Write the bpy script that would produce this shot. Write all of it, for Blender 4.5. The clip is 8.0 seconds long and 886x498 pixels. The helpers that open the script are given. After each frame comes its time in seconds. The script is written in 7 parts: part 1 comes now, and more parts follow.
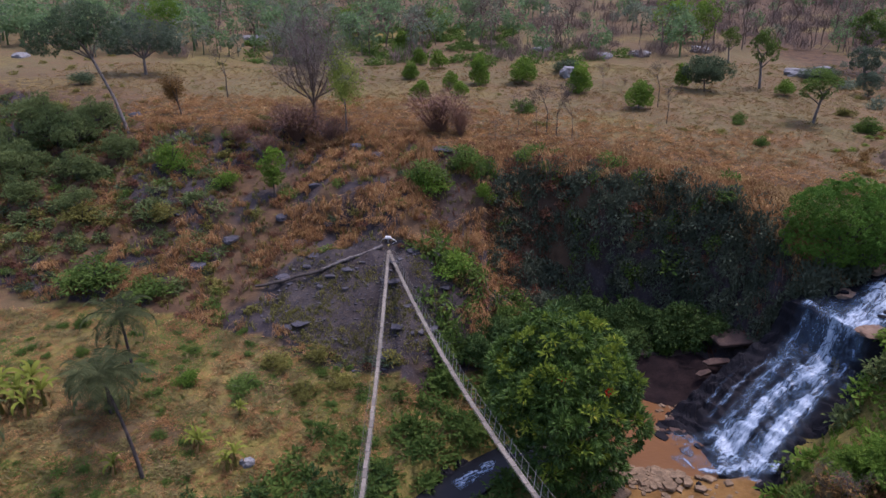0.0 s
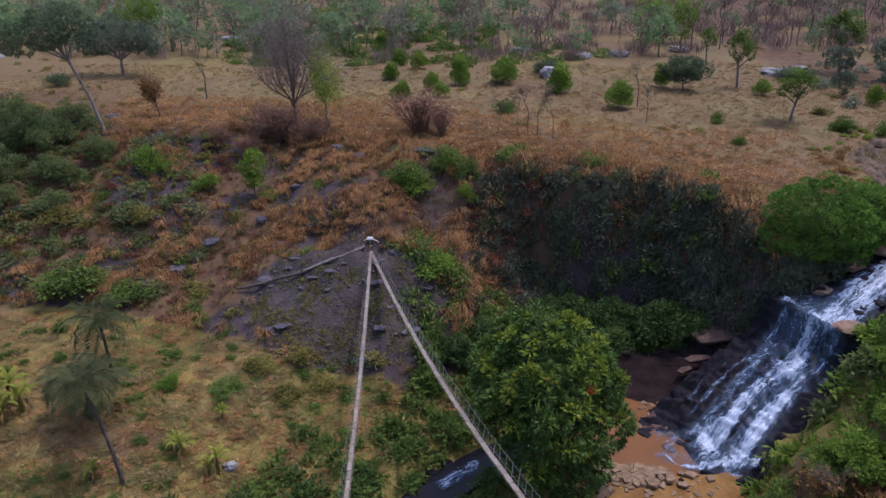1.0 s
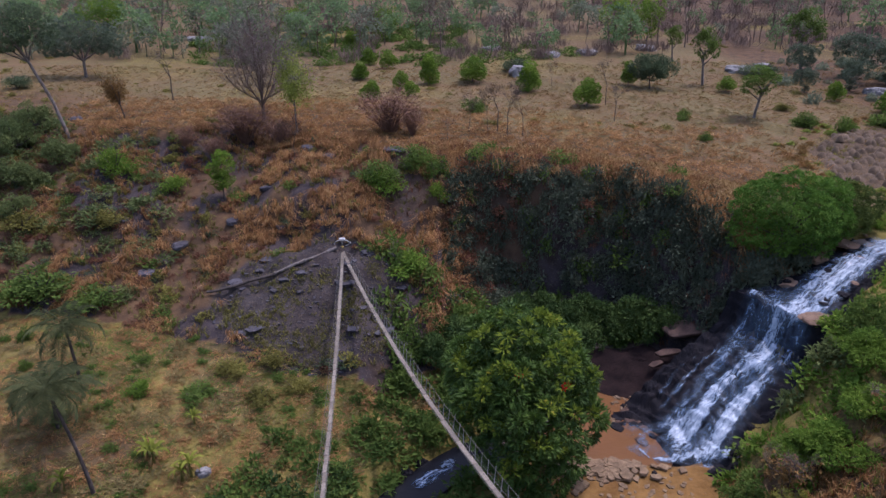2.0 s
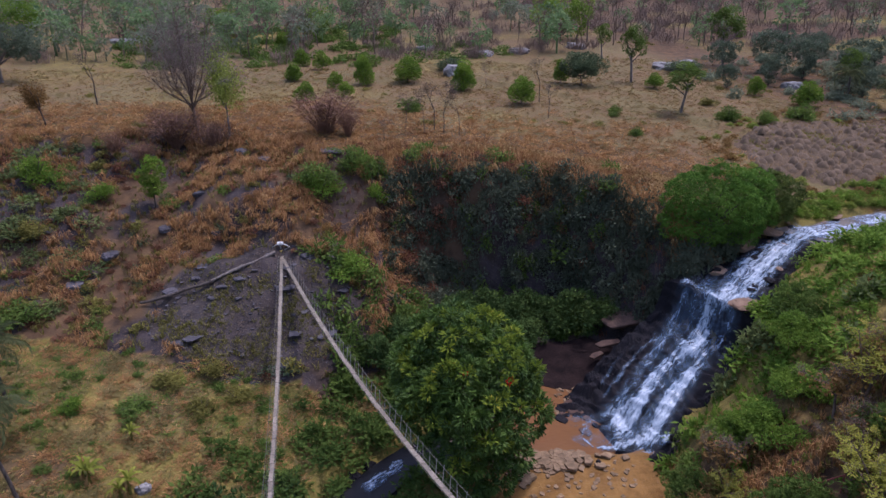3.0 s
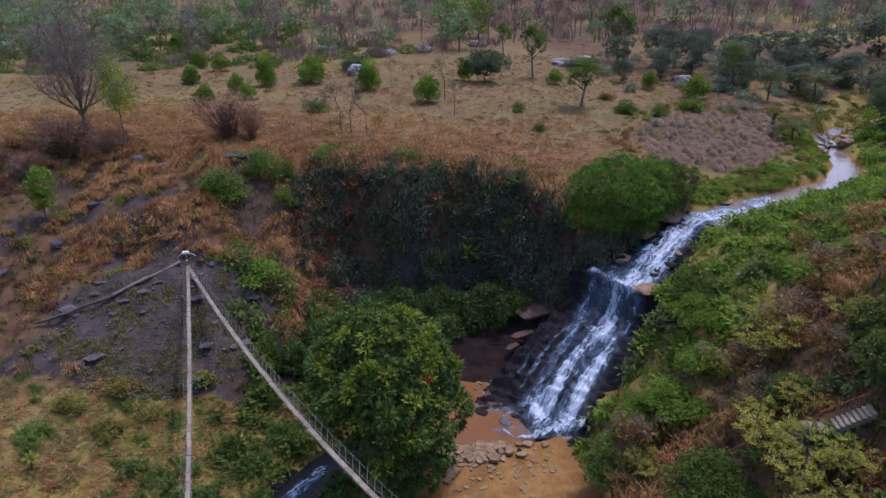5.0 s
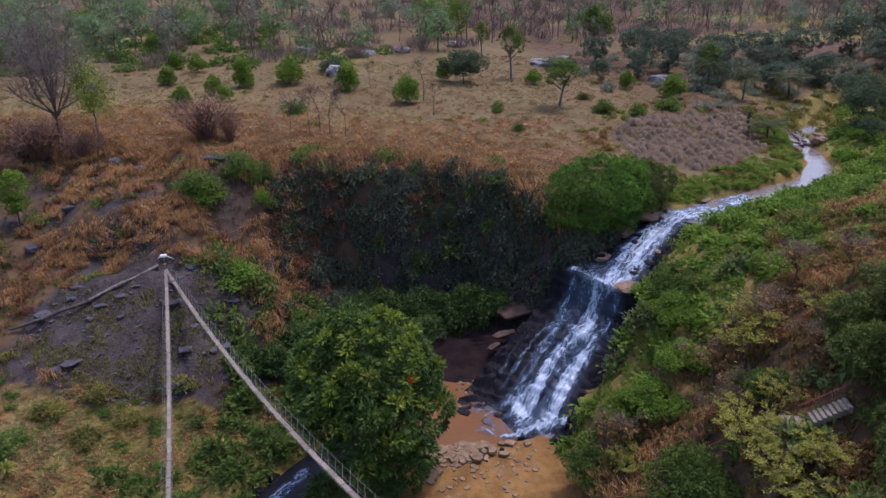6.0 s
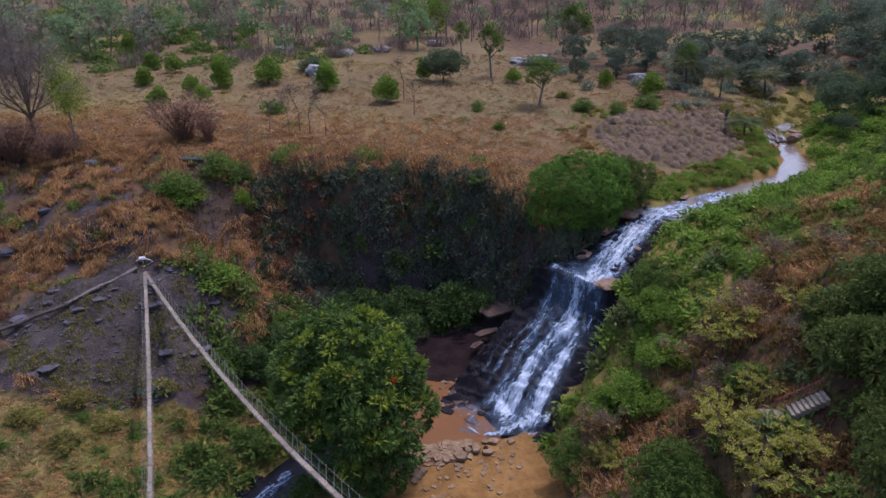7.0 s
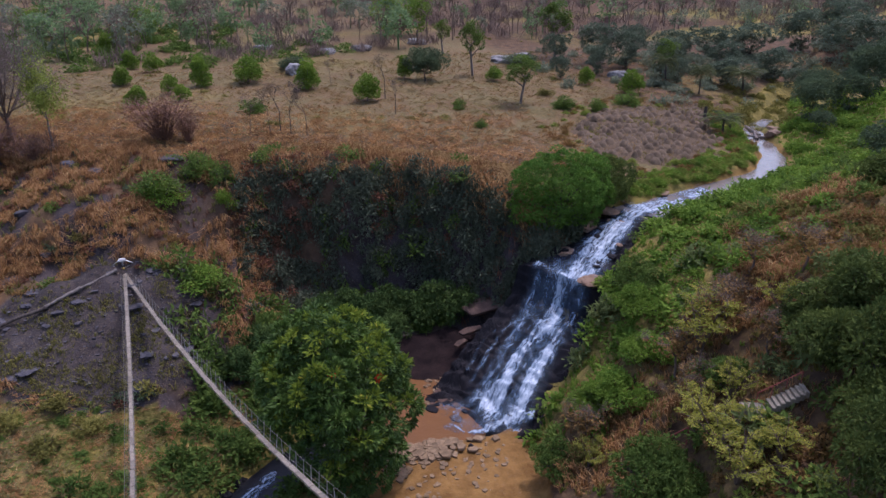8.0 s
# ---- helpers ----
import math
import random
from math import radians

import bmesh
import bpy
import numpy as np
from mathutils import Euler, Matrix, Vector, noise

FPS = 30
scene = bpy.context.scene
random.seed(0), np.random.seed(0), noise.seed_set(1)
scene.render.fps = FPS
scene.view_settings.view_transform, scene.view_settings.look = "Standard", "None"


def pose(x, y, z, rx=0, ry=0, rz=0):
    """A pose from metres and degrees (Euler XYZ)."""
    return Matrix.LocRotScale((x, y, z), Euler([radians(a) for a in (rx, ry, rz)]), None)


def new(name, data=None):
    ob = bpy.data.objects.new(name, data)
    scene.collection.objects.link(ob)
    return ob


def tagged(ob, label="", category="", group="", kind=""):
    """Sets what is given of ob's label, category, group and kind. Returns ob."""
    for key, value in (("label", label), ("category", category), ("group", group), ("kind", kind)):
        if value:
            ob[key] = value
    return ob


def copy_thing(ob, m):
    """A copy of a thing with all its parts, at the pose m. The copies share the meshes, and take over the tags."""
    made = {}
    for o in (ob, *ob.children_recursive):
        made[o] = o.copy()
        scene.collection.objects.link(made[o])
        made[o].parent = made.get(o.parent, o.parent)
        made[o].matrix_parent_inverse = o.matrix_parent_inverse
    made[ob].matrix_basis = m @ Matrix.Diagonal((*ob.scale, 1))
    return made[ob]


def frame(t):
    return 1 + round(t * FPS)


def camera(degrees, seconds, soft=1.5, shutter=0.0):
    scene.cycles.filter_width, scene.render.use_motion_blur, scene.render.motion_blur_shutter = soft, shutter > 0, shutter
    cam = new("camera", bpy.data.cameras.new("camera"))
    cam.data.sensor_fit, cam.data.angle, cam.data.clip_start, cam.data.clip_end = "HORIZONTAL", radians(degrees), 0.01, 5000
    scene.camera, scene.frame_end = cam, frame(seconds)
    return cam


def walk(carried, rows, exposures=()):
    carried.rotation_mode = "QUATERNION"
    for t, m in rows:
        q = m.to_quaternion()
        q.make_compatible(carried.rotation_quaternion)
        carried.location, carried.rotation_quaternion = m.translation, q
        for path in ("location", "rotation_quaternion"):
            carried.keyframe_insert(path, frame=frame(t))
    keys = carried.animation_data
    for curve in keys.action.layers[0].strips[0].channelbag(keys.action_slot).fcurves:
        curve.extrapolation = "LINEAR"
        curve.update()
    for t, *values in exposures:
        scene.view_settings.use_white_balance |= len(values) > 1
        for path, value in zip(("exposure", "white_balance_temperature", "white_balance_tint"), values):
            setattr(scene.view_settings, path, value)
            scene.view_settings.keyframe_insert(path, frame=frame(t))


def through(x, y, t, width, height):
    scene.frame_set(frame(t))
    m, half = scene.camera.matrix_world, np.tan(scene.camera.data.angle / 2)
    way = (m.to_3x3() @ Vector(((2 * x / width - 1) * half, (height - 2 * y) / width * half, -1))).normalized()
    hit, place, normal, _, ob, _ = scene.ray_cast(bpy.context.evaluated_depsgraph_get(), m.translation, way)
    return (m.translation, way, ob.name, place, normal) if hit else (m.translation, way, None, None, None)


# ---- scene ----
# A drone hovers 40 m over the plunge pool and pans slowly to the right.
cam = camera(64.8, 8.0)
EYE = (0.0, 0.0, 40.0)
# seconds, yaw, tilt, roll
PAN = [
    (0, 0.00, -22.00, 0.00),
    (0.5, -0.73, -21.98, -0.05),
    (1, -1.54, -21.97, -0.06),
    (1.2, -1.84, -21.97, -0.06),
    (1.8, -2.82, -22.00, -0.04),
    (2.05, -4.24, -22.02, -0.03),
    (2.3, -6.51, -22.03, -0.02),
    (2.4, -7.45, -22.03, -0.03),
    (2.5, -8.12, -22.02, -0.04),
    (2.6, -8.75, -22.02, -0.04),
    (2.75, -8.95, -22.02, -0.04),
    (3, -9.24, -22.03, -0.03),
    (3.5, -9.61, -22.03, -0.03),
    (4, -10.01, -22.03, -0.04),
    (4.1, -10.29, -22.03, -0.05),
    (4.2, -11.19, -22.05, -0.07),
    (4.3, -11.97, -22.06, -0.09),
    (4.5, -13.78, -22.09, -0.12),
    (4.7, -15.50, -22.11, -0.12),
    (4.85, -16.52, -22.11, -0.12),
    (5, -16.88, -22.10, -0.13),
    (5.8, -18.25, -22.07, -0.14),
    (6, -18.58, -22.06, -0.15),
    (6.5, -19.37, -22.09, -0.15),
    (7, -20.19, -22.12, -0.16),
    (7.5, -20.95, -22.20, -0.15),
    (8, -21.71, -22.25, -0.13),
]
walk(cam, [(t, pose(*EYE, 90 + tilt, roll, yaw)) for t, yaw, tilt, roll in PAN], [(0, 0.19, 5460, 31), (8, 0.19, 5460, 31)])

# ---- light: hazy dry-season daylight, the sun almost overhead ----
SUN_ELEVATION, SUN_AZIMUTH = radians(70), radians(62)   # azimuth clockwise from +y
world = bpy.data.worlds.new("sky")
scene.world = world
world.use_nodes = True
wn = world.node_tree
sky = wn.nodes.new("ShaderNodeTexSky")
sky.sky_type, sky.sun_disc = "NISHITA", False
sky.sun_elevation, sky.sun_rotation = SUN_ELEVATION, SUN_AZIMUTH
sky.dust_density, sky.air_density = 4.0, 1.6
wn.links.new(sky.outputs[0], wn.nodes["Background"].inputs[0])
wn.nodes["Background"].inputs[1].default_value = 0.20
sun = new("sun", bpy.data.lights.new("sun", "SUN"))
sun.data.energy, sun.data.angle, sun.data.color = 2.3, radians(1.5), (1.0, 0.93, 0.82)
towards = Vector((math.sin(SUN_AZIMUTH) * math.cos(SUN_ELEVATION), math.cos(SUN_AZIMUTH) * math.cos(SUN_ELEVATION), math.sin(SUN_ELEVATION)))
sun.rotation_mode = "QUATERNION"
sun.rotation_quaternion = towards.to_track_quat("Z", "Y")
sun.location = (0, 60, 120)

# ---- materials ----
class Nodes:
    def __init__(self, name):
        self.mat = bpy.data.materials.new(name)
        self.mat.use_nodes = True
        self.t = self.mat.node_tree
        self.bsdf = self.t.nodes["Principled BSDF"]
        self.out = self.t.nodes["Material Output"]
        self.co = self.t.nodes.new("ShaderNodeNewGeometry")

    def put(self, socket, value):
        if isinstance(value, bpy.types.NodeSocket):
            self.t.links.new(value, socket)
        elif value is not None:
            socket.default_value = value

    def noise(self, scale, detail=4.0, rough=0.55, where=None, warp=0.0):
        n = self.t.nodes.new("ShaderNodeTexNoise")
        self.put(n.inputs["Vector"], where or self.co.outputs["Position"])
        n.inputs["Scale"].default_value, n.inputs["Detail"].default_value = scale, detail
        n.inputs["Roughness"].default_value, n.inputs["Distortion"].default_value = rough, warp
        return n.outputs["Fac"]

    def stretch(self, sx, sy, sz, source=None):
        n = self.t.nodes.new("ShaderNodeMapping")
        self.put(n.inputs["Vector"], source or self.co.outputs["Position"])
        n.inputs["Scale"].default_value = (sx, sy, sz)
        return n.outputs[0]

    def ramp(self, fac, *stops):
        n = self.t.nodes.new("ShaderNodeValToRGB")
        e = n.color_ramp.elements
        while len(e) < len(stops):
            e.new(0.5)
        for el, (at, c) in zip(e, stops):
            el.position, el.color = at, (*c, 1) if isinstance(c, tuple) else (c, c, c, 1)
        self.put(n.inputs[0], fac)
        return n.outputs[0]

    def mix(self, fac, a, b, kind="MIX"):
        n = self.t.nodes.new("ShaderNodeMix")
        n.data_type, n.blend_type = "RGBA", kind
        for s, v in ((n.inputs[0], fac), (n.inputs[6], a), (n.inputs[7], b)):
            self.put(s, (*v, 1) if isinstance(v, tuple) and len(v) == 3 else v)
        return n.outputs[2]

    def math(self, op, a, b=0.0):
        n = self.t.nodes.new("ShaderNodeMath")
        n.operation, n.use_clamp = op, True
        self.put(n.inputs[0], a), self.put(n.inputs[1], b)
        return n.outputs[0]

    def attr(self, name):
        n = self.t.nodes.new("ShaderNodeAttribute")
        n.attribute_name = name
        return n.outputs["Fac"]

    def random(self):
        return self.t.nodes.new("ShaderNodeObjectInfo").outputs["Random"]

    def bump(self, height, strength=0.5, distance=0.1):
        n = self.t.nodes.new("ShaderNodeBump")
        n.inputs["Strength"].default_value, n.inputs["Distance"].default_value = strength, distance
        self.put(n.inputs["Height"], height)
        self.put(self.bsdf.inputs["Normal"], n.outputs[0])
        return self

    def finish(self, colour, rough=0.9, spec=0.25, metal=0.0):
        self.put(self.bsdf.inputs["Base Color"], colour if not isinstance(colour, tuple) else (*colour, 1))
        self.put(self.bsdf.inputs["Roughness"], rough)
        self.put(self.bsdf.inputs["Specular IOR Level"], spec)
        self.bsdf.inputs["Metallic"].default_value = metal
        return self.mat


def foliage(name, dark, light, tip=None, share=0.12, through=0.38, rough=0.8, spec=0.08):
    """Leaves: each leaf its own shade, clumps of lighter and darker growth, some light let through."""
    n = Nodes(name)
    leaf = n.co.outputs["Random Per Island"]
    c = n.mix(n.math("ADD", n.math("MULTIPLY", leaf, 0.5), n.math("MULTIPLY", n.ramp(n.noise(0.35, 3), (0.35, 0.0), (0.65, 1.0)), 0.5)), dark, light)
    if tip:
        c = n.mix(n.math("GREATER_THAN", n.math("ADD", n.math("MULTIPLY", leaf, 0.6), n.math("MULTIPLY", n.ramp(n.noise(0.9, 2), (0.4, 0.0), (0.7, 1.0)), 0.4)), 1 - share), c, tip)
    c = n.mix(n.math("MULTIPLY", n.random(), 0.35), c, tuple(0.72 * v for v in dark))
    mat = n.finish(c, rough, spec)
    tr = n.t.nodes.new("ShaderNodeBsdfTranslucent")
    n.put(tr.inputs[0], c)
    mx = n.t.nodes.new("ShaderNodeMixShader")
    mx.inputs[0].default_value = through
    n.t.links.new(n.bsdf.outputs[0], mx.inputs[1])
    n.t.links.new(tr.outputs[0], mx.inputs[2])
    n.t.links.new(mx.outputs[0], n.out.inputs[0])
    return mat


LEAF_MANGO = foliage("mango_leaf", (0.024, 0.054, 0.012), (0.120, 0.195, 0.024), (0.22, 0.28, 0.04), 0.08, 0.18, 0.6, 0.2)
LEAF_GREEN = foliage("shrub_leaf", (0.050, 0.090, 0.018), (0.155, 0.215, 0.040), (0.27, 0.28, 0.07), 0.06)
LEAF_BRIGHT = foliage("bright_leaf", (0.064, 0.126, 0.016), (0.205, 0.300, 0.036), (0.31, 0.34, 0.06), 0.14)
LEAF_RIM = foliage("rim_tree_leaf", (0.044, 0.100, 0.016), (0.135, 0.235, 0.030), (0.22, 0.29, 0.05), 0.06, 0.2)
LEAF_FOOT = foliage("gorge_leaf", (0.026, 0.054, 0.015), (0.100, 0.145, 0.034), (0.17, 0.20, 0.07), 0.06, 0.2)
# dull bluish green: the cliff's shade and haze are mixed into this leaf
LEAF_SHADE = foliage("shade_tint_leaf", (0.050, 0.062, 0.038), (0.120, 0.136, 0.082), (0.16, 0.17, 0.09), 0.05, 0.2)
LEAF_BROWN = foliage("withered_leaf", (0.140, 0.082, 0.028), (0.31, 0.190, 0.062), (0.34, 0.26, 0.11), 0.10)
LEAF_DARK = foliage("dark_leaf", (0.044, 0.066, 0.034), (0.120, 0.158, 0.078), (0.15, 0.16, 0.05), 0.06)
# two paler, greyed greens: distance haze put into the leaf colour
LEAF_HAZY = foliage("hazy_leaf", (0.110, 0.132, 0.086), (0.240, 0.270, 0.170), (0.27, 0.27, 0.14), 0.06, 0.52)
LEAF_FAR_HAZE = foliage("far_haze_leaf", (0.085, 0.142, 0.060), (0.210, 0.295, 0.120), (0.30, 0.35, 0.11), 0.10, 0.5)
LEAF_BANK = foliage("bank_leaf", (0.038, 0.062, 0.016), (0.145, 0.180, 0.038), (0.22, 0.22, 0.07), 0.08, 0.3)
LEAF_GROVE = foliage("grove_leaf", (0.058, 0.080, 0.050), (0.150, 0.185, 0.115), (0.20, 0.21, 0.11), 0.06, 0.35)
LEAF_MID = foliage("dusty_leaf", (0.074, 0.098, 0.034), (0.190, 0.230, 0.075), (0.22, 0.22, 0.08), 0.08)
LEAF_OLIVE = foliage("olive_leaf", (0.094, 0.092, 0.022), (0.230, 0.205, 0.048), (0.28, 0.25, 0.08), 0.08)
LEAF_LIME = foliage("lime_leaf", (0.13, 0.17, 0.030), (0.29, 0.34, 0.06), (0.36, 0.36, 0.10), 0.1)
LEAF_YOUNG = foliage("young_mango_leaf", (0.090, 0.140, 0.016), (0.240, 0.290, 0.030), (0.38, 0.33, 0.04), 0.15)
LEAF_YELLOW = foliage("yellow_leaf", (0.115, 0.125, 0.020), (0.340, 0.330, 0.048), (0.46, 0.37, 0.06), 0.14, 0.4)
LEAF_RED = foliage("rust_leaf", (0.110, 0.050, 0.030), (0.21, 0.10, 0.055), (0.28, 0.15, 0.07), 0.10)
LEAF_PALM = foliage("palm_leaf", (0.044, 0.056, 0.022), (0.130, 0.142, 0.058), (0.25, 0.21, 0.09), 0.10)
LEAF_BANANA = foliage("banana_leaf", (0.074, 0.105, 0.014), (0.290, 0.300, 0.042), (0.30, 0.24, 0.08), 0.12)
STRAW = foliage("dry_grass", (0.143, 0.085, 0.030), (0.297, 0.185, 0.066), (0.382, 0.27, 0.14), 0.12, 0.25, 0.8, 0.15)
STRAW_PALE = foliage("pale_grass", (0.164, 0.110, 0.042), (0.318, 0.220, 0.086), (0.403, 0.30, 0.13), 0.12, 0.25, 0.8, 0.1)
STRAW_ORANGE = foliage("rust_grass", (0.143, 0.070, 0.026), (0.424, 0.235, 0.088), (0.530, 0.36, 0.16), 0.18, 0.28, 0.8, 0.12)
GRASS_OLIVE = foliage("olive_grass", (0.127, 0.105, 0.040), (0.260, 0.210, 0.080), (0.339, 0.28, 0.12), 0.10, 0.3)
FLOWER = foliage("red_flower", (0.45, 0.03, 0.012), (0.60, 0.06, 0.02))


def bark(name, dark, light):
    n = Nodes(name)
    g = n.noise(5.0, 6, 0.65, n.stretch(1, 1, 0.25))
    n.bump(g, 0.6, 0.03)
    return n.finish(n.mix(n.ramp(g, (0.35, 0.0), (0.68, 1.0)), dark, light), 0.92, 0.15)


BARK = bark("grey_bark", (0.075, 0.060, 0.050), (0.215, 0.185, 0.160))
BARK_DARK = bark("dark_bark", (0.030, 0.024, 0.020), (0.105, 0.085, 0.070))
TWIG = bark("twig_bark", (0.120, 0.092, 0.078), (0.235, 0.188, 0.160))
TWIG_BROWN = bark("brown_twig", (0.075, 0.055, 0.042), (0.165, 0.122, 0.092))
# paler and greyer than russet_twig, for the far undergrowth
TWIG_RUST = bark("pale_russet_twig", (0.130, 0.088, 0.068), (0.245, 0.178, 0.140))
TWIG_RED = bark("russet_twig", (0.118, 0.064, 0.044), (0.225, 0.128, 0.088))


def stone(name, dark, light, crust, scale=1.0, rough=0.88, spec=0.25):
    n = Nodes(name)
    a, b = n.noise(0.9 * scale, 6, 0.6), n.noise(6.0 * scale, 6, 0.65)
    c = n.mix(n.ramp(a, (0.32, 0.0), (0.66, 1.0)), dark, light)
    c = n.mix(n.math("MULTIPLY", n.ramp(b, (0.5, 0.0), (0.62, 1.0)), 0.6), c, crust)
    c = n.mix(n.math("MULTIPLY", n.random(), 0.35), c, tuple(0.7 * v for v in dark))
    n.bump(n.mix(0.5, a, b), 0.7, 0.12)
    return n.finish(c, rough, spec)


ROCK_GREY = stone("grey_boulder", (0.13, 0.122, 0.118), (0.28, 0.268, 0.25), (0.08, 0.075, 0.07))
ROCK_DARK = stone("scorched_rock", (0.034, 0.031, 0.036), (0.092, 0.084, 0.090), (0.018, 0.017, 0.019))
ROCK_RED = stone("sandstone", (0.130, 0.080, 0.050), (0.25, 0.165, 0.105), (0.085, 0.058, 0.042))
# wet rock whose black is deepened by shade put into the colour
ROCK_WET_SHADED = stone("wet_shaded_rock", (0.006, 0.006, 0.008), (0.019, 0.016, 0.018), (0.005, 0.005, 0.006), 1.4, 0.7, 0.1)
ROCK_BROWN = stone("silted_stone", (0.12, 0.080, 0.044), (0.27, 0.185, 0.105), (0.065, 0.045, 0.030), 2.0)
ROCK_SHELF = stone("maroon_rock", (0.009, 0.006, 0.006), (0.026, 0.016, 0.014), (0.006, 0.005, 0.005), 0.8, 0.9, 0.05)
ROCK_SLAB = stone("brown_slab", (0.050, 0.030, 0.022), (0.120, 0.072, 0.050), (0.030, 0.020, 0.016), 1.2)
CONCRETE = stone("weathered_concrete", (0.15, 0.125, 0.090), (0.26, 0.220, 0.160), (0.09, 0.075, 0.055), 1.6)


def board(name, dark, light):
    n = Nodes(name)
    g = n.noise(9.0, 5, 0.6)
    c = n.mix(n.ramp(g, (0.35, 0.0), (0.65, 1.0)), dark, light)
    c = n.mix(n.math("MULTIPLY", n.random(), 0.55), c, tuple(0.55 * v for v in dark))
    n.bump(g, 0.4, 0.01)
    return n.finish(c, 0.85, 0.2)


PLANK = board("bleached_plank", (0.150, 0.124, 0.092), (0.28, 0.238, 0.178))
ROPE = board("weathered_rope", (0.10, 0.09, 0.075), (0.19, 0.17, 0.14))
STEEL = board("galvanised_steel", (0.22, 0.21, 0.18), (0.36, 0.35, 0.31))
RED_PAINT = board("faded_red_paint", (0.22, 0.05, 0.04), (0.34, 0.10, 0.08))
YELLOW_PAINT = board("yellow_paint", (0.42, 0.29, 0.06), (0.55, 0.40, 0.12))
WHITE_PAINT = board("white_paint", (0.60, 0.59, 0.56), (0.78, 0.77, 0.74))


def earth():
    """Dry field, ash-black burnt slope (the same tone puts shade on the cliff), sand, green flush: which soil lies
    where is stored on the ground's points.
    """
    n = Nodes("earth")
    big, mid, fine = n.noise(0.09, 5, 0.6), n.noise(0.6, 6, 0.62), n.noise(4.5, 6, 0.7)
    straw = n.mix(n.ramp(mid, (0.33, 0.0), (0.66, 1.0)), (0.091, 0.057, 0.022), (0.180, 0.115, 0.046))
    straw = n.mix(n.ramp(big, (0.40, 0.0), (0.62, 1.0)), straw, n.mix(fine, (0.074, 0.054, 0.021), (0.154, 0.107, 0.042)))
    olive = n.noise(0.045, 4, 0.6, None, 0.4)
    straw = n.mix(n.math("MULTIPLY", n.ramp(olive, (0.38, 0.0), (0.58, 1.0)), 0.8), straw, n.mix(mid, (0.078, 0.072, 0.026), (0.164, 0.138, 0.053)))
    patch = n.noise(0.17, 6, 0.68, None, 1.0)
    straw = n.mix(n.math("MULTIPLY", n.ramp(patch, (0.45, 0.0), (0.61, 1.0)), 0.85), straw, n.mix(fine, (0.091, 0.052, 0.026), (0.196, 0.111, 0.053)))
    straw = n.mix(n.math("MULTIPLY", n.ramp(patch, (0.34, 1.0), (0.47, 0.0)), 0.7), straw, n.mix(fine, (0.127, 0.095, 0.040), (0.207, 0.150, 0.066)))
    clod = n.noise(1.9, 6, 0.72, None, 0.6)
    straw = n.mix(n.math("MULTIPLY", n.ramp(clod, (0.40, 1.0), (0.56, 0.0)), 0.7), straw, n.mix(fine, (0.053, 0.041, 0.018), (0.111, 0.082, 0.038)))
    straw = n.mix(n.math("MULTIPLY", n.ramp(clod, (0.56, 0.0), (0.70, 1.0)), 0.5), straw, (0.212, 0.154, 0.075))
    straw = n.mix(n.math("MULTIPLY", n.ramp(fine, (0.36, 1.0), (0.60, 0.0)), 0.4), straw, (0.076, 0.054, 0.026))
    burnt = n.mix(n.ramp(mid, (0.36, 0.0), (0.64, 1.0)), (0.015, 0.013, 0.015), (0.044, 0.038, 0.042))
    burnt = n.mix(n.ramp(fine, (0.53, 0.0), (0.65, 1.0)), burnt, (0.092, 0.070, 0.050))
    rust = n.mix(n.ramp(mid, (0.35, 0.0), (0.65, 1.0)), (0.036, 0.022, 0.015), (0.114, 0.066, 0.032))
    green = n.mix(n.ramp(mid, (0.35, 0.0), (0.65, 1.0)), (0.066, 0.060, 0.013), (0.195, 0.155, 0.034))
    green = n.mix(n.math("MULTIPLY", n.ramp(fine, (0.45, 0.0), (0.62, 1.0)), 0.5), green, (0.22, 0.165, 0.052))
    sand = n.mix(n.ramp(mid, (0.34, 0.0), (0.66, 1.0)), (0.115, 0.056, 0.014), (0.225, 0.125, 0.036))
    sand = n.mix(n.math("MULTIPLY", n.ramp(fine, (0.55, 0.0), (0.66, 1.0)), 0.35), sand, (0.19, 0.13, 0.09))
    hoed = n.mix(n.ramp(fine, (0.36, 0.0), (0.64, 1.0)), (0.036, 0.024, 0.014), (0.120, 0.082, 0.050))
    c = straw
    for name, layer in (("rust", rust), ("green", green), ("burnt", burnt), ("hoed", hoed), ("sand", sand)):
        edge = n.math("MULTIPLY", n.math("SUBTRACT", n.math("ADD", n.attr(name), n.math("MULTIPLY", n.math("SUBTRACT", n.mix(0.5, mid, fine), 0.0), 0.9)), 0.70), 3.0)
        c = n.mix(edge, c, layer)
    n.bump(n.mix(0.4, mid, fine), 0.8, 0.25)
    return n.finish(c, 0.95, 0.12)


EARTH = earth()


def still_water(name, tint, rough, spec=0.5):
    n = Nodes(name)
    n.bump(n.noise(1.6, 4, 0.5, n.stretch(1, 2.2, 1)), 0.35, 0.06)
    c = n.mix(n.noise(0.25, 3), tint, tuple(0.75 * v for v in tint))
    return n.finish(c, rough, spec)


RIVER = still_water("silty_river", (0.165, 0.138, 0.116), 0.14)
SHALLOW = still_water("silty_shallows", (0.150, 0.068, 0.022), 0.35, 0.12)
# near black with little gloss: the cliff's dark reflection put into the colour
DARK_WATER = still_water("cliff_dark_river", (0.012, 0.012, 0.014), 0.4, 0.12)


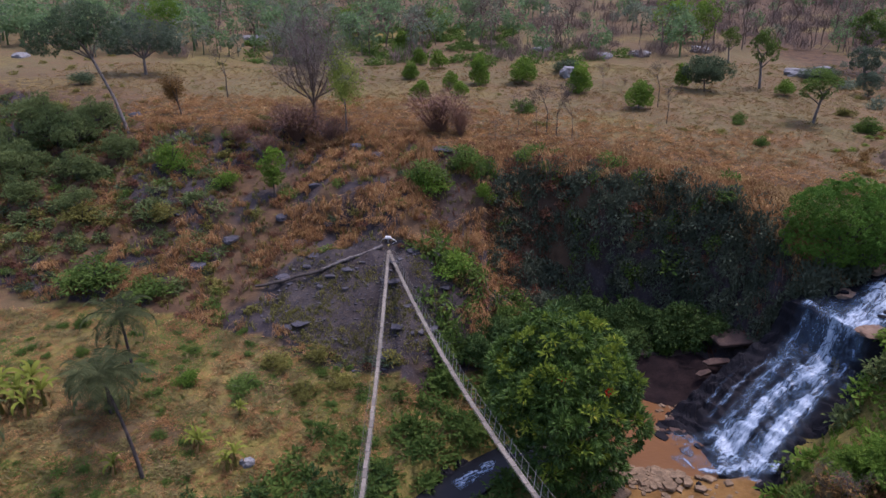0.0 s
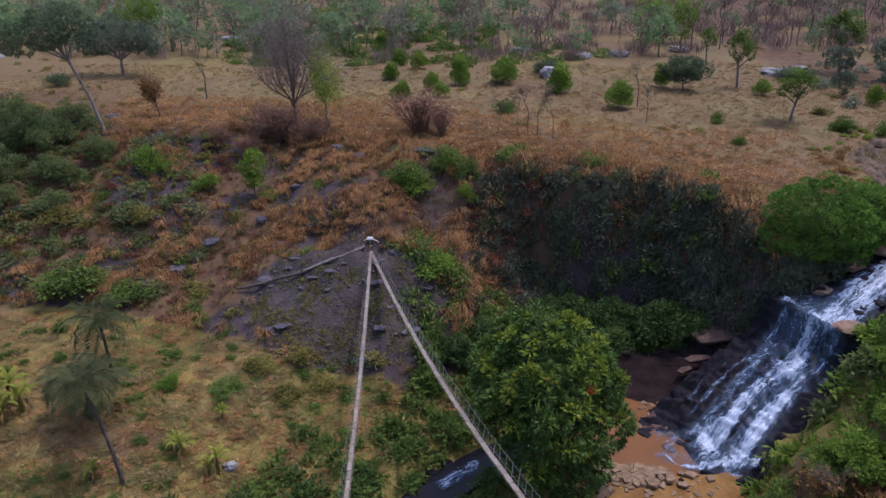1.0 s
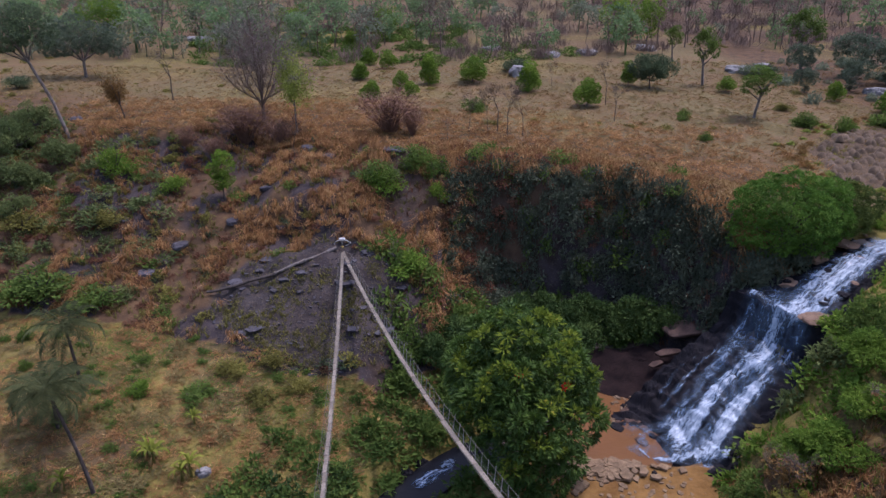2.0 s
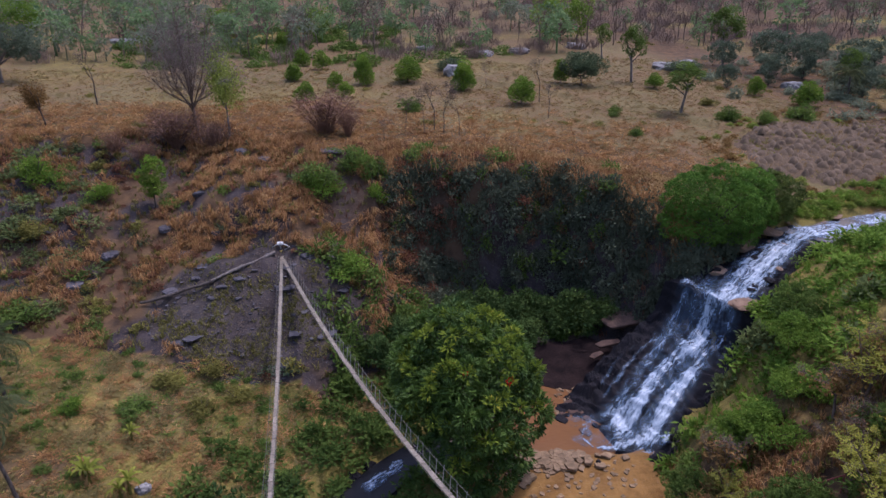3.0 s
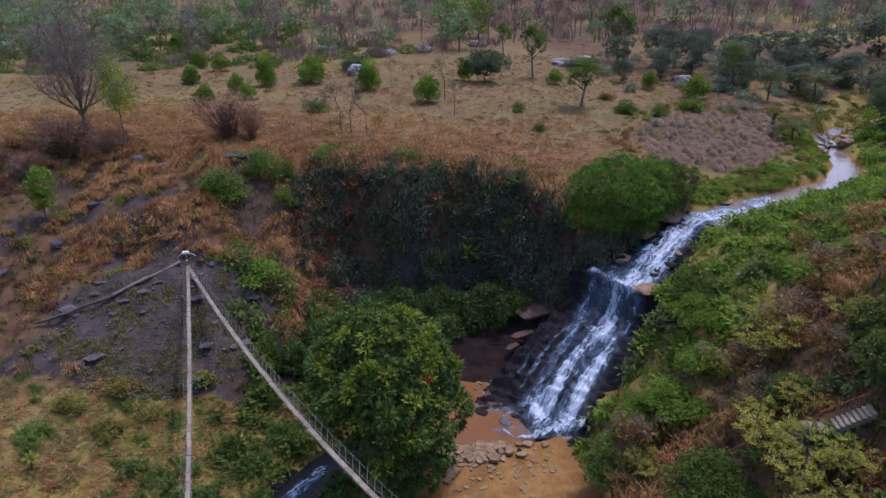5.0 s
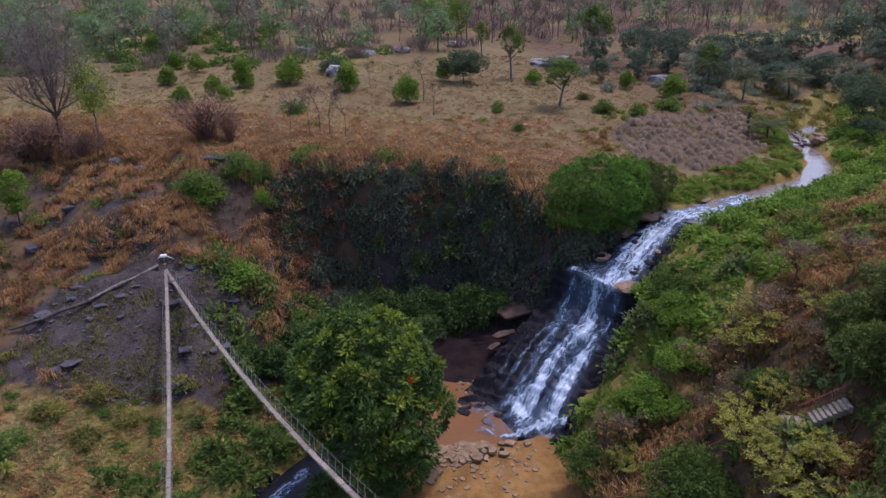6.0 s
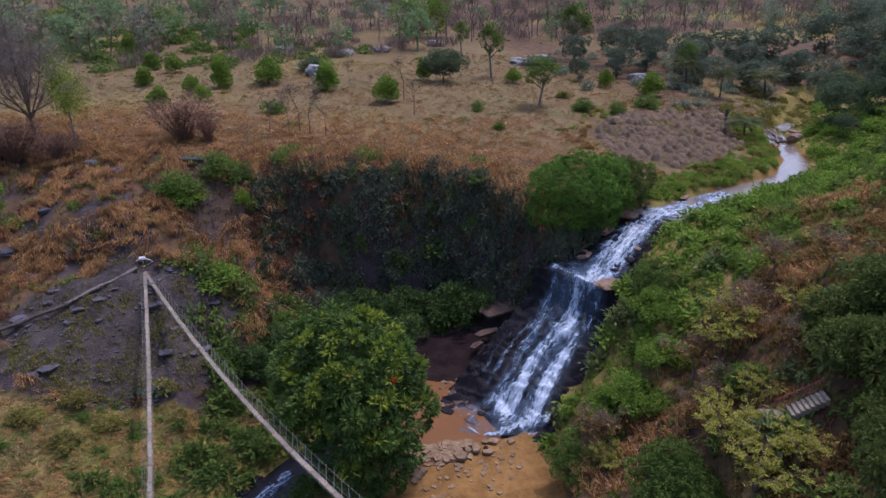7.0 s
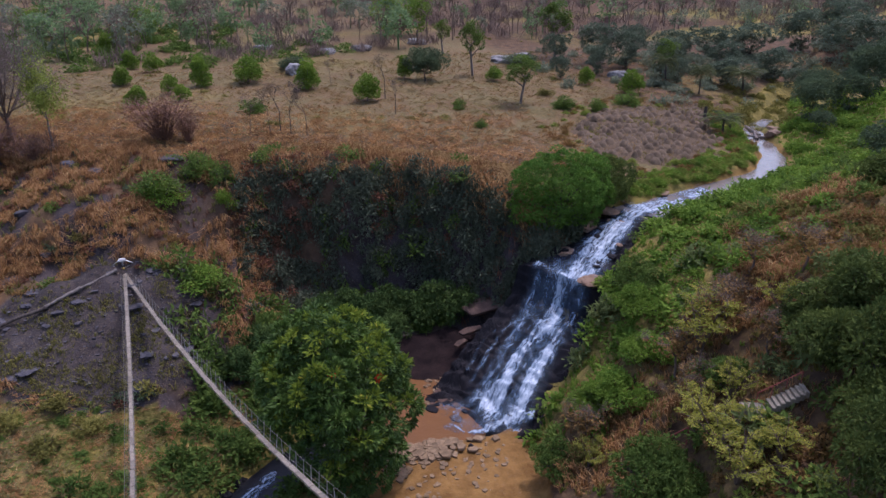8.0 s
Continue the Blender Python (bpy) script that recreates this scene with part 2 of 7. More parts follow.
def white_water(name, cover, thick=(0.43, 0.49, 0.54)):
    """Falling water: white strands that follow the sheet's own length, clear between them."""
    n = Nodes(name)
    uv = n.t.nodes.new("ShaderNodeUVMap").outputs[0]
    broad = n.noise(1.0, 5, 0.6, n.stretch(0.75, 0.11, 1, uv), 0.8)
    strand = n.noise(1.0, 6, 0.66, n.stretch(5.0, 0.45, 1, uv), 0.6)
    strand = n.mix(0.5, broad, strand)
    froth = n.noise(1.0, 7, 0.74, n.stretch(2.0, 0.95, 1, uv), 1.6)
    body = n.mix(0.52, strand, froth)
    flow = n.attr("flow")
    body = n.math("ADD", body, n.math("MULTIPLY", n.math("SUBTRACT", flow, 0.45), 0.26))
    a = n.math("MULTIPLY", n.ramp(body, (cover - 0.05, 0.0), (cover + 0.15, 1.0)), n.ramp(flow, (0.02, 0.0), (0.35, 1.0)))
    n.bump(body, 0.5, 0.10)
    n.put(n.bsdf.inputs["Alpha"], a)
    # thinner water turns dark blue: the falls' bluish shade put into the colour
    return n.finish(n.mix(n.ramp(body, (cover + 0.03, 0.0), (cover + 0.24, 1.0)), (0.092, 0.145, 0.210), thick), 0.45, 0.3)


FALLS = white_water("falling_water", 0.49)
FOAM = white_water("foam", 0.47, (0.60, 0.65, 0.70))

# ---- the lie of the land ----
def hash2(i, j, seed):
    h = (i.astype(np.int64) * 374761393 + j.astype(np.int64) * 668265263 + seed * 974711) & 0x7FFFFFFF
    h = ((h ^ (h >> 13)) * 1274126177) & 0x7FFFFFFF
    return ((h ^ (h >> 16)) & 0xFFFF) / 65535.0


def wave(x, y, size, seed=0):
    """Smooth value noise from -1 to 1."""
    u, v = np.asarray(x, float) / size, np.asarray(y, float) / size
    i, j = np.floor(u), np.floor(v)
    a, b = u - i, v - j
    a, b = a * a * (3 - 2 * a), b * b * (3 - 2 * b)
    n = (hash2(i, j, seed) * (1 - a) + hash2(i + 1, j, seed) * a) * (1 - b) + (hash2(i, j + 1, seed) * (1 - a) + hash2(i + 1, j + 1, seed) * a) * b
    return 2 * n - 1


def step(a, b, v):
    u = np.clip((v - a) / (b - a), 0, 1)
    return u * u * (3 - 2 * u)


def off_line(x, y, line, closed=False):
    """Distance to a polyline, the share of the way along it, and the side (positive: left of its way)."""
    best, along, side = np.full(np.shape(x), 1e9), np.zeros(np.shape(x)), np.zeros(np.shape(x))
    ends = line[1:] + (line[:1] if closed else [])
    for n, ((ax, ay), (bx, by)) in enumerate(zip(line, ends)):
        dx, dy = bx - ax, by - ay
        k = np.clip(((x - ax) * dx + (y - ay) * dy) / (dx * dx + dy * dy), 0, 1)
        d = np.hypot(x - ax - k * dx, y - ay - k * dy)
        near = d < best
        best, along = np.where(near, d, best), np.where(near, n + k, along)
        side = np.where(near, dx * (y - ay) - dy * (x - ax), side)
    return best, along, np.sign(side)


def inside(x, y, ring):
    odd = np.zeros(np.shape(x), bool)
    for (ax, ay), (bx, by) in zip(ring, ring[1:] + ring[:1]):
        cross = (ay > y) != (by > y)
        odd ^= cross & (x < (bx - ax) * (y - ay) / ((by - ay) or 1e-9) + ax)
    return odd


# foot of the gorge walls and the brink above them, both as rings seen from above
FOOT = [(-95, 84), (-62, 77), (-46, 72), (-30, 68.5), (-19.5, 63.5), (-10, 61), (-2, 58), (5, 63), (13, 70), (23, 68), (28, 61), (26.5, 53),
        (28, 46), (25.5, 40), (22, 33), (22, 10), (10, -30), (-95, -30)]
BRINK = [(-150, 140), (-82, 130), (-48, 105), (-30, 104), (-19, 107), (-11, 99), (-2, 90), (8, 88), (21, 85), (29.5, 80), (36, 72), (38.5, 65),
         (37.5, 58), (38.5, 52), (41, 45), (44, 36), (43, 28), (40, 16), (44, -40), (-150, -40)]
STREAM = [(36.4, 55.8), (42.0, 59.2), (48.2, 62.2), (59, 65), (68, 66.8), (76, 69.5), (82, 75), (86.5, 83), (91, 89), (100, 94), (125, 112)]
LOWER = [(24, 51), (17, 52), (9, 52), (3.5, 49.5), (-3, 43), (-12, 34), (-24, 24), (-60, 8)]
MOUNDS = [(56, 89), (53, 77), (60, 72.5), (68, 74), (76, 79), (81, 87), (88, 95), (91, 100), (76, 101), (65, 97)]


def stream_level(k):
    return np.interp(k, [0, 1, 2, 3, 4, 10], [10.4, 11.9, 13.3, 14.0, 14.2, 15.0])


def ground(x, y, fine=True):
    x, y = np.asarray(x, float), np.asarray(y, float)
    d, k, side = off_line(x, y, STREAM)
    level = stream_level(k)
    level = level + np.where(side >= 0, np.maximum(0, 14.2 - level) * step(3, 18, d), 0)
    north = 3.8 * (1 - np.exp(-d * 0.05)) + 0.018 * np.maximum(0, y - 100) + 5.0 * step(190, 420, np.hypot(x, y)) + 0.03 * np.maximum(0, -x - 40)
    south = np.minimum(9, 0.34 * np.maximum(0, d - 2.5)) + 0.015 * d
    high = level + np.where(side >= 0, north, south) + 0.5 * wave(x, y, 17, 3) * step(4, 14, d)
    e, _, _ = off_line(x, y, LOWER)
    low = -1.6 + 1.9 * step(1.5, 4.5, e) + np.where(x < 5, 4.2 * step(3, 26, e), 0.5 * step(5, 14, e)) + 0.35 * wave(x, y, 9, 5) * step(4, 9, e)
    pool = step(8.5, 4.5, np.hypot((x - 20) / 1.1, y - 57))
    low = low * (1 - pool) + (-0.35) * pool
    # the brink and the foot wander in and out
    wx = x + (1.7 * wave(x, y, 6.0, 61) + 0.8 * wave(x, y, 2.3, 62)) * step(2, 9, d)
    wy = y + (1.9 * wave(x, y, 6.5, 63) + 0.9 * wave(x, y, 2.1, 64)) * step(2, 9, d)
    df, _, _ = off_line(wx, wy, FOOT, True)
    db, _, _ = off_line(wx, wy, BRINK, True)
    u = df / (df + db + 1e-6)
    u = np.where(inside(wx, wy, FOOT), 0, np.where(inside(wx, wy, BRINK), u, 1))
    steep = step(0, 14, x) * step(49, 56, y)
    rise = (1 - steep) * u ** 0.92 + steep * (0.12 * u + 0.88 * step(0.30, 0.84, u))
    z = low + (high - low) * rise
    face = np.sin(np.pi * np.clip(u, 0, 1))
    if fine:
        z = z + face * (1.0 * wave(x, y, 6.5, 7) + 0.6 * wave(x, y, 2.6, 8))
        z = z + 0.12 * wave(x, y, 1.7, 9) * step(3, 7, d) * step(2, 5, e)
    # beds of the stream above and below the fall
    z = z - 0.9 * step(2.8, 1.2, d + 0.5 * wave(x, y, 4, 2)) * step(0.02, 0.3, k)
    # the fall's own bed lies free
    c, m, _ = off_line(x, y, [f[:2] for f in FALL])
    bed, half = np.interp(m, range(len(FALL)), [f[2] for f in FALL]), np.interp(m, range(len(FALL)), [f[3] for f in FALL])
    z = np.where((c < half * 1.5) & (m < len(FALL) - 1) & (m > 1.0), np.minimum(z, bed - 0.7 + 3.0 * np.maximum(0, c - half * 1.05)), z)
    return z


def lift(x, y):
    return float(ground(np.array([x]), np.array([y]))[0])


# the way of the water from the pool up to the lip and on up the top cascade: x, y, z, half width
FALL = [(21.2, 48.2, -0.55, 4.4), (24.6, 50.2, 0.2, 5.0), (28.0, 52.0, 2.6, 4.6), (31.0, 53.6, 4.4, 4.4), (34.0, 55.0, 6.3, 4.2), (34.9, 55.5, 6.9, 4.0), (35.7, 55.9, 10.2, 3.9),
        (37.6, 56.9, 10.6, 3.6), (41.0, 58.8, 11.5, 3.2), (44.5, 60.6, 12.5, 2.9), (47.2, 61.8, 13.0, 2.9), (48.6, 62.4, 13.5, 3.2), (50.5, 63.0, 13.62, 3.4)]


# ---- mesh helpers ----
def mesh_of(name, verts, faces, material, smooth=False):
    """A mesh from an array of points and an array of equal-sided faces."""
    verts, faces = np.asarray(verts, np.float32), np.asarray(faces, np.int32)
    me = bpy.data.meshes.new(name)
    me.vertices.add(len(verts))
    me.vertices.foreach_set("co", verts.ravel())
    n = faces.shape[1]
    me.loops.add(faces.size)
    me.loops.foreach_set("vertex_index", faces.ravel())
    me.polygons.add(len(faces))
    me.polygons.foreach_set("loop_start", np.arange(0, faces.size, n, dtype=np.int32))
    me.polygons.foreach_set("use_smooth", np.full(len(faces), smooth))
    me.materials.append(material)
    me.update(calc_edges=True)
    me.validate()
    return me


def bm_mesh(name, bm, material, smooth=False):
    me = bpy.data.meshes.new(name)
    bm.normal_update()
    bm.to_mesh(me)
    bm.free()
    me.materials.append(material)
    if smooth:
        me.polygons.foreach_set("use_smooth", np.full(len(me.polygons), True))
    return me


def child(name, me, parent, label="", m=None):
    ob = new(name, me)
    ob.parent = parent
    if m is not None:
        ob.matrix_basis = m
    return tagged(ob, label)


def spot(name, x, y, z=None, turn=0.0, size=1.0):
    """An Empty at a thing's base, on the ground unless z is given."""
    ob = new(name)
    ob.matrix_basis = Matrix.LocRotScale((x, y, lift(x, y) if z is None else z), Euler((0, 0, turn)), (size, size, size))
    return ob


class Soup:
    """Gathers quads into one mesh."""

    def __init__(self):
        self.v, self.f, self.n = [], [], 0

    def add(self, verts, quads):
        self.v.append(np.asarray(verts, float).reshape(-1, 3))
        self.f.append(np.asarray(quads, int).reshape(-1, 4) + self.n)
        self.n += len(self.v[-1])

    def tube(self, points, radii, sides=6):
        p, r = np.asarray(points, float), np.asarray(radii, float)
        t = np.gradient(p, axis=0)
        t /= np.linalg.norm(t, axis=1)[:, None] + 1e-9
        a = np.cross(t, [0.31, 0.17, 0.93] if abs(t[:, 2]).mean() < 0.8 else [0.9, 0.2, 0.1])
        a /= np.linalg.norm(a, axis=1)[:, None] + 1e-9
        b = np.cross(t, a)
        w = np.linspace(0, 2 * np.pi, sides, endpoint=False)
        ring = p[:, None] + r[:, None, None] * (np.cos(w)[None, :, None] * a[:, None] + np.sin(w)[None, :, None] * b[:, None])
        i, j = np.meshgrid(np.arange(len(p) - 1), np.arange(sides), indexing="ij")
        k = (j + 1) % sides
        self.add(ring, np.stack([i * sides + j, i * sides + k, (i + 1) * sides + k, (i + 1) * sides + j], -1))

    def mesh(self, name, material, smooth=False):
        return mesh_of(name, np.concatenate(self.v), np.concatenate(self.f), material, smooth)


def leaf_quads(rng, centres, outward, length, width, droop=0.3, spread=0.9):
    """Pointed leaves, one bent quad pair each, at the centres, leaning along outward."""
    n = len(centres)
    ax = outward + spread * rng.normal(size=(n, 3))
    ax[:, 2] -= droop
    ax /= np.linalg.norm(ax, axis=1)[:, None] + 1e-9
    side = np.cross(ax, rng.normal(size=(n, 3)) * 0.6 + [0, 0, 1.0])
    side /= np.linalg.norm(side, axis=1)[:, None] + 1e-9
    ln, wd = length * rng.uniform(0.7, 1.3, (n, 1)), width * rng.uniform(0.7, 1.3, (n, 1))
    up = np.cross(side, ax)
    mid = centres + ax * ln * 0.5 + up * wd * 0.25
    v = np.stack([centres, mid - side * wd * 0.5, centres + ax * ln, mid + side * wd * 0.5], 1)
    return v.reshape(-1, 3), np.arange(4 * n).reshape(-1, 4)


def blob_points(rng, n, radius, squash=0.75, hollow=0.55):
    d = rng.normal(size=(n, 3))
    d /= np.linalg.norm(d, axis=1)[:, None]
    r = rng.uniform(hollow, 1, (n, 1))
    return d * r * radius * [1, 1, squash], d

# ---- ground: one sheet to the horizon ----
def spaced(a, b, fine_a, fine_b, fine, growth):
    mid = list(np.arange(fine_a, fine_b + 1e-6, fine))
    for target, sign in ((b, 1), (a, -1)):
        s, at, more = fine, (fine_b if sign > 0 else fine_a), []
        while (target - at) * sign > 0:
            s *= growth
            at += sign * s
            more.append(at)
        mid = mid + more if sign > 0 else more[::-1] + mid
    return np.array(mid)


gx, gy = spaced(-3200, 3200, -60, 98, 0.72, 1.07), spaced(-2500, 4200, 28, 118, 0.72, 1.06)
GX, GY = np.meshgrid(gx, gy, indexing="ij")
GZ = ground(GX, GY)
gi, gj = np.meshgrid(np.arange(len(gx) - 1), np.arange(len(gy) - 1), indexing="ij")
gq = np.stack([gi * len(gy) + gj, (gi + 1) * len(gy) + gj, (gi + 1) * len(gy) + gj + 1, gi * len(gy) + gj + 1], -1).reshape(-1, 4)
land = new("ground", mesh_of("ground", np.stack([GX, GY, GZ], -1).reshape(-1, 3), gq, EARTH, True))
tagged(land, "dry savanna ground falling into a river gorge", "ground", kind="structure")


def soils(x, y):
    e = off_line(x, y, LOWER)[0]
    d = off_line(x, y, STREAM)
    db, df = off_line(x, y, BRINK, True)[0], off_line(x, y, FOOT, True)[0]
    wall = inside(x, y, BRINK) & ~inside(x, y, FOOT)
    low = inside(x, y, FOOT)
    left = step(6, -4, x)
    w = wave(x, y, 9, 21)
    scar = step(1.15, 0.85, np.hypot((x + 9) / 11, (y - 67) / 8) + 0.12 * w)
    burnt = np.maximum(scar, np.where(wall, left * step(-0.30, 0.50, 0.8 * w + 0.55 * wave(x, y, 3.5, 22)) * 0.75, 0))
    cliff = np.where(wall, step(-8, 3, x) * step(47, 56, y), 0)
    rust = np.maximum(np.where(wall, 0.75, 0), step(30, 3, db) * 0.52) * (1 - scar)
    rust = np.maximum(rust, 0.55 * step(-50, -30, x) * step(20, 0, x) * step(112, 104, y) * step(92, 98, y))
    green = np.where(low & (x < 12), 0.48 + 0.30 * wave(x, y, 8, 23) + 0.35 * step(12, 4, e), 0)
    green = np.maximum(green, np.where((d[2] < 0) | (y < 44), step(26, 24, x) * 0 + np.where(x > 24, (0.75 + 0.3 * w) * (0.30 + 0.70 * step(18, 9, d[0])), 0), 0))
    green = np.maximum(green, 0.9 * step(7, 3, d[0]) * step(1.5, 2.5, d[1]))
    green = np.maximum(green, 0.35 * step(-0.1, 0.6, wave(x, y, 26, 24)) * np.where(~wall & ~low, 1, 0))
    # the cliff's dark rock and its shade are put in as burnt tone
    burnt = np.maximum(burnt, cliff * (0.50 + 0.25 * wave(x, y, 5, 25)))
    sand = np.where(low & (x > 6), step(9.5, 7.5, np.hypot((x - 20) / 1.25, (y - 46) / 1.2)) * step(55.5, 52.5, y + 0.4 * (x - 18) + wave(x, y, 3, 27)), 0)
    # low ground round the pool takes the same dark layer
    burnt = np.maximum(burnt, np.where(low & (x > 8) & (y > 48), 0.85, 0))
    sand = np.maximum(sand, 0.40 * step(3.0, 2.2, d[0]) * step(1.7, 2.2, d[1]) * step(8.2, 7.4, d[1]) * step(-0.4, 0.4, wave(x, y, 7, 26)))
    hoed = np.where(inside(x, y, MOUNDS), 1.0, 0.0)
    woods = step(-6, 12, y - (182 - 0.05 * x + 14 * wave(x, y, 40, 201)))
    rust = np.maximum(rust, 0.36 * woods)
    rust = np.maximum(rust, np.where(low & (x < 6), 0.22 + 0.25 * wave(x, y, 6, 28), 0))
    rust = np.maximum(rust, 0.58 * step(68, 88, x) * step(92, 102, y) * np.where(~low & ~wall, 1, 0))
    green = np.where(~wall & ~low, np.maximum(green, 0.62 * step(0.0, 0.5, wave(x, y, 34, 98)) * step(150, 170, y) * step(250, 220, y)), green)
    return {"rust": rust, "green": green * (1 - sand), "burnt": burnt * (1 - sand), "hoed": hoed, "sand": sand * 1.2}


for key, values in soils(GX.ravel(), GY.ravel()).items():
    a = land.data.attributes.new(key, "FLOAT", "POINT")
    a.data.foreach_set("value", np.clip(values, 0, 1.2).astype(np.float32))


# ---- water that lies or runs level ----
def ribbon_water(name, line, halfs, levels, material, label, steps=14):
    """A level river surface along a line, with wavering banks."""
    pts = np.array(line, float)
    k = np.linspace(0, len(pts) - 1, steps * (len(pts) - 1) + 1)
    cx, cy = np.interp(k, range(len(pts)), pts[:, 0]), np.interp(k, range(len(pts)), pts[:, 1])
    for _ in range(6):
        cx[1:-1], cy[1:-1] = (cx[:-2] + 2 * cx[1:-1] + cx[2:]) / 4, (cy[:-2] + 2 * cy[1:-1] + cy[2:]) / 4
    tx, ty = np.gradient(cx), np.gradient(cy)
    ln = np.hypot(tx, ty)
    h = np.interp(k, range(len(halfs)), halfs) * (1 + 0.15 * wave(cx, cy, 3.0, 31))
    z = np.interp(k, range(len(levels)), levels)
    v = np.linspace(-1, 1, 9)
    X, Y = cx[:, None] - (ty / ln * h)[:, None] * v, cy[:, None] + (tx / ln * h)[:, None] * v
    Z = z[:, None] + 0.02 * wave(X, Y, 0.8, 33)
    i, j = np.meshgrid(np.arange(len(k) - 1), np.arange(8), indexing="ij")
    q = np.stack([i * 9 + j, (i + 1) * 9 + j, (i + 1) * 9 + j + 1, i * 9 + j + 1], -1).reshape(-1, 4)
    ob = new(name, mesh_of(name, np.stack([X, Y, Z], -1).reshape(-1, 3), q, material, True))
    return tagged(ob, label, "water", kind="structure")


ribbon_water("water", STREAM[2:10], [2.6, 2.4, 2.1, 1.9, 2.1, 2.4, 1.6, 1.0], [13.40, 13.60, 13.75, 13.85, 13.95, 14.05, 14.15, 14.3],
             RIVER, "calm silty river winding to the brink of the fall")
ribbon_water("water", LOWER[2:], [2.6, 2.0, 1.7, 1.8, 2.0, 2.4], [-0.75, -1.0, -1.15, -1.3, -1.4, -1.6], DARK_WATER, "river running off under trees, dark cliff reflection in its colour")

# shallow red-brown water round the foot of the fall
rad = np.linspace(0, 1, 14)
ang = np.linspace(0, 2 * np.pi, 72, endpoint=False)
reach = 1 + 0.16 * wave(3 * np.cos(ang), 3 * np.sin(ang), 1.0, 35)
PX = 19.4 + 5.6 * rad[:, None] * np.cos(ang) * reach
PY = 52.4 + 6.4 * rad[:, None] * np.sin(ang) * reach
pi_, pj = np.meshgrid(np.arange(13), np.arange(72), indexing="ij")
pk = (pj + 1) % 72
pool_me = mesh_of("water", np.stack([PX, PY, -0.16 + 0.02 * wave(PX, PY, 0.7, 36)], -1).reshape(-1, 3), np.stack([pi_ * 72 + pj, (pi_ + 1) * 72 + pj, (pi_ + 1) * 72 + pk, pi_ * 72 + pk], -1).reshape(-1, 4), SHALLOW, True)
tagged(new("water", pool_me), "shallow red-brown pool under the waterfall", "water", kind="structure")

# ---- the waterfall: stepped dark rock with white water over it ----

def fall_surface(n_along, n_across, out, spread, rugged):
    """Rows of points down the fall; out: metres above the rock, spread: share of the bed's width."""
    f = np.array(FALL)
    s = np.r_[0, np.cumsum(np.linalg.norm(np.diff(f[:, :3], axis=0), axis=1))]
    k = np.linspace(0, s[-1], n_along)
    x, y, z, h = (np.interp(k, s, f[:, c]) for c in range(4))
    tx, ty = np.gradient(np.interp(k, s, f[:, 0])), np.gradient(np.interp(k, s, f[:, 1]))
    for _ in range(10):
        tx[1:-1], ty[1:-1] = (tx[:-2] + tx[1:-1] + tx[2:]) / 3, (ty[:-2] + ty[1:-1] + ty[2:]) / 3
    ln = np.hypot(tx, ty) + 1e-9
    v = np.linspace(-1, 1, n_across) * spread
    X, Y = x[:, None] - (ty / ln * h)[:, None] * v, y[:, None] + (tx / ln * h)[:, None] * v
    # ledges: the slope is broken into steps whose line wanders across the bed
    K = k[:, None] + 1.1 * wave(X, Y, 3.2, 41) + 0.5 * wave(X, Y, 1.1, 42)
    tread = 1.35
    cell = K / tread - np.floor(K / tread)
    Z = z[:, None] + rugged * (0.50 * (step(0.35, 0.95, cell) - cell) + 0.42 * wave(X, Y + Z0(k), 1.5, 43))
    if rugged > 0.9:
        # the bare rock breaks into blocks, more so away from the channel
        far = 0.12 + step(0.55, 1.05, np.abs(v)[None] + 0 * X)
        Z = Z + far * (0.28 * np.round(1.6 * wave(X, Y, 1.9, 45)) / 1.6 + 0.16 * np.round(2 * wave(X, Y, 0.9, 46)) / 2) - 0.15
    Z = Z - 0.5 * np.maximum(0, np.abs(v)[None] - 1.1)
    slope = np.gradient(z) / (np.gradient(k) + 1e-9)
    return X, Y, Z + out, k, v, slope


def Z0(k):
    return 0.15 * k[:, None]


def grid_faces(a, b):
    i, j = np.meshgrid(np.arange(a - 1), np.arange(b - 1), indexing="ij")
    return np.stack([i * b + j, (i + 1) * b + j, (i + 1) * b + j + 1, i * b + j + 1], -1).reshape(-1, 4)


X, Y, Z, k, v, slope = fall_surface(230, 90, -0.05, 1.45, 1.0)
fall_rock = new("rock_bed", mesh_of("rock_bed", np.stack([X, Y, Z], -1).reshape(-1, 3), grid_faces(230, 90), ROCK_WET_SHADED, False))
tagged(fall_rock, "wet ledges of rock under the waterfall, blackened with shade", "rock", kind="structure")


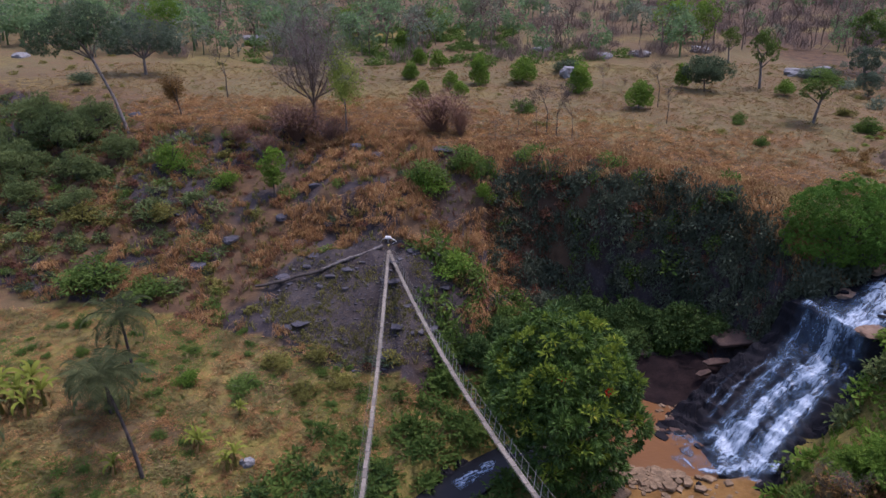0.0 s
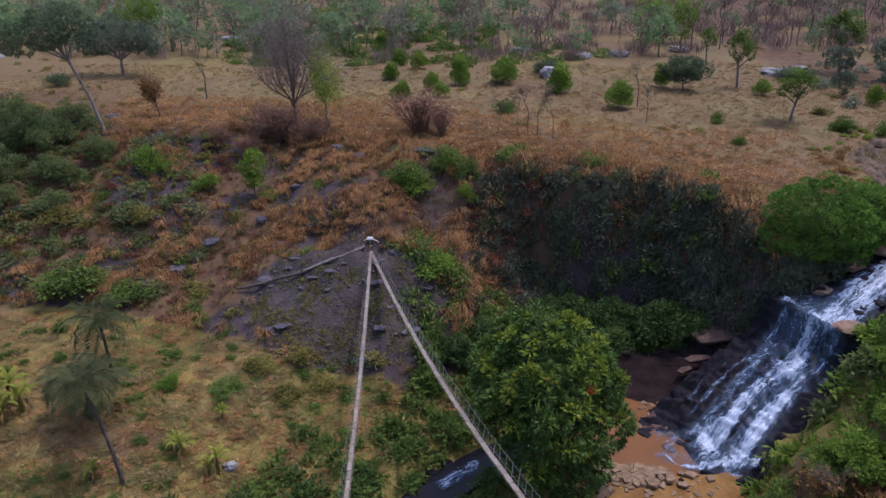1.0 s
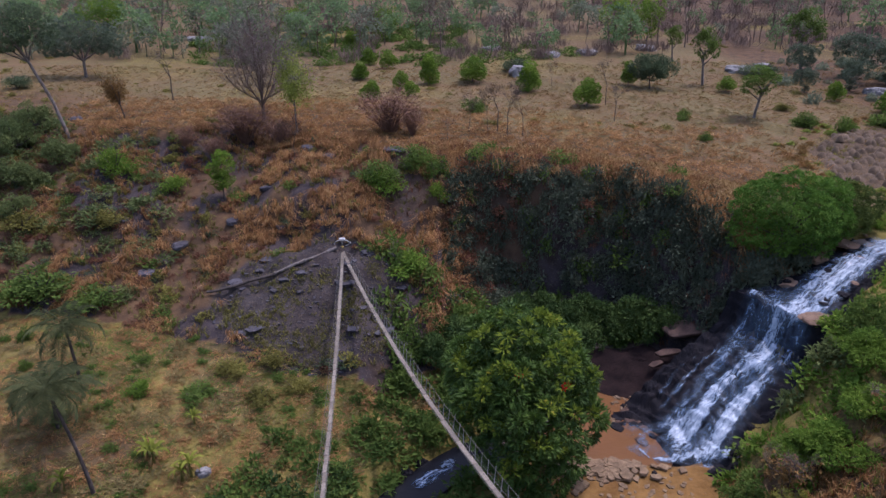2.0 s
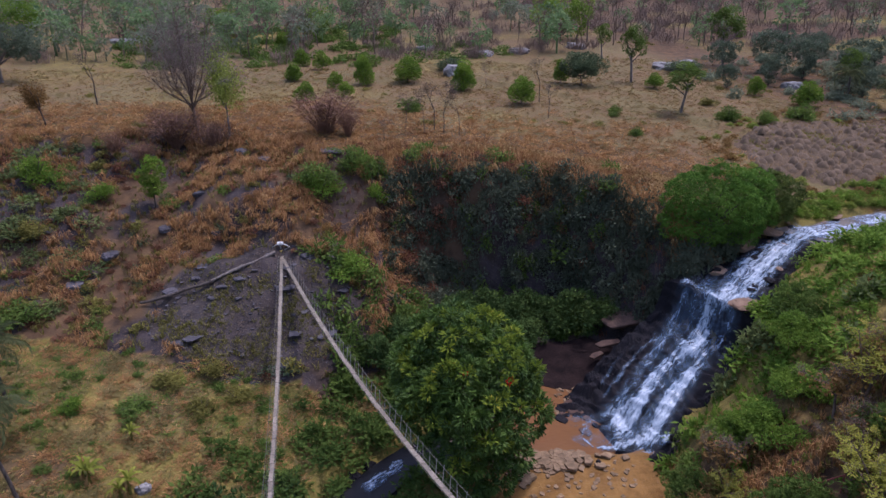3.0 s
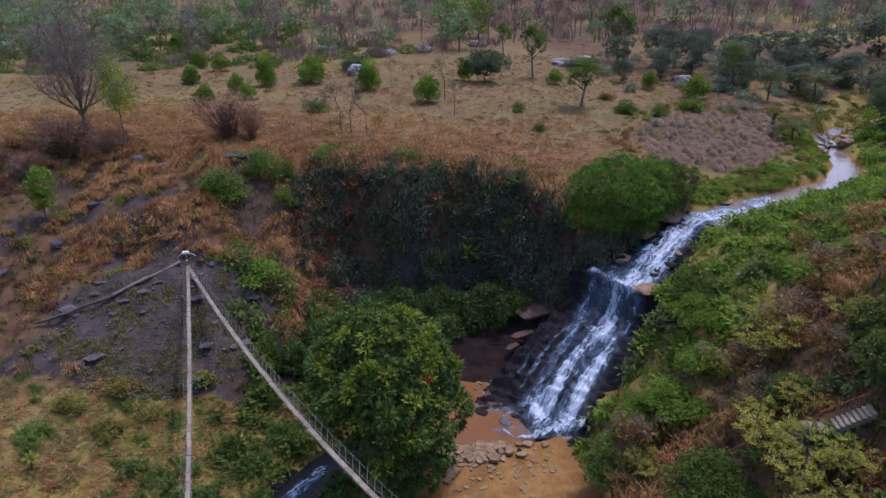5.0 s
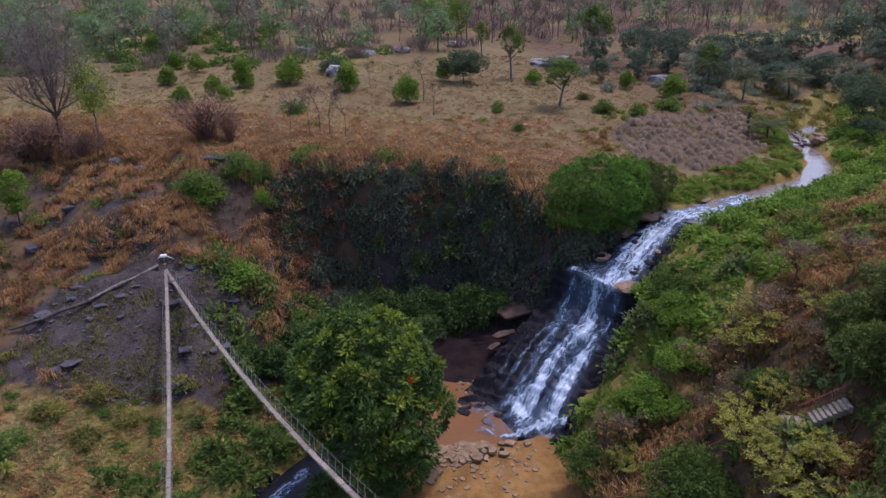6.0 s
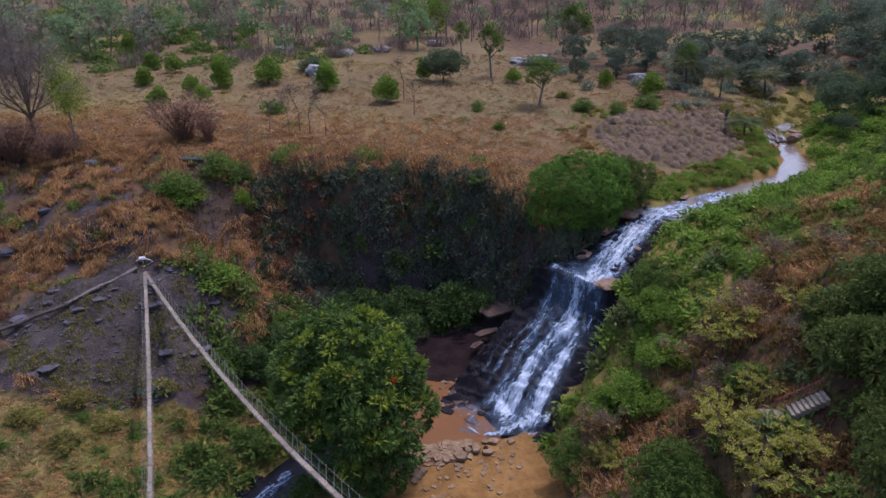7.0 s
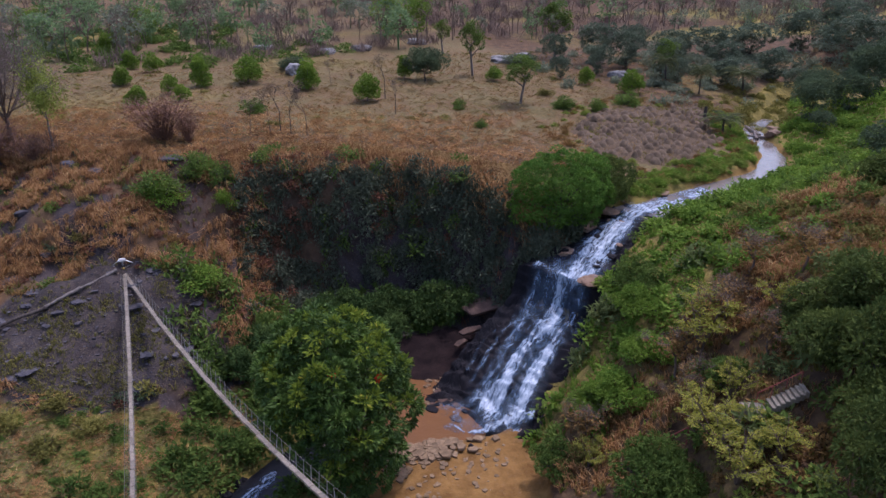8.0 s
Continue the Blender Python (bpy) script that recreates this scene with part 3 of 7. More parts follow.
# across the bed (1: its far side), way up from the pool, half width
RUNS = [
    (0.9, [(-0.10, 37.6, 0.66), (-0.05, 34.5, 0.56), (-0.05, 32.0, 0.62), (-0.10, 27.3, 0.72), (-0.32, 22.6, 0.62), (-0.30, 21.3, 0.50)]),
    (0.90, [(0.12, 20.9, 0.26), (0.07, 17.8, 0.22), (-0.12, 15.9, 0.32)]),
    (0.52, [(-0.52, 20.6, 0.24), (-0.60, 17.9, 0.22), (-0.50, 15.8, 0.20)]),
    (0.60, [(0.85, 21.2, 0.15), (0.76, 19.1, 0.13), (0.82, 17.1, 0.13), (0.62, 14.0, 0.16), (0.47, 10.5, 0.13), (0.30, 7.0, 0.14)]),
    (0.98, [(-0.07, 16.0, 0.36), (0.10, 13.4, 0.17), (0.12, 10.1, 0.20), (0.04, 7.8, 0.26), (0.06, 4.9, 0.42)]),
    (0.95, [(-0.12, 15.5, 0.32), (-0.46, 14.0, 0.20), (-0.44, 11.3, 0.22), (-0.46, 8.2, 0.19), (-0.52, 5.5, 0.28)]),
    (0.47, [(-0.10, 15.0, 0.62), (-0.10, 9.0, 0.72), (-0.16, 5.0, 0.78)]),
    (0.40, [(0.10, 21.0, 0.95), (0.05, 16.5, 0.95)]),
    (0.42, [(1.12, 12.4, 0.05), (1.08, 9.6, 0.05), (0.97, 7.3, 0.06)]),
    (0.50, [(0.66, 14.0, 0.06), (0.63, 10.6, 0.06), (0.42, 6.2, 0.09)]),
    (0.40, [(0.92, 15.0, 0.04), (0.76, 9.4, 0.05), (0.70, 6.0, 0.06)]),
    (0.62, [(0.30, 5.0, 0.30), (-0.10, 3.9, 0.40)]),
    (0.95, [(0.34, 0.9, 0.05), (0.05, 0.8, 0.06), (-0.22, 1.6, 0.09), (-0.47, 4.0, 0.15), (-0.86, 5.8, 0.16)]),
    (0.55, [(0.72, 1.6, 0.04), (0.52, 2.6, 0.04), (0.34, 0.9, 0.04)])]


def water_sheet(name, out, spread, material, label, seed):
    X, Y, Z, k, v, slope = fall_surface(300, 80, out, spread, 0.70)
    Z = Z + 0.06 * wave(X * 2, Y * 2, 0.6, seed)
    me = mesh_of(name, np.stack([X, Y, Z], -1).reshape(-1, 3), grid_faces(300, 80), material, True)
    uv = me.uv_layers.new(name="UVMap")
    U, V = np.meshgrid(v * 4.2, k, indexing="xy")
    flat = np.stack([U, V], -1).reshape(-1, 2)
    loops = np.empty(len(me.loops), np.int32)
    me.loops.foreach_get("vertex_index", loops)
    uv.data.foreach_set("uv", flat[loops].astype(np.float32).ravel())
    across = U / 4.2 / spread
    # the runs of water: lip cascade, three curtains below it, two torrents, thin strands and the foam at the foot
    flow = 0 * X
    lateral, length = across * spread + 0.05 * wave(U * 3, V * 1.2, 1.0, 52), V
    for strength, run in RUNS:
        for (c0, v0, h0), (c1, v1, h1) in zip(run, run[1:]):
            w = np.array([c1 - c0, (v1 - v0) / 4.4])
            p, q = lateral - c0, (length - v0) / 4.4
            s = np.clip((p * w[0] + q * w[1]) / (w @ w), 0, 1)
            d = np.hypot(p - s * w[0], q - s * w[1]) / (h0 + (h1 - h0) * s)
            flow = np.maximum(flow, strength * step(1.15, 0.35, d))
    flow = flow * (0.72 + 0.28 * step(-0.6, 0.2, wave(U * 2.2, V * 0.45, 0.9, 57))) * step(52.0, 50.6, X)
    apron = 0.30 * step(5.2, 3.2, V) * step(1.1, 0.8, lateral) * step(-0.1, 0.6, wave(U, V * 1.5, 1.3, 58))
    edge = np.maximum(flow, apron) * step(1.0, 0.93, np.abs(across))
    a = me.attributes.new("flow", "FLOAT", "POINT")
    a.data.foreach_set("value", np.clip(edge + 0 * X, 0, 1).astype(np.float32).ravel())
    return tagged(new(name, me), label, "waterfall", kind="structure")


water_sheet("waterfall", 0.26, 1.1, FALLS, "white water tumbling over dark rock ledges", 51)


def rapids(line, half, level, label):
    """A short run of broken white water on a river."""
    pts = np.array(line, float)
    k = np.linspace(0, len(pts) - 1, 40)
    cx, cy = np.interp(k, range(len(pts)), pts[:, 0]), np.interp(k, range(len(pts)), pts[:, 1])
    tx, ty = np.gradient(cx), np.gradient(cy)
    ln = np.hypot(tx, ty)
    v = np.linspace(-1, 1, 14)
    X, Y = cx[:, None] - (ty / ln)[:, None] * v * half, cy[:, None] + (tx / ln)[:, None] * v * half
    Z = level + 0.12 * wave(X, Y, 0.8, 55) + 0.06 * wave(X, Y, 0.3, 56)
    me = mesh_of("rapids", np.stack([X, Y, Z], -1).reshape(-1, 3), grid_faces(40, 14), FOAM, True)
    uv = me.uv_layers.new(name="UVMap")
    loops = np.empty(len(me.loops), np.int32)
    me.loops.foreach_get("vertex_index", loops)
    flat = np.stack(np.meshgrid(v * half, np.r_[0, np.cumsum(ln[1:])], indexing="xy"), -1).reshape(-1, 2)
    uv.data.foreach_set("uv", flat[loops].astype(np.float32).ravel())
    a = me.attributes.new("flow", "FLOAT", "POINT")
    fade = (1 - step(0.5, 1.0, np.abs(v)))[None] * (step(0, 0.25, k) * step(len(pts) - 1, len(pts) - 1.3, k))[:, None]
    a.data.foreach_set("value", (0.62 * fade).astype(np.float32).ravel())
    return tagged(new("rapids", me), label, "water", kind="structure")


rapids([(5.0, 50.6), (3.0, 49.2), (0.8, 47.2)], 0.8, -0.95, "white water breaking over stones in the lower river")
rapids([(57.0, 64.6), (60.0, 65.6), (62.5, 66.2)], 1.6, 13.74, "ripples of white water on the upper stream")
rapids([(49.5, 62.6), (52.0, 63.4), (55.0, 64.1), (57.5, 64.7)], 1.9, 13.62, "broken white water above the brink of the fall")

# flat wet shelf of rock between the cliff's foot and the pool
sx, sy = np.meshgrid(np.linspace(17.5, 31, 70), np.linspace(57.4, 66.5, 56), indexing="ij")
low_shelf = np.floor(ground(sx, sy, False) / 0.45 + 0.7 * wave(sx, sy, 3.2, 59)) * 0.45
shelf_z = np.maximum(low_shelf, ground(sx, sy)) + 0.10 + 0.05 * wave(sx, sy, 0.6, 60) - 1.2 * step(0.80, 1.05, np.hypot((sx - 24.2) / 6.9, (sy - 61.9) / 4.7) + 0.10 * wave(sx, sy, 1.6, 61))
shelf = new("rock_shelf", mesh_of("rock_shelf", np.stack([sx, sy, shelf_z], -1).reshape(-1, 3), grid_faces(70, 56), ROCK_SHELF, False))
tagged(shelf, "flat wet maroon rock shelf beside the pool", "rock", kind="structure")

# ---- plants: how each kind grows ----
def limbs(soup, rng, base, heading, length, radius, depth, tips, bend=0.25, fork=3, open_=0.75, shrink=0.66, sides=6):
    """A limb that bends, tapers and forks; the ends of the last forks are gathered in tips."""
    p, d = [np.array(base, float)], np.array(heading, float)
    n = 4 if depth > 1 else 3
    for _ in range(n):
        d = d + bend * rng.normal(size=3) * 0.5 + [0, 0, 0.06]
        d /= np.linalg.norm(d)
        p.append(p[-1] + d * length / n)
    soup.tube(p, np.linspace(radius, radius * (0.62 if depth > 0 else 0.25), n + 1), max(3, sides - (0 if depth > 2 else 2)))
    if depth == 1:
        tips.append((p[-1], d))
    if depth == 0:
        tips.append((p[-1], d))
        return
    for _ in range(fork + (rng.random() < 0.4)):
        e = d + open_ * rng.normal(size=3)
        e[2] = abs(e[2]) * 0.6 + 0.25
        e /= np.linalg.norm(e)
        limbs(soup, rng, p[-1 - (rng.random() < 0.4)], e, length * shrink * rng.uniform(0.75, 1.2), radius * 0.55, depth - 1, tips, bend, fork, open_, shrink, sides)


def domes(soup, rng, centres, ups, radius, leaves, length, width, droop=0.25, spread=0.35):
    """Tufts of foliage: each a dome of leaves round its centre, open below, so that it is lit on top and shades what lies under it."""
    for c, up in zip(centres, ups):
        p, d = blob_points(rng, leaves, 1.0, 1.0, 0.72)
        low = (d @ up) < -0.15
        p[low] -= 2 * np.outer(p[low] @ up, up)
        d[low] -= 2 * np.outer(d[low] @ up, up)
        r = radius * rng.uniform(0.5, 1.4)
        soup.add(*leaf_quads(rng, c + p * r * [1, 1, 0.8], d, length, width, droop, spread))


def crown_of(name, rng, centres, radius, leaves, length, width, material, squash=0.8, hollow=0.4, spread=0.9, droop=0.3):
    soup = Soup()
    middle = centres.mean(0)
    ups = centres - middle + [0, 0, 1.1 * radius]
    ups /= np.linalg.norm(ups, axis=1)[:, None] + 1e-9
    domes(soup, rng, centres, ups, radius, leaves, length, width, droop, spread * 0.5)
    return soup.mesh(name, material)


def leafy_tree(name, seed, height, spread_, trunk_share, bark_mat, leaf_mat, clumps, leaves, leaf, clump, lean=(0, 0), depth=2, droop=0.3, flat=0.75):
    """Trunk with limbs and a crown of clumps round the limbs' ends; base at the origin."""
    rng = np.random.default_rng(seed)
    ob = new(name)
    wood, tips = Soup(), []
    ln = height * trunk_share
    limbs(wood, rng, (0, 0, -0.3), (lean[0], lean[1], 1), ln + 0.3, height * 0.022 + 0.05, depth, tips, 0.16, 3, 0.8, 0.62)
    ends = np.array([t[0] for t in tips])
    top = np.array([lean[0] * ln, lean[1] * ln, 0])
    mid = (height + ln * 0.72) / 2
    half = (height - ln * 0.72) / 2
    c, _ = blob_points(rng, clumps, 1.0, 1.0, 0.35)
    c = c * [spread_ / 2 - clump * 0.6, spread_ / 2 - clump * 0.6, max(0.2, half - clump * 0.5)] + top + [0, 0, mid]
    c[:, 2] += (c[:, 2] < mid) * (mid - c[:, 2]) * (1 - flat)
    inner = ends[(np.abs(ends[:, :2] - top[:2]).max(1) < spread_ * 0.55) & (ends[:, 2] < height)]
    centres = np.concatenate([c, inner]) if len(inner) else c
    child("trunk", wood.mesh("trunk", bark_mat, True), ob)
    child("crown", crown_of("crown", rng, centres, clump, leaves, leaf, leaf * 0.42, leaf_mat, 0.75, 0.35, 0.9, droop), ob)
    return ob


def twig_quads(rng, ends, each, length, width):
    """Fine twigs, thin slips fanning from the branch ends."""
    p = np.repeat(ends, each, 0)
    out = rng.normal(size=p.shape) * [1, 1, 0.6] + [0, 0, 0.5]
    return leaf_quads(rng, p + rng.normal(size=p.shape) * length * 0.25, out, length, width, 0.0, 0.3)


def bare_tree(name, seed, height, bark_mat, depth=4, open_=0.6, share=0.36, stem=0.010, leaf_mat=None, leaves=0, twigs=10, spread_=None):
    """A leafless tree: forking limbs and a haze of twigs; a thin show of leaves where leaf_mat is given."""
    rng = np.random.default_rng(seed)
    ob = new(name)
    wood, tips = Soup(), []
    limbs(wood, rng, (0, 0, -0.2), (rng.normal() * 0.06, rng.normal() * 0.06, 1), height * share, height * stem + 0.02, depth, tips, 0.22, 2, open_, 0.68, 6)
    ends = np.array([p for p, _ in tips])
    k = np.array([1, 1, 1.0]) * (height * 0.94 / ends[:, 2].max())
    if spread_:
        k[:2] = spread_ / 2 / np.percentile(np.hypot(ends[:, 0], ends[:, 1]), 92)
    trunk = Soup()
    for v, f in zip(wood.v, wood.f):
        trunk.v.append(v * k)
        trunk.f.append(f)
    child("trunk", trunk.mesh("trunk", bark_mat, True), ob)
    ends = ends * k
    if twigs:
        tagged(child("twig_mass", mesh_of("twig_mass", *twig_quads(rng, ends, twigs, height * 0.075, height * 0.0032), bark_mat), ob), kind="stuff")
    if leaf_mat:
        pick = ends[rng.integers(0, len(ends), leaves)] * rng.uniform(0.62, 1.0, (leaves, 1)) + rng.normal(size=(leaves, 3)) * height * 0.05
        child("crown", mesh_of("crown", *leaf_quads(rng, pick, rng.normal(size=(leaves, 3)), 0.34, 0.18), leaf_mat), ob)
    return ob


def fan_tree(name, seed, height, width, bark_mat, twig_mat, limbs_n=9, twigs=4200):
    """A broad leafless tree: short trunk, limbs fanning up into a rounded head filled with fine twigs."""
    rng = np.random.default_rng(seed)
    ob = new(name)
    wood = Soup()
    fork = height * 0.16
    wood.tube([(0, 0, -0.3), (0.1, 0, fork * 0.5), (0, 0.1, fork)], [height * 0.018, height * 0.015, height * 0.013], 8)
    ends = []
    for k in range(limbs_n):
        a, lean = k * 2.4 + rng.normal() * 0.25, ((k + 0.5) / limbs_n) ** 0.6
        reach, top = width * 0.5 * lean, height * (0.98 - 0.60 * lean ** 2.4 + rng.normal() * 0.04)
        out = np.array([np.cos(a), np.sin(a), 0])
        start = np.array([0, 0.05, fork * rng.uniform(0.8, 1.5)])
        p = [start, start + out * reach * 0.55 + [0, 0, (top - start[2]) * 0.34], out * reach * 0.86 + [0, 0, start[2] + (top - start[2]) * 0.66] + rng.normal(size=3) * 0.3, out * reach + [0, 0, top]]
        wood.tube(p, [height * 0.0062, height * 0.0048, height * 0.003, 0.02], 5)
        for _ in range(12):
            u = rng.uniform(0.5, 2.95)
            n = int(u)
            b = p[n] * (1 - u + n) + p[n + 1] * (u - n)
            e = b + rng.normal(size=3) * [1, 1, 0.55] * width * 0.085 + [0, 0, height * 0.07] + out * 0.4
            wood.tube([b, (b + e) / 2 + rng.normal(size=3) * 0.15, e], [0.055, 0.04, 0.015], 3)
            ends += [e, (b + e) / 2, e]
    ends = np.array(ends)
    pick = ends[rng.integers(0, len(ends), twigs)] + rng.normal(size=(twigs, 3)) * [width * 0.05, width * 0.05, height * 0.045]
    fill, _ = blob_points(rng, twigs, 1.0, 1.0, 0.15)
    haze = rng.random(twigs) < 0.55
    pick[haze] = (fill * [width * 0.5, width * 0.5, height * 0.40] + [0, 0, height * 0.58])[haze]
    child("trunk", wood.mesh("trunk", bark_mat, True), ob)
    out = rng.normal(size=(twigs, 3)) * [1, 1, 0.7] + [0, 0, 0.6]
    tagged(child("twig_mass", mesh_of("twig_mass", *leaf_quads(rng, pick, out, height * 0.055, 0.034, 0.0, 0.3), twig_mat), ob), kind="stuff")
    return ob


def twig_bush(name, seed, bark_mat, leaf_mat, stems=85):
    """A leafless bush one metre across and high: many stems fanning from the base, with fine twigs and a few withered leaves."""
    rng = np.random.default_rng(seed)
    ob = new(name)
    wood, ends = Soup(), []
    for _ in range(stems):
        a, r, h = rng.uniform(0, 2 * np.pi), rng.uniform(0.05, 0.46), rng.uniform(0.45, 0.95)
        c = np.array([np.cos(a), np.sin(a), 0])
        p = [c * 0.05 * rng.random() - [0, 0, 0.05], c * r * 0.45 + [0, 0, h * 0.45], c * r + rng.normal(size=3) * 0.03 + [0, 0, h]]
        wood.tube(p, [0.007, 0.005, 0.002], 3)
        ends += [p[1] * 0.5 + p[2] * 0.5, p[2], p[1] * 0.2 + p[2] * 0.8]
    tagged(child("stem_mass", wood.mesh("stem_mass", bark_mat), ob), kind="stuff")
    tagged(child("twig_mass", mesh_of("twig_mass", *twig_quads(rng, np.array(ends), 7, 0.15, 0.006), bark_mat), ob), kind="stuff")
    q = np.array(ends)[rng.integers(0, len(ends), 200)] + rng.normal(size=(200, 3)) * 0.05
    child("foliage", mesh_of("foliage", *leaf_quads(rng, q, rng.normal(size=(200, 3)), 0.05, 0.025), leaf_mat), ob)
    return ob


def lobed_tree(name, seed, lobes, clumps, leaves, leaf, clump, bark_mat, leaf_mat, trunk_h, trunk_r, top=(0.0, 0.0), dense=1.0, apart=1.25):
    """A big tree whose crown is made of uneven lobes (x, y, z, radius), each a shell of leaf clumps with gaps."""
    rng = np.random.default_rng(seed)
    ob = new(name)
    wood = Soup()
    tx, ty = top
    wood.tube([(0, 0, -0.4), (tx * 0.35, ty * 0.4, trunk_h * 0.45), (tx, ty + 0.1, trunk_h)], [trunk_r * 1.3, trunk_r, trunk_r * 0.9], 9)
    for x, y, z, r in lobes:
        wood.tube([(tx * 0.93, ty * 0.93 + 0.1, trunk_h * 0.94), (tx + (x - tx) * 0.4, ty + (y - ty) * 0.4, (trunk_h + z) / 2 - 0.3), (x, y, z)], [trunk_r * 0.6, trunk_r * 0.4, 0.06], 6)
    child("trunk", wood.mesh("trunk", bark_mat, True), ob)
    # tufts sit on the outside of the lobes, none inside a neighbour, none too close to another
    at, ups = [], []
    for n, (x, y, z, r) in enumerate(lobes):
        p, d = blob_points(rng, clumps * 6, r * 1.1, 0.9, 0.72)
        kept = 0
        for q, e in zip(p + [x, y, z], d):
            if q[2] < 0.5 or kept >= clumps or any(math.dist(q, o[:3]) < 0.8 * o[3] for k, o in enumerate(lobes) if k != n):
                continue
            if at and np.min(np.linalg.norm(np.array(at) - q, axis=1)) < clump * apart:
                continue
            u = e + [0, 0, 0.7]
            at.append(q)
            ups.append(u / np.linalg.norm(u))
            kept += 1
    soup = Soup()
    domes(soup, rng, at, ups, clump, leaves, leaf, leaf * 0.36)
    # leaves of the inside
    for x, y, z, r in lobes:
        p, d = blob_points(rng, int(70 * r * r * dense), r * 0.66, 0.9, 0.4)
        soup.add(*leaf_quads(rng, p + [x, y, z], d, leaf, leaf * 0.40))
    child("crown", soup.mesh("crown", leaf_mat), ob)
    return ob


def ragged_lobes(seed, n, wide, high):
    """Many small lobes heaped into an uneven bush."""
    rng = np.random.default_rng(seed)
    made = []
    for _ in range(n):
        a, r = rng.uniform(0, 6.28), math.sqrt(rng.random())
        z = high * (0.16 + 0.66 * rng.uniform(0.35, 1.0) * (1 - 0.75 * r * r))
        made.append((0.42 * wide * r * math.cos(a), 0.42 * wide * r * math.sin(a), z, rng.uniform(0.12, 0.21) * high))
    return made


def spray_tree(name, seed, height, width, bark_mat, leaf_mat, sprays):
    """A thin small tree whose leaves stand in flat feathered sprays at the ends of bare branches."""
    rng = np.random.default_rng(seed)
    ob = new(name)
    wood, leaves = Soup(), Soup()
    limbs_at = []
    for k in range(9):
        a = k * 2.4 + rng.normal() * 0.3
        out = np.array([np.cos(a), np.sin(a), 0])
        reach = width * 0.5 * rng.uniform(0.35, 1.0)
        p = [np.array([0, 0, -0.2]), out * reach * 0.25 + [0, 0, height * 0.35], out * reach * 0.7 + rng.normal(size=3) * 0.15 + [0, 0, height * 0.68], out * reach + [0, 0, height * rng.uniform(0.72, 0.98)]]
        wood.tube(p, [0.07, 0.05, 0.03, 0.012], 5)
        limbs_at.append(p)
    for _ in range(sprays):
        p = limbs_at[rng.integers(9)]
        u = rng.uniform(1.2, 3.0)
        n = min(2, int(u))
        b = p[n] * (1 - u + n) + p[n + 1] * (u - n)
        a = rng.uniform(0, 2 * np.pi)
        ax = np.array([np.cos(a), np.sin(a), rng.normal() * 0.25 + 0.1])
        e = b + ax * rng.uniform(0.5, 1.1)
        wood.tube([b, e], [0.014, 0.006], 3)
        pos = b + np.outer(np.repeat(np.linspace(0.25, 1.0, 7), 2), e - b)
        side = np.cross(ax, [0, 0, 1.0])
        out = side * np.tile([1, -1], 7)[:, None] + ax * 0.5
        leaves.add(*leaf_quads(rng, pos, out, 0.26, 0.10, 0.15, 0.3))
    child("trunk", wood.mesh("trunk", bark_mat, True), ob)
    child("crown", leaves.mesh("crown", leaf_mat), ob)
    return ob


def shrub_arrays(seed, leaves, leaf, upright=0.2, slim=0.42):
    """Leaf quads of a shrub one metre across and about one metre high, sitting on the origin."""
    rng = np.random.default_rng(seed)
    heads, _ = blob_points(rng, 11, 0.40, 0.8, 0.5)
    heads[:, 2] = np.abs(heads[:, 2]) * 1.35 + 0.10
    who = rng.integers(0, 11, leaves)
    p, d = blob_points(rng, leaves, 0.24, 0.85, 0.35)
    d[:, 2] += upright
    return leaf_quads(rng, p + heads[who], d, leaf, leaf * slim, 0.12, 0.8)


def shrub(name, seed, leaf_mat, leaves=1100, leaf=0.10):
    rng = np.random.default_rng(seed)
    ob = new(name)
    wood = Soup()
    for _ in range(6):
        a = rng.uniform(0, 2 * np.pi)
        wood.tube([(0, 0, -0.08), (0.10 * np.cos(a), 0.10 * np.sin(a), 0.2), (0.3 * np.cos(a), 0.3 * np.sin(a), rng.uniform(0.4, 0.65))], [0.02, 0.014, 0.004], 4)
    child("stem", wood.mesh("stem", BARK_DARK), ob)
    v, f = shrub_arrays(seed, leaves, leaf)
    child("crown", mesh_of("crown", v, f, leaf_mat), ob)
    return ob


def placed(ob, x, y, sx=1.0, sz=None, turn=0.0, sink=0.0, tilt=(0.0, 0.0)):
    return Matrix.LocRotScale((x, y, lift(x, y) - sink), Euler((tilt[0], tilt[1], turn)), (sx, sx, sz or sx))


def plant_rows(makers, rows, tag, seed=0, sink=0.0):
    """Stand plants at rows of (x, y, height, width); each maker gives (template, its height, its width), and the first use is the template itself."""
    rng = np.random.default_rng(seed)
    for n, (x, y, h, w) in enumerate(rows):
        made = makers[n % len(makers)]
        ob, hh, ww = made[:3]
        m = placed(ob, x, y, w / ww, h / hh, rng.uniform(0, 6.28), sink)
        if made[3:] == () and not ob.get("label"):
            ob.matrix_basis = m
            tagged(ob, *tag)
        else:
            copy_thing(ob, m).matrix_basis = m


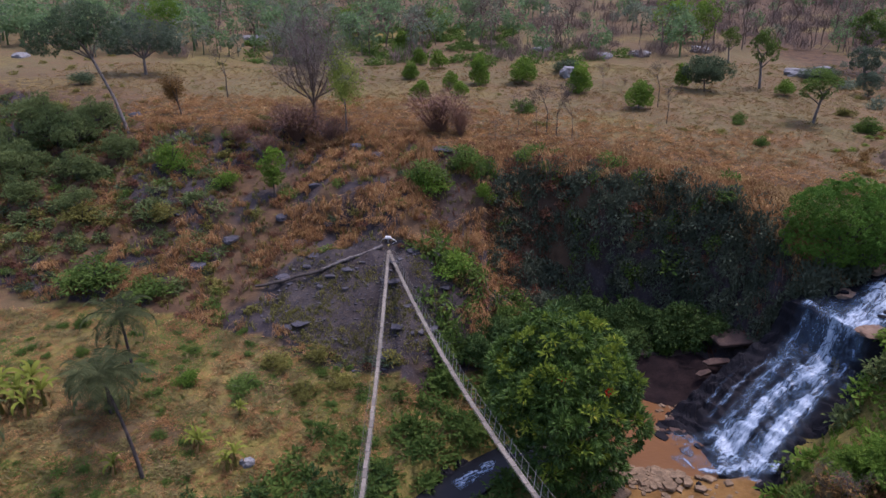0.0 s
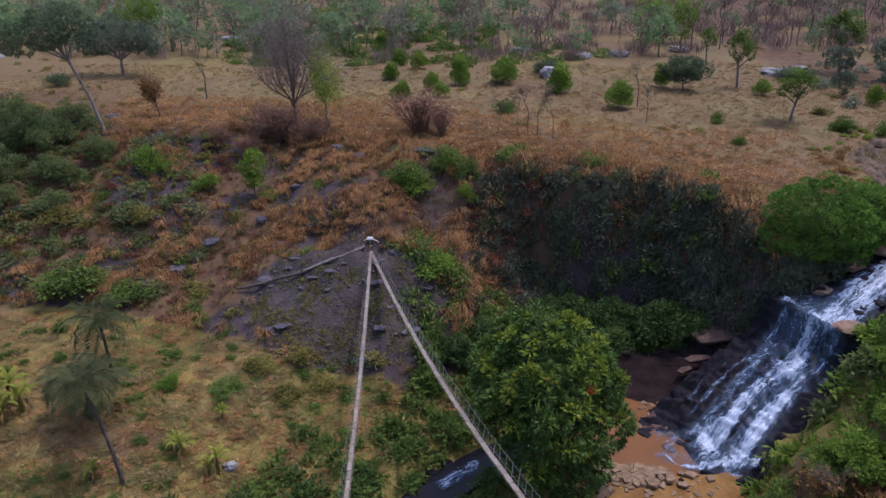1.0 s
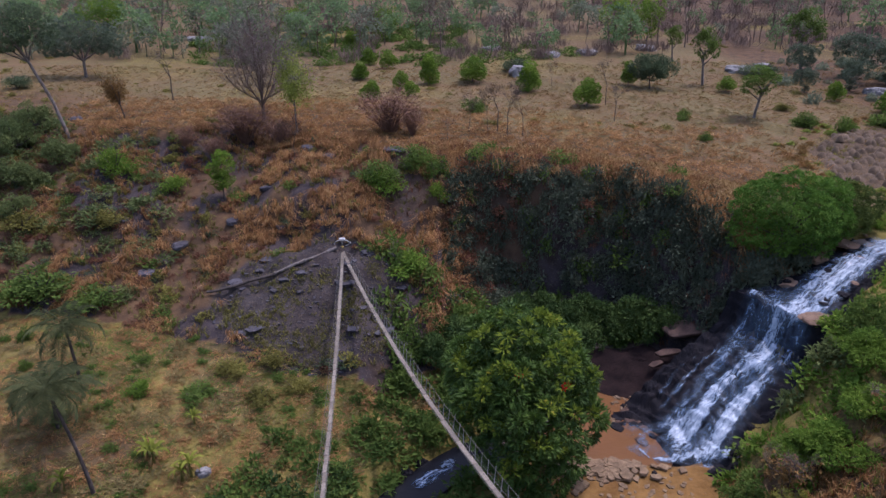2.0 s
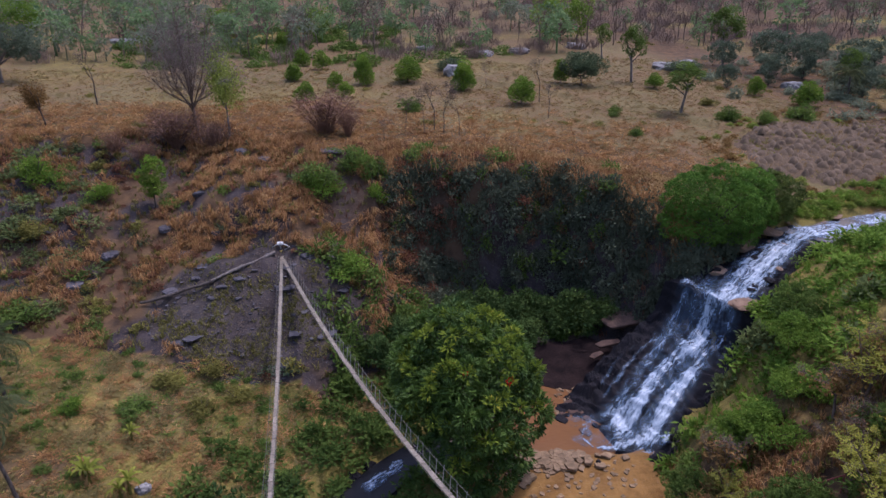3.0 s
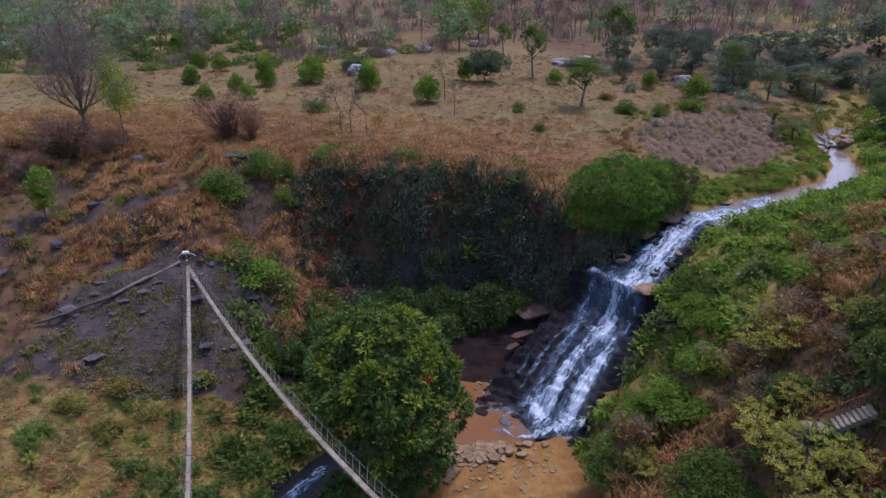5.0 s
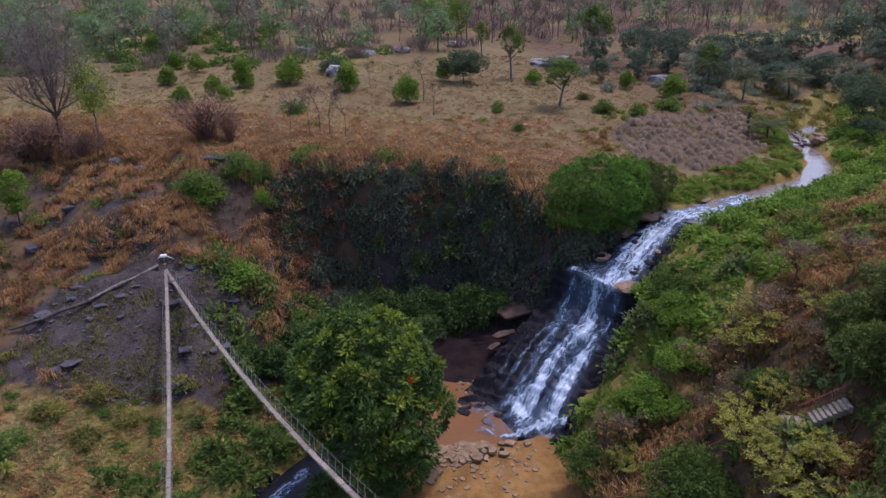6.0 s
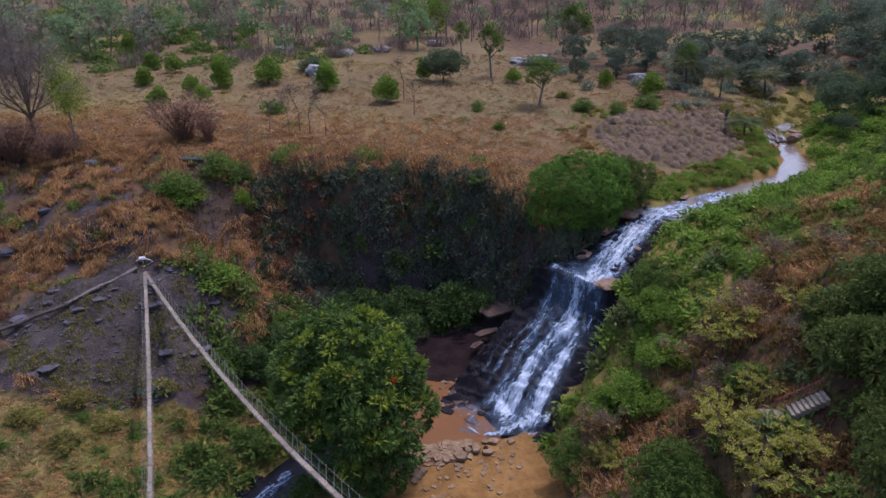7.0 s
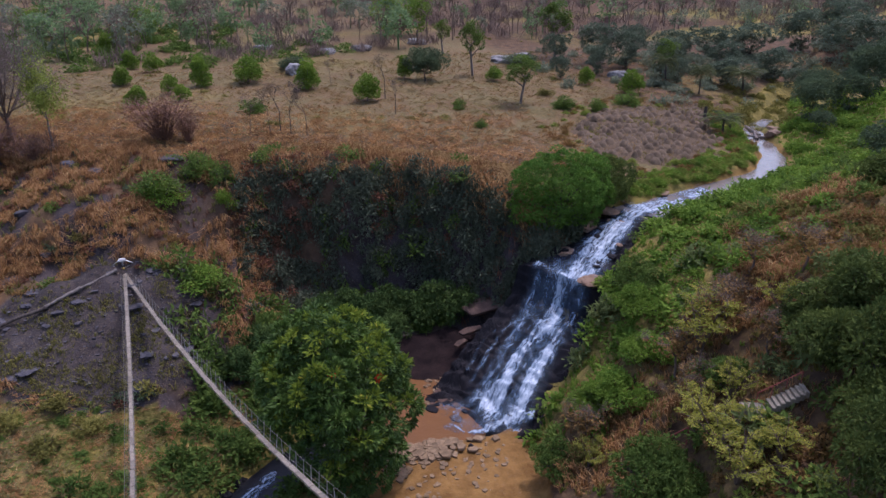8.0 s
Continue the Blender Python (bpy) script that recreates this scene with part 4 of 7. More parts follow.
def thicket(name, label, kinds, spots, seed, leaf_mat):
    """Undergrowth nobody could count: many shrubs joined in one mesh of stuff. spots: x, y, width, height."""
    rng = np.random.default_rng(seed)
    soup = Soup()
    z = ground(spots[:, 0], spots[:, 1])
    for (x, y, w, h), zz in zip(spots, z):
        v, f = kinds[rng.integers(len(kinds))]
        a = rng.uniform(0, 2 * np.pi)
        c, s = np.cos(a), np.sin(a)
        q = np.stack([(v[:, 0] * c - v[:, 1] * s) * w + x, (v[:, 0] * s + v[:, 1] * c) * w + y, v[:, 2] * h + zz - 0.15 * h], 1)
        soup.add(q, f)
    return tagged(new(name, soup.mesh(name, leaf_mat)), label, "undergrowth", kind="stuff")


def scatter(seed, n, box, keep, width, height):
    """Random spots in a box (x0, y0, x1, y1) where keep(x, y, chance) holds."""
    rng = np.random.default_rng(seed)
    x, y, c = rng.uniform(box[0], box[2], n), rng.uniform(box[1], box[3], n), rng.uniform(0, 1, n)
    k = keep(x, y, c)
    x, y = x[k], y[k]
    w = rng.uniform(*width, len(x))
    return np.stack([x, y, w, w * rng.uniform(*height, len(x))], 1)


def grass(name, label, seed, xy, blades, length, width, lean, material, category="grass", bent=True, lay=0.0):
    """Tufts of bent blades, all in one mesh of stuff."""
    rng = np.random.default_rng(seed)
    n = len(xy)
    z = ground(xy[:, 0], xy[:, 1])
    base = np.repeat(np.stack([xy[:, 0], xy[:, 1], z - 0.03], 1), blades, 0) + rng.normal(size=(n * blades, 3)) * [0.12, 0.12, 0]
    a = rng.uniform(0, 2 * np.pi, n * blades)
    out = np.stack([np.cos(a), np.sin(a), np.zeros_like(a)], 1)
    size = np.repeat(rng.uniform(0.6, 1.35, n), blades) * length * rng.uniform(0.7, 1.2, n * blades)
    ln = np.repeat(np.asarray(lean(xy[:, 0], xy[:, 1])), blades, 0) if callable(lean) else np.zeros((n * blades, 3)) + [0, 0, lean]
    up = np.array([0, 0, 1.0])
    mid = base + (out * 0.28 + up * 0.75) * size[:, None] * 0.6
    end = mid + (out * 0.55 + up * 0.25 + ln) * size[:, None] * 0.6
    if lay:
        mid = base + (out * (0.28 + 0.6 * lay) + up * (0.75 - 0.5 * lay)) * size[:, None] * 0.6
        end = mid + (out * 0.7 + up * 0.15) * size[:, None] * 0.6
    side = np.stack([-np.sin(a), np.cos(a), np.zeros_like(a)], 1) * width
    v = np.stack([base - side, base + side, mid + side * 0.8, mid - side * 0.8, end + side * 0.15, end - side * 0.15], 1).reshape(-1, 3)
    if not bent:
        v = np.stack([base - side, base + side, (mid + end) / 2 + side * 0.3, (mid + end) / 2 - side * 0.3], 1).reshape(-1, 3)
        return tagged(new(name, mesh_of(name, v, np.arange(len(v)).reshape(-1, 4), material)), label, category, kind="stuff")
    i = np.arange(n * blades)[:, None] * 6
    f = np.concatenate([i + [[0, 1, 2, 3]], i + [[3, 2, 4, 5]]])
    return tagged(new(name, mesh_of(name, v, f, material)), label, category, kind="stuff")


def palm(seed, height, fronds, reach, lean=(0.0, 0.0)):
    """Oil palm: ringed trunk and a head of drooping feathered fronds, each a part."""
    rng = np.random.default_rng(seed)
    ob = new("oil_palm")
    t = np.linspace(0, 1, 14)
    wood = Soup()
    r = 0.12 + 0.06 * (1 - t) ** 3 + 0.012 * (np.arange(14) % 2)
    wood.tube(np.stack([lean[0] * t ** 1.5, lean[1] * t ** 1.5, -0.3 + (height + 0.3) * t], 1), r, 8)
    child("trunk", wood.mesh("trunk", BARK_DARK, True), ob)
    soup = Soup()
    n = 15
    s = np.linspace(0, 1, n)
    spine = np.stack([reach * (0.15 * s + 0.72 * np.sin(s * 1.5)), 0 * s, reach * (0.52 * s - 0.85 * s ** 2.3)], 1)
    soup.tube(spine, 0.035 * (1 - 0.8 * s), 4)
    for k in range(1, n):
        for sgn in (-1, 1):
            for off in (0.0, 0.5):
                b = spine[k] * (1 - off) + spine[k - 1] * off
                ln = reach * 0.27 * np.sin(np.pi * min(1, 0.18 + s[k] * 0.78)) * rng.uniform(0.85, 1.15)
                e = b + np.array([0.45 * ln, sgn * ln * 0.85, -ln * rng.uniform(0.25, 0.6)])
                m = (b + e) / 2 + [0, 0, 0.05 * ln]
                w = np.array([0.034, 0, 0.0]) * reach / 2
                soup.add([b, m - w, e, m + w], [[0, 1, 2, 3]])
    leaf = soup.mesh("frond", LEAF_PALM)
    for k in range(fronds):
        up = k / fronds
        child("frond", leaf, ob, m=pose(lean[0], lean[1], height - 0.05, 0, 0, 0) @ pose(0, 0, 0, 0, 0, k * 137.5) @ pose(0, 0, 0, rng.normal() * 9, 38 - 78 * up + rng.normal() * 6, 0) @ Matrix.Scale(rng.uniform(0.8, 1.1), 4))
    return ob


def banana_plant(seed, leaves=8, length=1.7):
    """Banana: soft sheathed stem about one metre high and broad arching leaves, each a part, one hanging dry."""
    rng = np.random.default_rng(seed)
    ob = new("banana_plant")
    wood = Soup()
    wood.tube([(0, 0, -0.15), (0.02, 0, 0.5), (0.05, 0.02, 1.1), (0.05, 0.02, 1.3)], [0.15, 0.12, 0.09, 0.05], 8)
    child("stem", wood.mesh("stem", LEAF_OLIVE, True), ob)
    n = 8
    s = np.linspace(0, 1, n)
    cx, cz = length * (0.85 * np.sin(s * 1.35)), length * (0.75 * s - 0.85 * s ** 2.2)
    w = 0.16 * np.sin(np.pi * np.clip(0.06 + s * 0.92, 0, 1)) ** 0.6 * length / 1.7
    v = np.stack([np.stack([cx, -w, cz + 0.35 * w], 1), np.stack([cx, 0 * w, cz], 1), np.stack([cx, w, cz + 0.35 * w], 1)], 1)
    q = grid_faces(n, 3)
    blade = mesh_of("leaf", v.reshape(-1, 3), q, LEAF_BANANA, True)
    dry = mesh_of("dry_leaf", v.reshape(-1, 3) * [0.8, 0.6, 1], q, STRAW, True)
    for k in range(leaves):
        child("leaf", blade, ob, m=pose(0.05, 0.02, 1.2, 0, 0, 0) @ pose(0, 0, 0, 0, 0, k * 137.5 + rng.normal() * 12) @ pose(0, 0, 0, rng.normal() * 10, -48 + 50 * k / leaves + rng.normal() * 8, 0) @ Matrix.Scale(rng.uniform(0.75, 1.15), 4))
    for k in range(3):
        child("dry_leaf", dry, ob, "withered brown leaf", m=pose(0.05, 0.02, 1.0, 0, 0, k * 120 + 40) @ pose(0, 0, 0, 0, 62, 0))
    return ob


def boulder(name, seed, material, flat=0.6, cuts=4, rough=0.36):
    """A worn rock about one metre across."""
    bm = bmesh.new()
    bmesh.ops.create_icosphere(bm, subdivisions=cuts, radius=0.5)
    for v in bm.verts:
        p = v.co * 2
        n = noise.noise(p * 1.1 + Vector((seed * 7.1, seed, 0))) + 0.5 * noise.noise(p * 2.6 + Vector((0, seed * 3.3, 0))) + 0.25 * noise.noise(p * 6.0 + Vector((seed, 0, 2)))
        v.co *= 1 + rough * n
        v.co.x, v.co.y = max(-0.46, min(0.48, v.co.x)), max(-0.47, min(0.45, v.co.y))
        v.co.z = min(v.co.z, 0.42) * flat
    return bm_mesh(name, bm, material)

# ---- the big mango tree in the gorge ----
mango = lobed_tree("mango_tree", 11, [(-1.0, 0.4, 12.6, 2.3), (-3.6, 1.2, 9.9, 2.1), (2.1, -0.6, 9.4, 2.5), (-1.6, -3.0, 10.4, 2.0), (3.5, -1.4, 5.9, 2.2), (-4.0, -0.9, 6.4, 2.2), (-0.6, -4.6, 8.0, 2.2),
                                    (-2.3, -4.2, 4.9, 2.1), (1.7, -3.8, 4.5, 2.0), (-2.6, 2.6, 11.4, 1.8), (2.7, 1.6, 10.7, 1.8), (-4.3, -2.2, 8.9, 1.4), (0.6, 2.6, 9.2, 3.0), (3.3, 2.2, 7.4, 2.5), (-2.8, 2.6, 6.6, 2.7),
                                    (0.2, -4.0, 2.7, 2.1), (1.3, -3.8, 7.0, 1.9), (0.4, 0.0, 10.8, 2.2)],
                   40, 120, 0.50, 0.74, BARK_DARK, LEAF_MANGO, 4.0, 0.42, (0.0, 0.0), 0.5, 1.62)
mango.matrix_basis = placed(mango, 10.2, 47.8)
tagged(mango, "large dense mango tree with yellowing shoots beside the pool", "tree")
rng = np.random.default_rng(5)
tufts_at = Soup()
for c in range(90):
    a, up = rng.uniform(0, 6.28), rng.uniform(0.0, 1.0)
    r = 5.9 * math.sqrt(max(0.05, 1 - up ** 2)) * rng.uniform(0.85, 1.06)
    at = np.array([r * math.cos(a) - 0.5, r * math.sin(a) - 1.0, 5.4 + 9.4 * up])
    u = np.array([math.cos(a) * 0.4, math.sin(a) * 0.4, 0.82])
    domes(tufts_at, rng, [at], [u / np.linalg.norm(u)], 0.42, 34, 0.52, 0.17, 0.1, 0.4)
tagged(child("young_foliage", tufts_at.mesh("young_foliage", LEAF_YOUNG), mango, "yellow-green young leaves"), kind="stuff")
for c in ((-1.6, -4.2, 11.7), (1.9, -4.6, 11.0)):
    red = Soup()
    p, d = blob_points(rng, 26, 0.28, 0.7, 0.3)
    red.add(*leaf_quads(rng, p + c, d, 0.3, 0.14))
    child("blossom", red.mesh("blossom", FLOWER), mango, "red blossom cluster")

# ---- trees at the brink ----
rim_tree = lobed_tree("broadleaf_tree", 21, [(0.1, 0, 6.0, 2.7), (-2.8, 0.1, 5.1, 2.6), (3.0, 0, 5.1, 2.6), (0, 2.4, 5.1, 2.6), (0, -2.2, 5.0, 2.6), (-1.8, -0.8, 2.8, 2.4), (1.8, -0.8, 2.8, 2.4), (-3.6, 0.2, 3.1, 2.1), (3.8, 0.2, 3.1, 2.1)],
                      46, 130, 0.30, 0.60, BARK_DARK, LEAF_RIM, 2.0, 0.28, (0.0, 0.0), 0.8, 1.35)
rim_tree.matrix_basis = placed(rim_tree, 39.8, 64.2, sink=0.6)
tagged(rim_tree, "spreading bright green tree at the brink of the fall", "tree")
rim_two = lobed_tree("broadleaf_tree", 22, [(0, 0, 3.6, 2.2), (-2.2, 0, 2.8, 1.9), (2.2, 0.4, 2.8, 1.9), (0, -1.6, 2.2, 1.9)], 34, 110, 0.30, 0.55, BARK_DARK, LEAF_BANK, 1.4, 0.2)
rim_two.matrix_basis = placed(rim_two, 46.6, 66.6, sink=0.4)
tagged(rim_two, "low green tree beside the stream above the fall", "tree")

# ---- trees of the dry field ----
def orchard_tree(seed, leaf_mat):
    """A young fruit tree 4.8 m high: a short stem and tiers of leafy boughs, broad below and pointed above."""
    rng = np.random.default_rng(seed)
    tiers = [(rng.normal() * 0.15, rng.normal() * 0.15, 3.9, 0.75)]
    for n, z, out, r in ((4, 2.8, 0.85, 0.85), (5, 1.7, 1.25, 0.80)):
        for k in range(n):
            a = 6.28 * k / n + rng.uniform(0, 0.8)
            tiers.append((out * math.cos(a) * rng.uniform(0.7, 1.15), out * math.sin(a) * rng.uniform(0.7, 1.15), z + rng.normal() * 0.25, r * rng.uniform(0.8, 1.15)))
    return lobed_tree("orchard_tree", seed, tiers, 9, 42, 0.40, 0.44, BARK, leaf_mat, 1.4, 0.09)


orchard_a, orchard_b, orchard_c = orchard_tree(31, LEAF_BRIGHT), orchard_tree(32, LEAF_BRIGHT), orchard_tree(33, LEAF_BRIGHT)
ORCHARD = [(7.1, 140.1, 5.7, 3.9), (1.4, 134.2, 3.7, 3.1), (3.1, 126.7, 2.9, 2.7), (-6.6, 145.6, 3.6, 3.5), (-3.9, 123.2, 3.6, 3.4), (15.8, 141.1, 5.1, 5.1),
           (25.2, 130.8, 5.7, 4.6), (32.2, 115.3, 4.7, 4.5), (-0.9, 159.0, 3.9, 3.6), (-5.5, 166.4, 3.8, 3.5), (44.9, 133.1, 4.6, 3.2), (60.9, 125.8, 2.9, 2.9),
           (-10.9, 194.2, 4.4, 4.4), (77.6, 118.9, 3.7, 3.0), (82.1, 110.3, 4.6, 4.2)]
plant_rows([(orchard_a, 5, 4.2), (orchard_b, 5, 4.4), (orchard_c, 5, 4.0)], ORCHARD, ("small leafy orchard tree on dry grass", "tree", "orchard trees"), 3)
dark_mango = leafy_tree("mango_tree", 35, 6.3, 8.6, 0.3, BARK_DARK, LEAF_DARK, 70, 110, 0.36, 0.95, depth=2)
dark_mango.matrix_basis = placed(dark_mango, 47.8, 129.2)
tagged(dark_mango, "low dark round-headed mango tree on the field", "tree")
tall_a = leafy_tree("slender_tree", 36, 10.5, 5.0, 0.52, BARK, LEAF_GREEN, 26, 70, 0.4, 0.95, depth=1)
TALL = [(59.2, 132.3, 11.3, 5.0), (56.3, 105.7, 8.4, 5.6), (88.8, 150.2, 13.5, 8.0), (64.1, 161.2, 8.5, 4.2), (100.5, 124.0, 8.0, 4.5)]
plant_rows([(tall_a, 10.5, 5.0)], TALL, ("slender tree with a small green head on a bare trunk", "tree", "slender field trees"), 4)
leaning = lobed_tree("leaning_tree", 37, [(-8.6, 0, 14.0, 2.1), (-6.0, 0.4, 15.4, 2.3), (-3.4, 0.4, 15.9, 2.2), (-10.6, 0.5, 13.0, 1.8), (-4.8, -1.5, 14.2, 1.9), (-1.6, 1.0, 14.6, 1.8), (-7.0, 2.0, 14.0, 2.0)],
                     16, 80, 0.40, 0.75, BARK, LEAF_DARK, 11.2, 0.21, (-4.0, 0.4), 0.35)
leaning.matrix_basis = placed(leaning, -46.5, 102.4)
tagged(leaning, "tall leaning tree with a dark umbrella crown", "tree")
brown_head = lobed_tree("savanna_tree", 38, [(-4.0, 0, 7.4, 2.6), (0, 0, 8.6, 2.8), (4.0, 0, 7.8, 2.6), (-2.0, -2.0, 7.0, 2.4), (2.2, 2.0, 7.4, 2.6), (5.6, -1.0, 6.2, 2.0), (-5.8, 0.5, 6.0, 2.0)],
                        20, 90, 0.42, 0.8, BARK, LEAF_GROVE, 3.4, 0.28, (0.0, 0.0), 0.5)
brown_head.matrix_basis = placed(brown_head, -60.0, 144.0)
tagged(brown_head, "spreading savanna tree with thin olive leaves", "tree")
bright_far = leafy_tree("broadleaf_tree", 39, 14.5, 12.0, 0.25, BARK, LEAF_BRIGHT, 50, 70, 0.55, 1.6, depth=1)
bright_far.matrix_basis = placed(bright_far, -73.0, 190.0)
tagged(bright_far, "fresh green tree standing above the far scrub", "tree")
brown_small = bare_tree("thorn_tree", 40, 6.8, BARK_DARK, 3, 0.5, 0.3, 0.014, LEAF_BROWN, 1500, 6, 4.5)
brown_small.matrix_basis = placed(brown_small, -41.2, 110.1)
tagged(brown_small, "small thorn tree with sparse olive-brown leaves", "tree")

big_bare = fan_tree("bare_tree", 41, 18.3, 13.6, TWIG_BROWN, TWIG, 15, 11000)
big_bare.matrix_basis = placed(big_bare, -19.6, 106.5)
tagged(big_bare, "large leafless tree with a haze of fine twigs", "tree")
thin_yellow = bare_tree("thin_tree", 42, 12.6, BARK, 5, 0.45, 0.26, 0.011, LEAF_LIME, 3000, 6, 7.4)
thin_yellow.matrix_basis = placed(thin_yellow, -14.1, 100.5)
tagged(thin_yellow, "tall tree with thin yellow-green foliage", "tree")
bare_a, bare_b = bare_tree("bare_tree", 43, 7, BARK_DARK, 3, 0.42, 0.36, 0.009, None, 0, 22, 3.6), bare_tree("bare_tree", 44, 7, TWIG_BROWN, 4, 0.38, 0.36, 0.009, None, 0, 14, 3.4)
BARE = [(-38.1, 124.5, 9.1, 8.5), (29.9, 131.9, 5.5, 4.0), (34.0, 105.7, 5.7, 5.0), (13.3, 97.6, 7.3, 4.6), (15.9, 96.7, 7.7, 5.0), (18.0, 96.3, 8.1, 5.4), (14.9, 99.1, 7.1, 5.0),
        (7.3, 94.2, 3.1, 3.5), (35.7, 116.4, 8.0, 5.0), (32.8, 129.7, 2.8, 2.4), (-13.0, 89.5, 6.8, 3.0), (10.6, 99.0, 6.0, 4.4)]
plant_rows([(bare_a, 7, 4.6), (bare_b, 7, 4.6)], BARE, ("slim leafless tree in the dry grass", "tree", "bare field trees"), 6)
russet_a = twig_bush("russet_bush", 46, TWIG_RED, LEAF_BROWN)
RUSSET = [(-21.7, 102.2, 5.4, 12.0), (-0.7, 99.0, 6.0, 11.5), (-29.3, 99.3, 3.4, 4.4), (2.4, 97.2, 4.0, 5.0), (-16.0, 98.0, 3.6, 6.0), (-25.0, 97.0, 3.0, 5.0)]
plant_rows([(russet_a, 1, 1)], RUSSET, ("leafless russet thorn bush at the gorge brink", "bush", "russet bushes"), 7)

# ---- shrubs that stand apart ----
big_dark = shrub("shrub", 59, LEAF_DARK, 2600, 0.055)
sh_green, sh_bright, sh_olive = shrub("shrub", 51, LEAF_GREEN), shrub("shrub", 52, LEAF_BRIGHT, 1600, 0.075), shrub("shrub", 54, LEAF_OLIVE)
plant_rows([(sh_bright, 1, 1)], [(-37.2, 92.8, 5.0, 5.4), (1.0, 71.5, 3.2, 5.6), (-1.7, 82.5, 3.8, 5.4), (-29.0, 89.9, 3.2, 4.4), (-23.5, 55.2, 2.1, 2.6), (5.2, 82.0, 3.4, 3.4)],
           ("rounded bright green shrub on the slope", "shrub", "bright shrubs"), 8)
sapling = lobed_tree("sapling", 55, [(0, 0, 5.6, 0.8), (0.5, 0.2, 4.5, 0.9), (-0.6, 0, 3.9, 0.9), (0.3, -0.5, 3.1, 0.9), (-0.3, 0.5, 2.5, 0.8)], 10, 44, 0.36, 0.42, BARK_DARK, LEAF_BRIGHT, 2.2, 0.09)
sapling.matrix_basis = placed(sapling, -21.9, 86.8)
tagged(sapling, "slim green sapling on the burnt slope", "tree")
GREENS = [(61.4, 100.2, 3.1, 3.7), (66.3, 97.9, 3.3, 3.2), (74.5, 101.3, 3.7, 5.0), (43.8, 94.3, 2.0, 2.2), (44.8, 105.4, 1.3, 2.0), (46.3, 108.5, 1.7, 2.4), (62.0, 100.4, 3.0, 3.6),
          (-24.5, 60.0, 1.8, 1.8), (-37.9, 65.3, 1.9, 1.8), (-35.4, 59.5, 1.3, 1.5), (12.9, 113.5, 3.6, 4.2), (-33.0, 71.5, 2.6, 5.5), (-39.7, 73.2, 4.3, 8.0), (-18.6, 55.5, 1.6, 3.6)]
GREENS += [(20.5, 83.0, 3.0, 4.2), (10.4, 85.6, 3.2, 3.6), (2.9, 86.2, 4.4, 5.0), (5.2, 84.3, 4.0, 3.6), (-2.1, 83.7, 3.4, 5.6), (31.2, 72.6, 2.0, 4.0), (25.6, 70.6, 5.0, 6.5), (22.0, 71.6, 4.0, 6.0), (18.0, 72.0, 4.5, 6.0)]
plant_rows([(sh_green, 1, 1)], GREENS, ("low green shrub in dry grass", "shrub", "field shrubs"), 9)
plant_rows([(big_dark, 1, 1)], [(-66.7, 131.0, 4.3, 5.4), (25.9, 149.5, 4.6, 7.0), (74.5, 141.5, 4.5, 9.0)],
           ("dense dark green shrub", "shrub", "dark shrubs"), 10)
plant_rows([(sh_olive, 1, 1)], [(-16.2, 59.1, 1.8, 3.4), (-12.6, 60.4, 1.5, 2.9), (-10.0, 57.6, 1.6, 3.2), (-13.0, 55.8, 1.7, 3.2), (64.0, 111.0, 2.0, 3.6), (-46.0, 84.0, 3.0, 5.0), (-35.0, 83.0, 2.5, 4.5)],
           ("dusty olive shrub on open ground", "shrub", "olive shrubs"), 11)
slope_bush = lobed_tree("slope_bush", 60, ragged_lobes(160, 18, 6.4, 4.2), 6, 44, 0.38, 0.46, BARK_DARK, LEAF_MID, 1.0, 0.1)
plant_rows([(slope_bush, 4.2, 6.4)], [(-57.1, 101.8, 6.0, 8.0), (-52.4, 99.0, 5.0, 6.6), (-58.4, 94.1, 5.0, 7.3), (-62.0, 108.0, 5.0, 8.0), (-50.0, 92.0, 4.0, 6.0), (-63.5, 99.5, 5.5, 7.0), (-53.0, 106.5, 4.6, 6.0), (-46.0, 97.0, 3.6, 5.0), (-56.0, 88.0, 3.6, 5.4), (-66.0, 92.0, 4.6, 6.4),
           (-47.5, 86.5, 3.0, 4.6), (-69.0, 104.0, 5.0, 7.0)], ("dense dusty green bush on the slope", "bush", "slope bushes"), 15)
round_tree = leafy_tree("round_tree", 56, 7, 7.4, 0.1, BARK_DARK, LEAF_DARK, 45, 75, 0.4, 1.05, depth=1)
plant_rows([(round_tree, 7, 7.4)], [(95.9, 81.4, 7.8, 7.8), (99.7, 78.3, 6.8, 7.3), (91.1, 75.4, 3.9, 4.4), (72.5, 51.5, 5.6, 6.4), (110.6, 83.3, 10.2, 10.2), (104.0, 88.0, 8.0, 9.0)],
           ("round green tree beside the upper river", "tree", "riverside trees"), 12)
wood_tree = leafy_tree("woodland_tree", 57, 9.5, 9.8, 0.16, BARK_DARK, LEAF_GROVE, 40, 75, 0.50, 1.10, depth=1)
